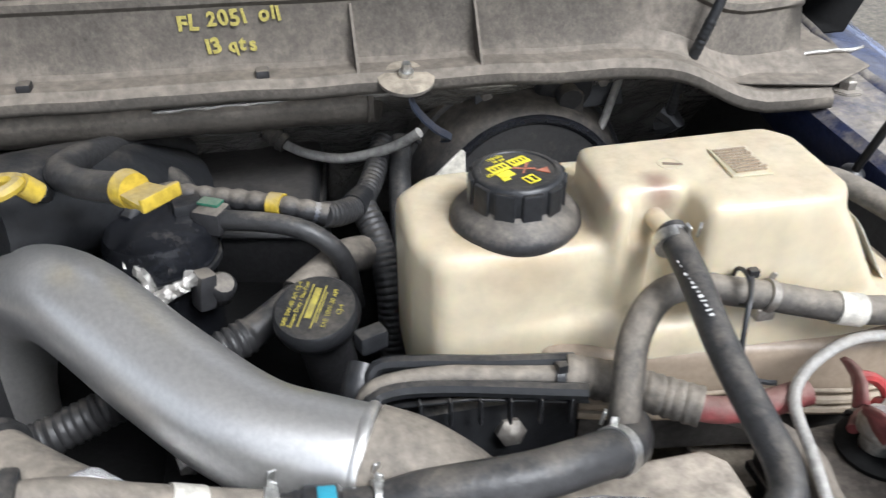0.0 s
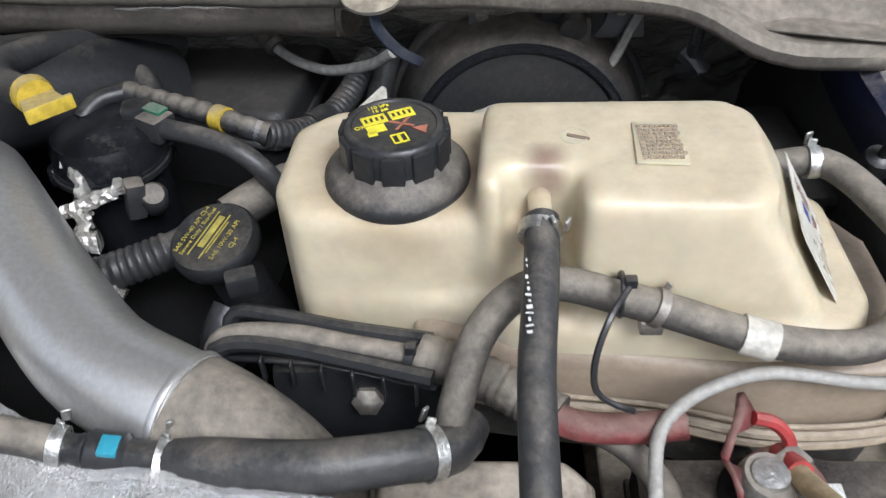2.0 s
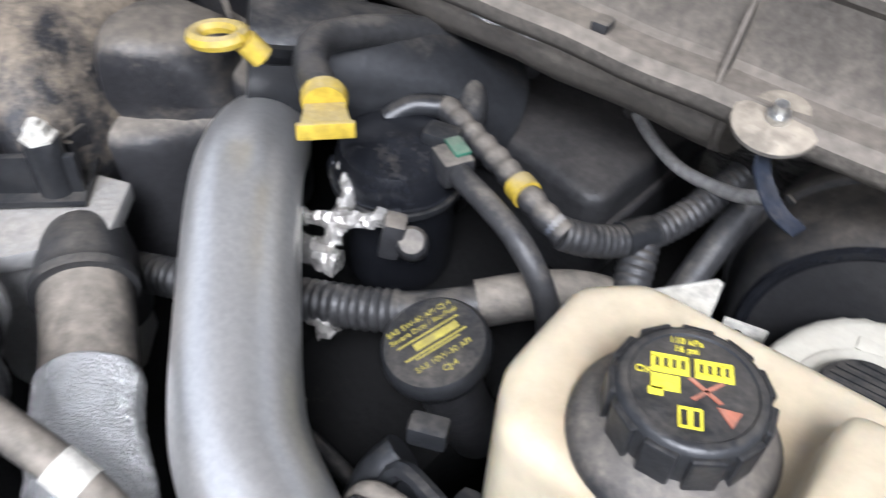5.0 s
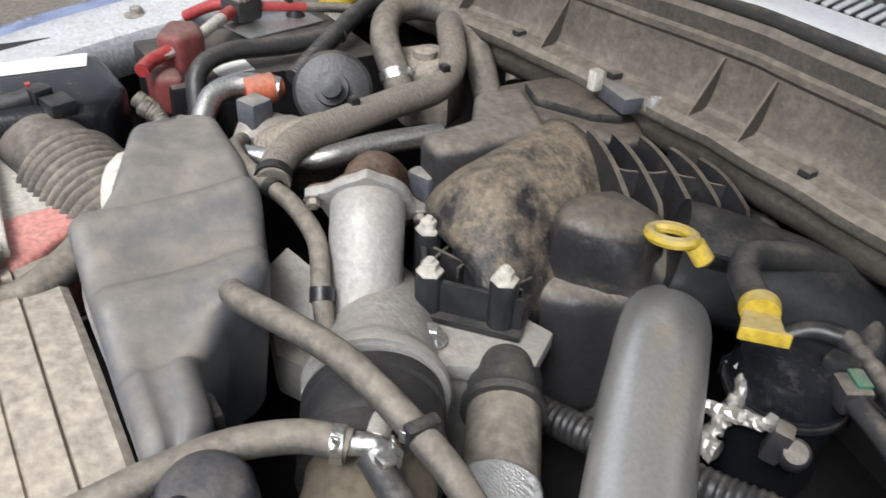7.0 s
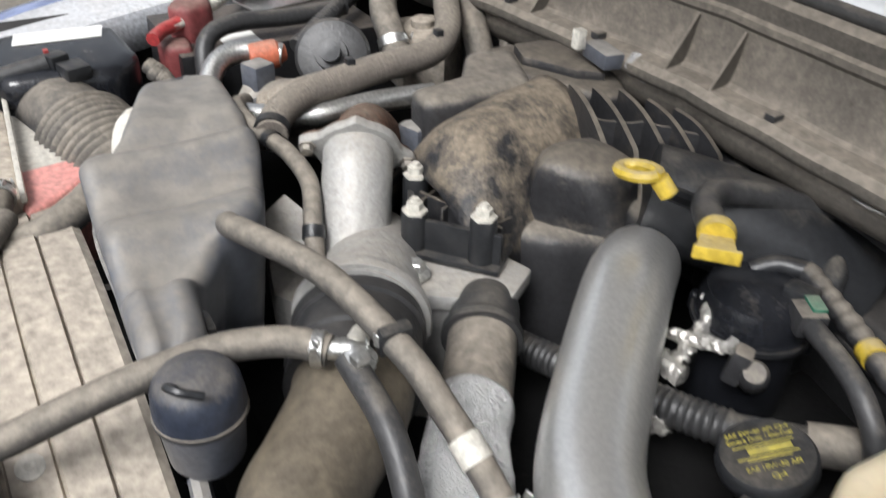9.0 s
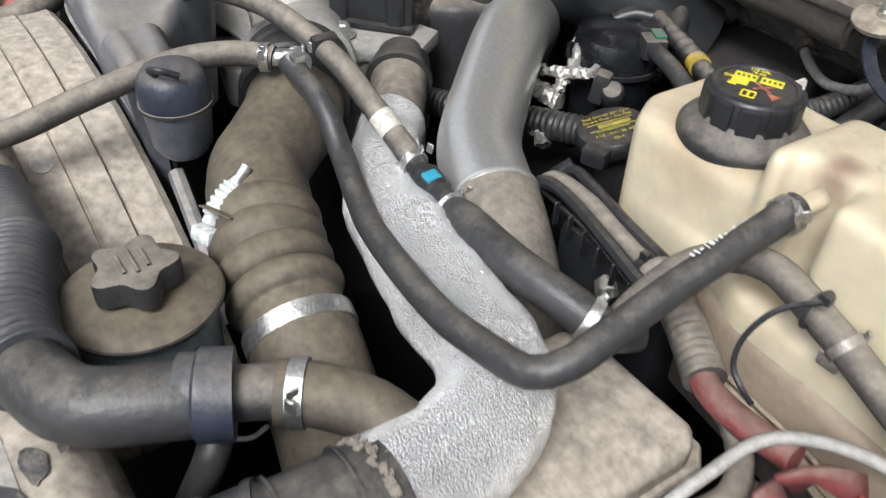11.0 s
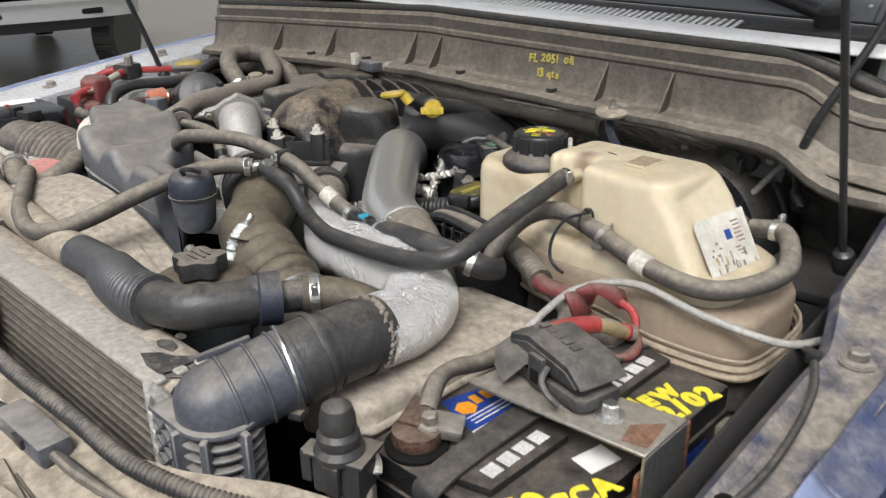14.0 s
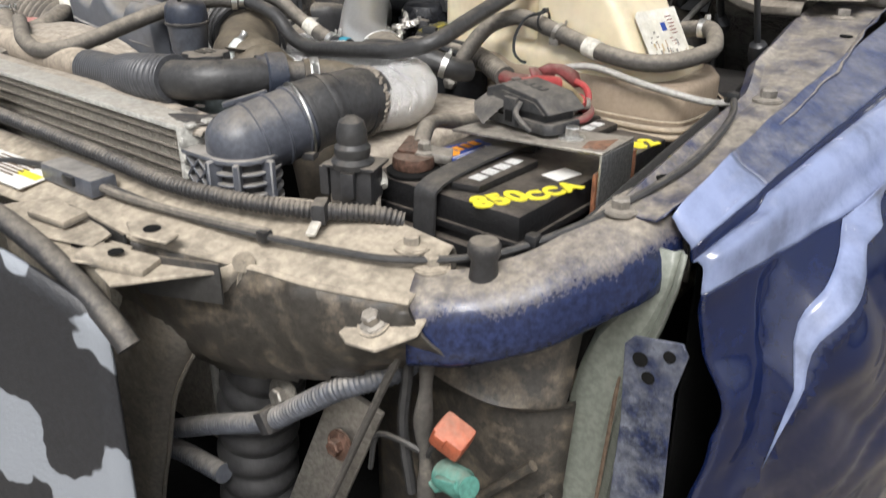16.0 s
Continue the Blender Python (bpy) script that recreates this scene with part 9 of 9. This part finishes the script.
    part("tip", block((-0.440, 0.690, 1.374), (0.012, 0.012, 0.022), 0.002), "white", pl)
    part("foil", tube([(-0.39, 0.72, 1.36), (-0.36, 0.735, 1.352), (-0.335, 0.745, 1.345)], 0.011, 10, 0.004, ribs(0.006, 0.25)), "foil", pl)


passenger_side()


# ---------------------------------------------------------------- other truck in the yard
def parked_truck():
    t = thing("parked_truck", "silver pickup truck with a bright bumper parked in the yard", "truck", (-8.6, 2.8, 0.0))
    m = Matrix.Translation((-7.47, 2.81, 0)) @ pose(0, 0, 0, 0, 0, -8)

    def piece(name, bm, material, parent=t, label=""):
        bm.transform(m)
        return part(name, bm, material, parent, label)

    for x, y, turn in ((-0.85, 0.92, -42), (-0.85, -0.92, -42), (-4.3, 0.95, 0), (-4.3, -0.95, 0)):
        at = Matrix.Translation((x, y, 0.38)) @ pose(0, 0, 0, 0, 0, turn) @ pose(0, 0, 0, 90, 0, 0)
        q = lathe([(0.20, -0.12), (0.34, -0.125), (0.375, -0.09), (0.38, 0.0), (0.375, 0.09), (0.34, 0.125), (0.20, 0.12)], seg=40)
        q.transform(at)
        w = piece("wheel", q, "rubber", t, "black tyre on a steel rim")
        q = lathe([(0.20, -0.08), (0.21, -0.06), (0.18, -0.02), (0.06, 0.0), (0.001, -0.03)], seg=24)
        q.transform(at @ pose(0, 0, 0, 180 if y > 0 else 0, 0, 0))
        piece("rim", q, "alu", w)
        for i in range(28):
            q = block((0, 0, 0), (0.02, 0.05, 0.20), 0.003, segments=1)
            q.transform(at @ pose(0, 0, 0, 0, 0, 360 * i / 28) @ Matrix.Translation((0.375, 0, 0)))
            piece("tread_block", q, "rubber", w)
    bend = [(-0.55, -0.98), (-0.25, -0.97), (-0.08, -0.85), (0.0, -0.5), (0.02, 0.0), (0.0, 0.5), (-0.08, 0.85), (-0.25, 0.97), (-0.55, 0.98)]
    piece("bumper", band([(x, y, 0.76) for x, y in bend], (0, 0, 1), 0.19, 0.05, 0.03), "bumper_silver", t, "bright silver front bumper")
    piece("bumper_step", band([(x + 0.03, y, 0.845) for x, y in bend], (0, 0, 1), 0.035, 0.05, 0.03), "bumper_silver")
    piece("lower_valance", band([(x - 0.08, y * 0.80, 0.62) for x, y in bend[2:7]], (0, 0, 1), 0.12, 0.04, 0.03), "plastic")
    piece("body", block((-2.7, 0.0, 1.12), (5.0, 1.88, 0.46), 0.12, segments=3), "silver_paint")
    piece("cab", block((-2.6, 0, 1.60), (1.9, 1.65, 0.62), 0.22, segments=3), "silver_paint")
    piece("underside", block((-2.5, 0, 0.66), (4.4, 1.3, 0.25), 0.03), "black")
    piece("grille", block((-0.16, 0, 1.02), (0.04, 1.1, 0.28), 0.02), "plastic")
    for i in range(4):
        piece("grille_bar", block((-0.13, 0, 0.92 + 0.065 * i), (0.03, 1.12, 0.022), 0.008), "bumper_silver")
    for y in (-0.74, 0.74):
        piece("headlamp", block((-0.18, y, 1.03), (0.08, 0.30, 0.24), 0.04), "lamp_glass")
    for y in (-0.45, 0.45):
        piece("fog_lamp_recess", block((0.015, y, 0.73), (0.05, 0.22, 0.06), 0.02), "black")
    return t


MAT["silver_paint"] = surface("silver_grey_paint", (0.36, 0.375, 0.39), 0.3, 0.4, dust=0.25, bump=0.03, vary=0.1)
MAT["bumper_silver"] = surface("bright_bumper_metal", (0.62, 0.64, 0.66), 0.25, 0.7, dust=0.2, bump=0.03, vary=0.1)
parked_truck()
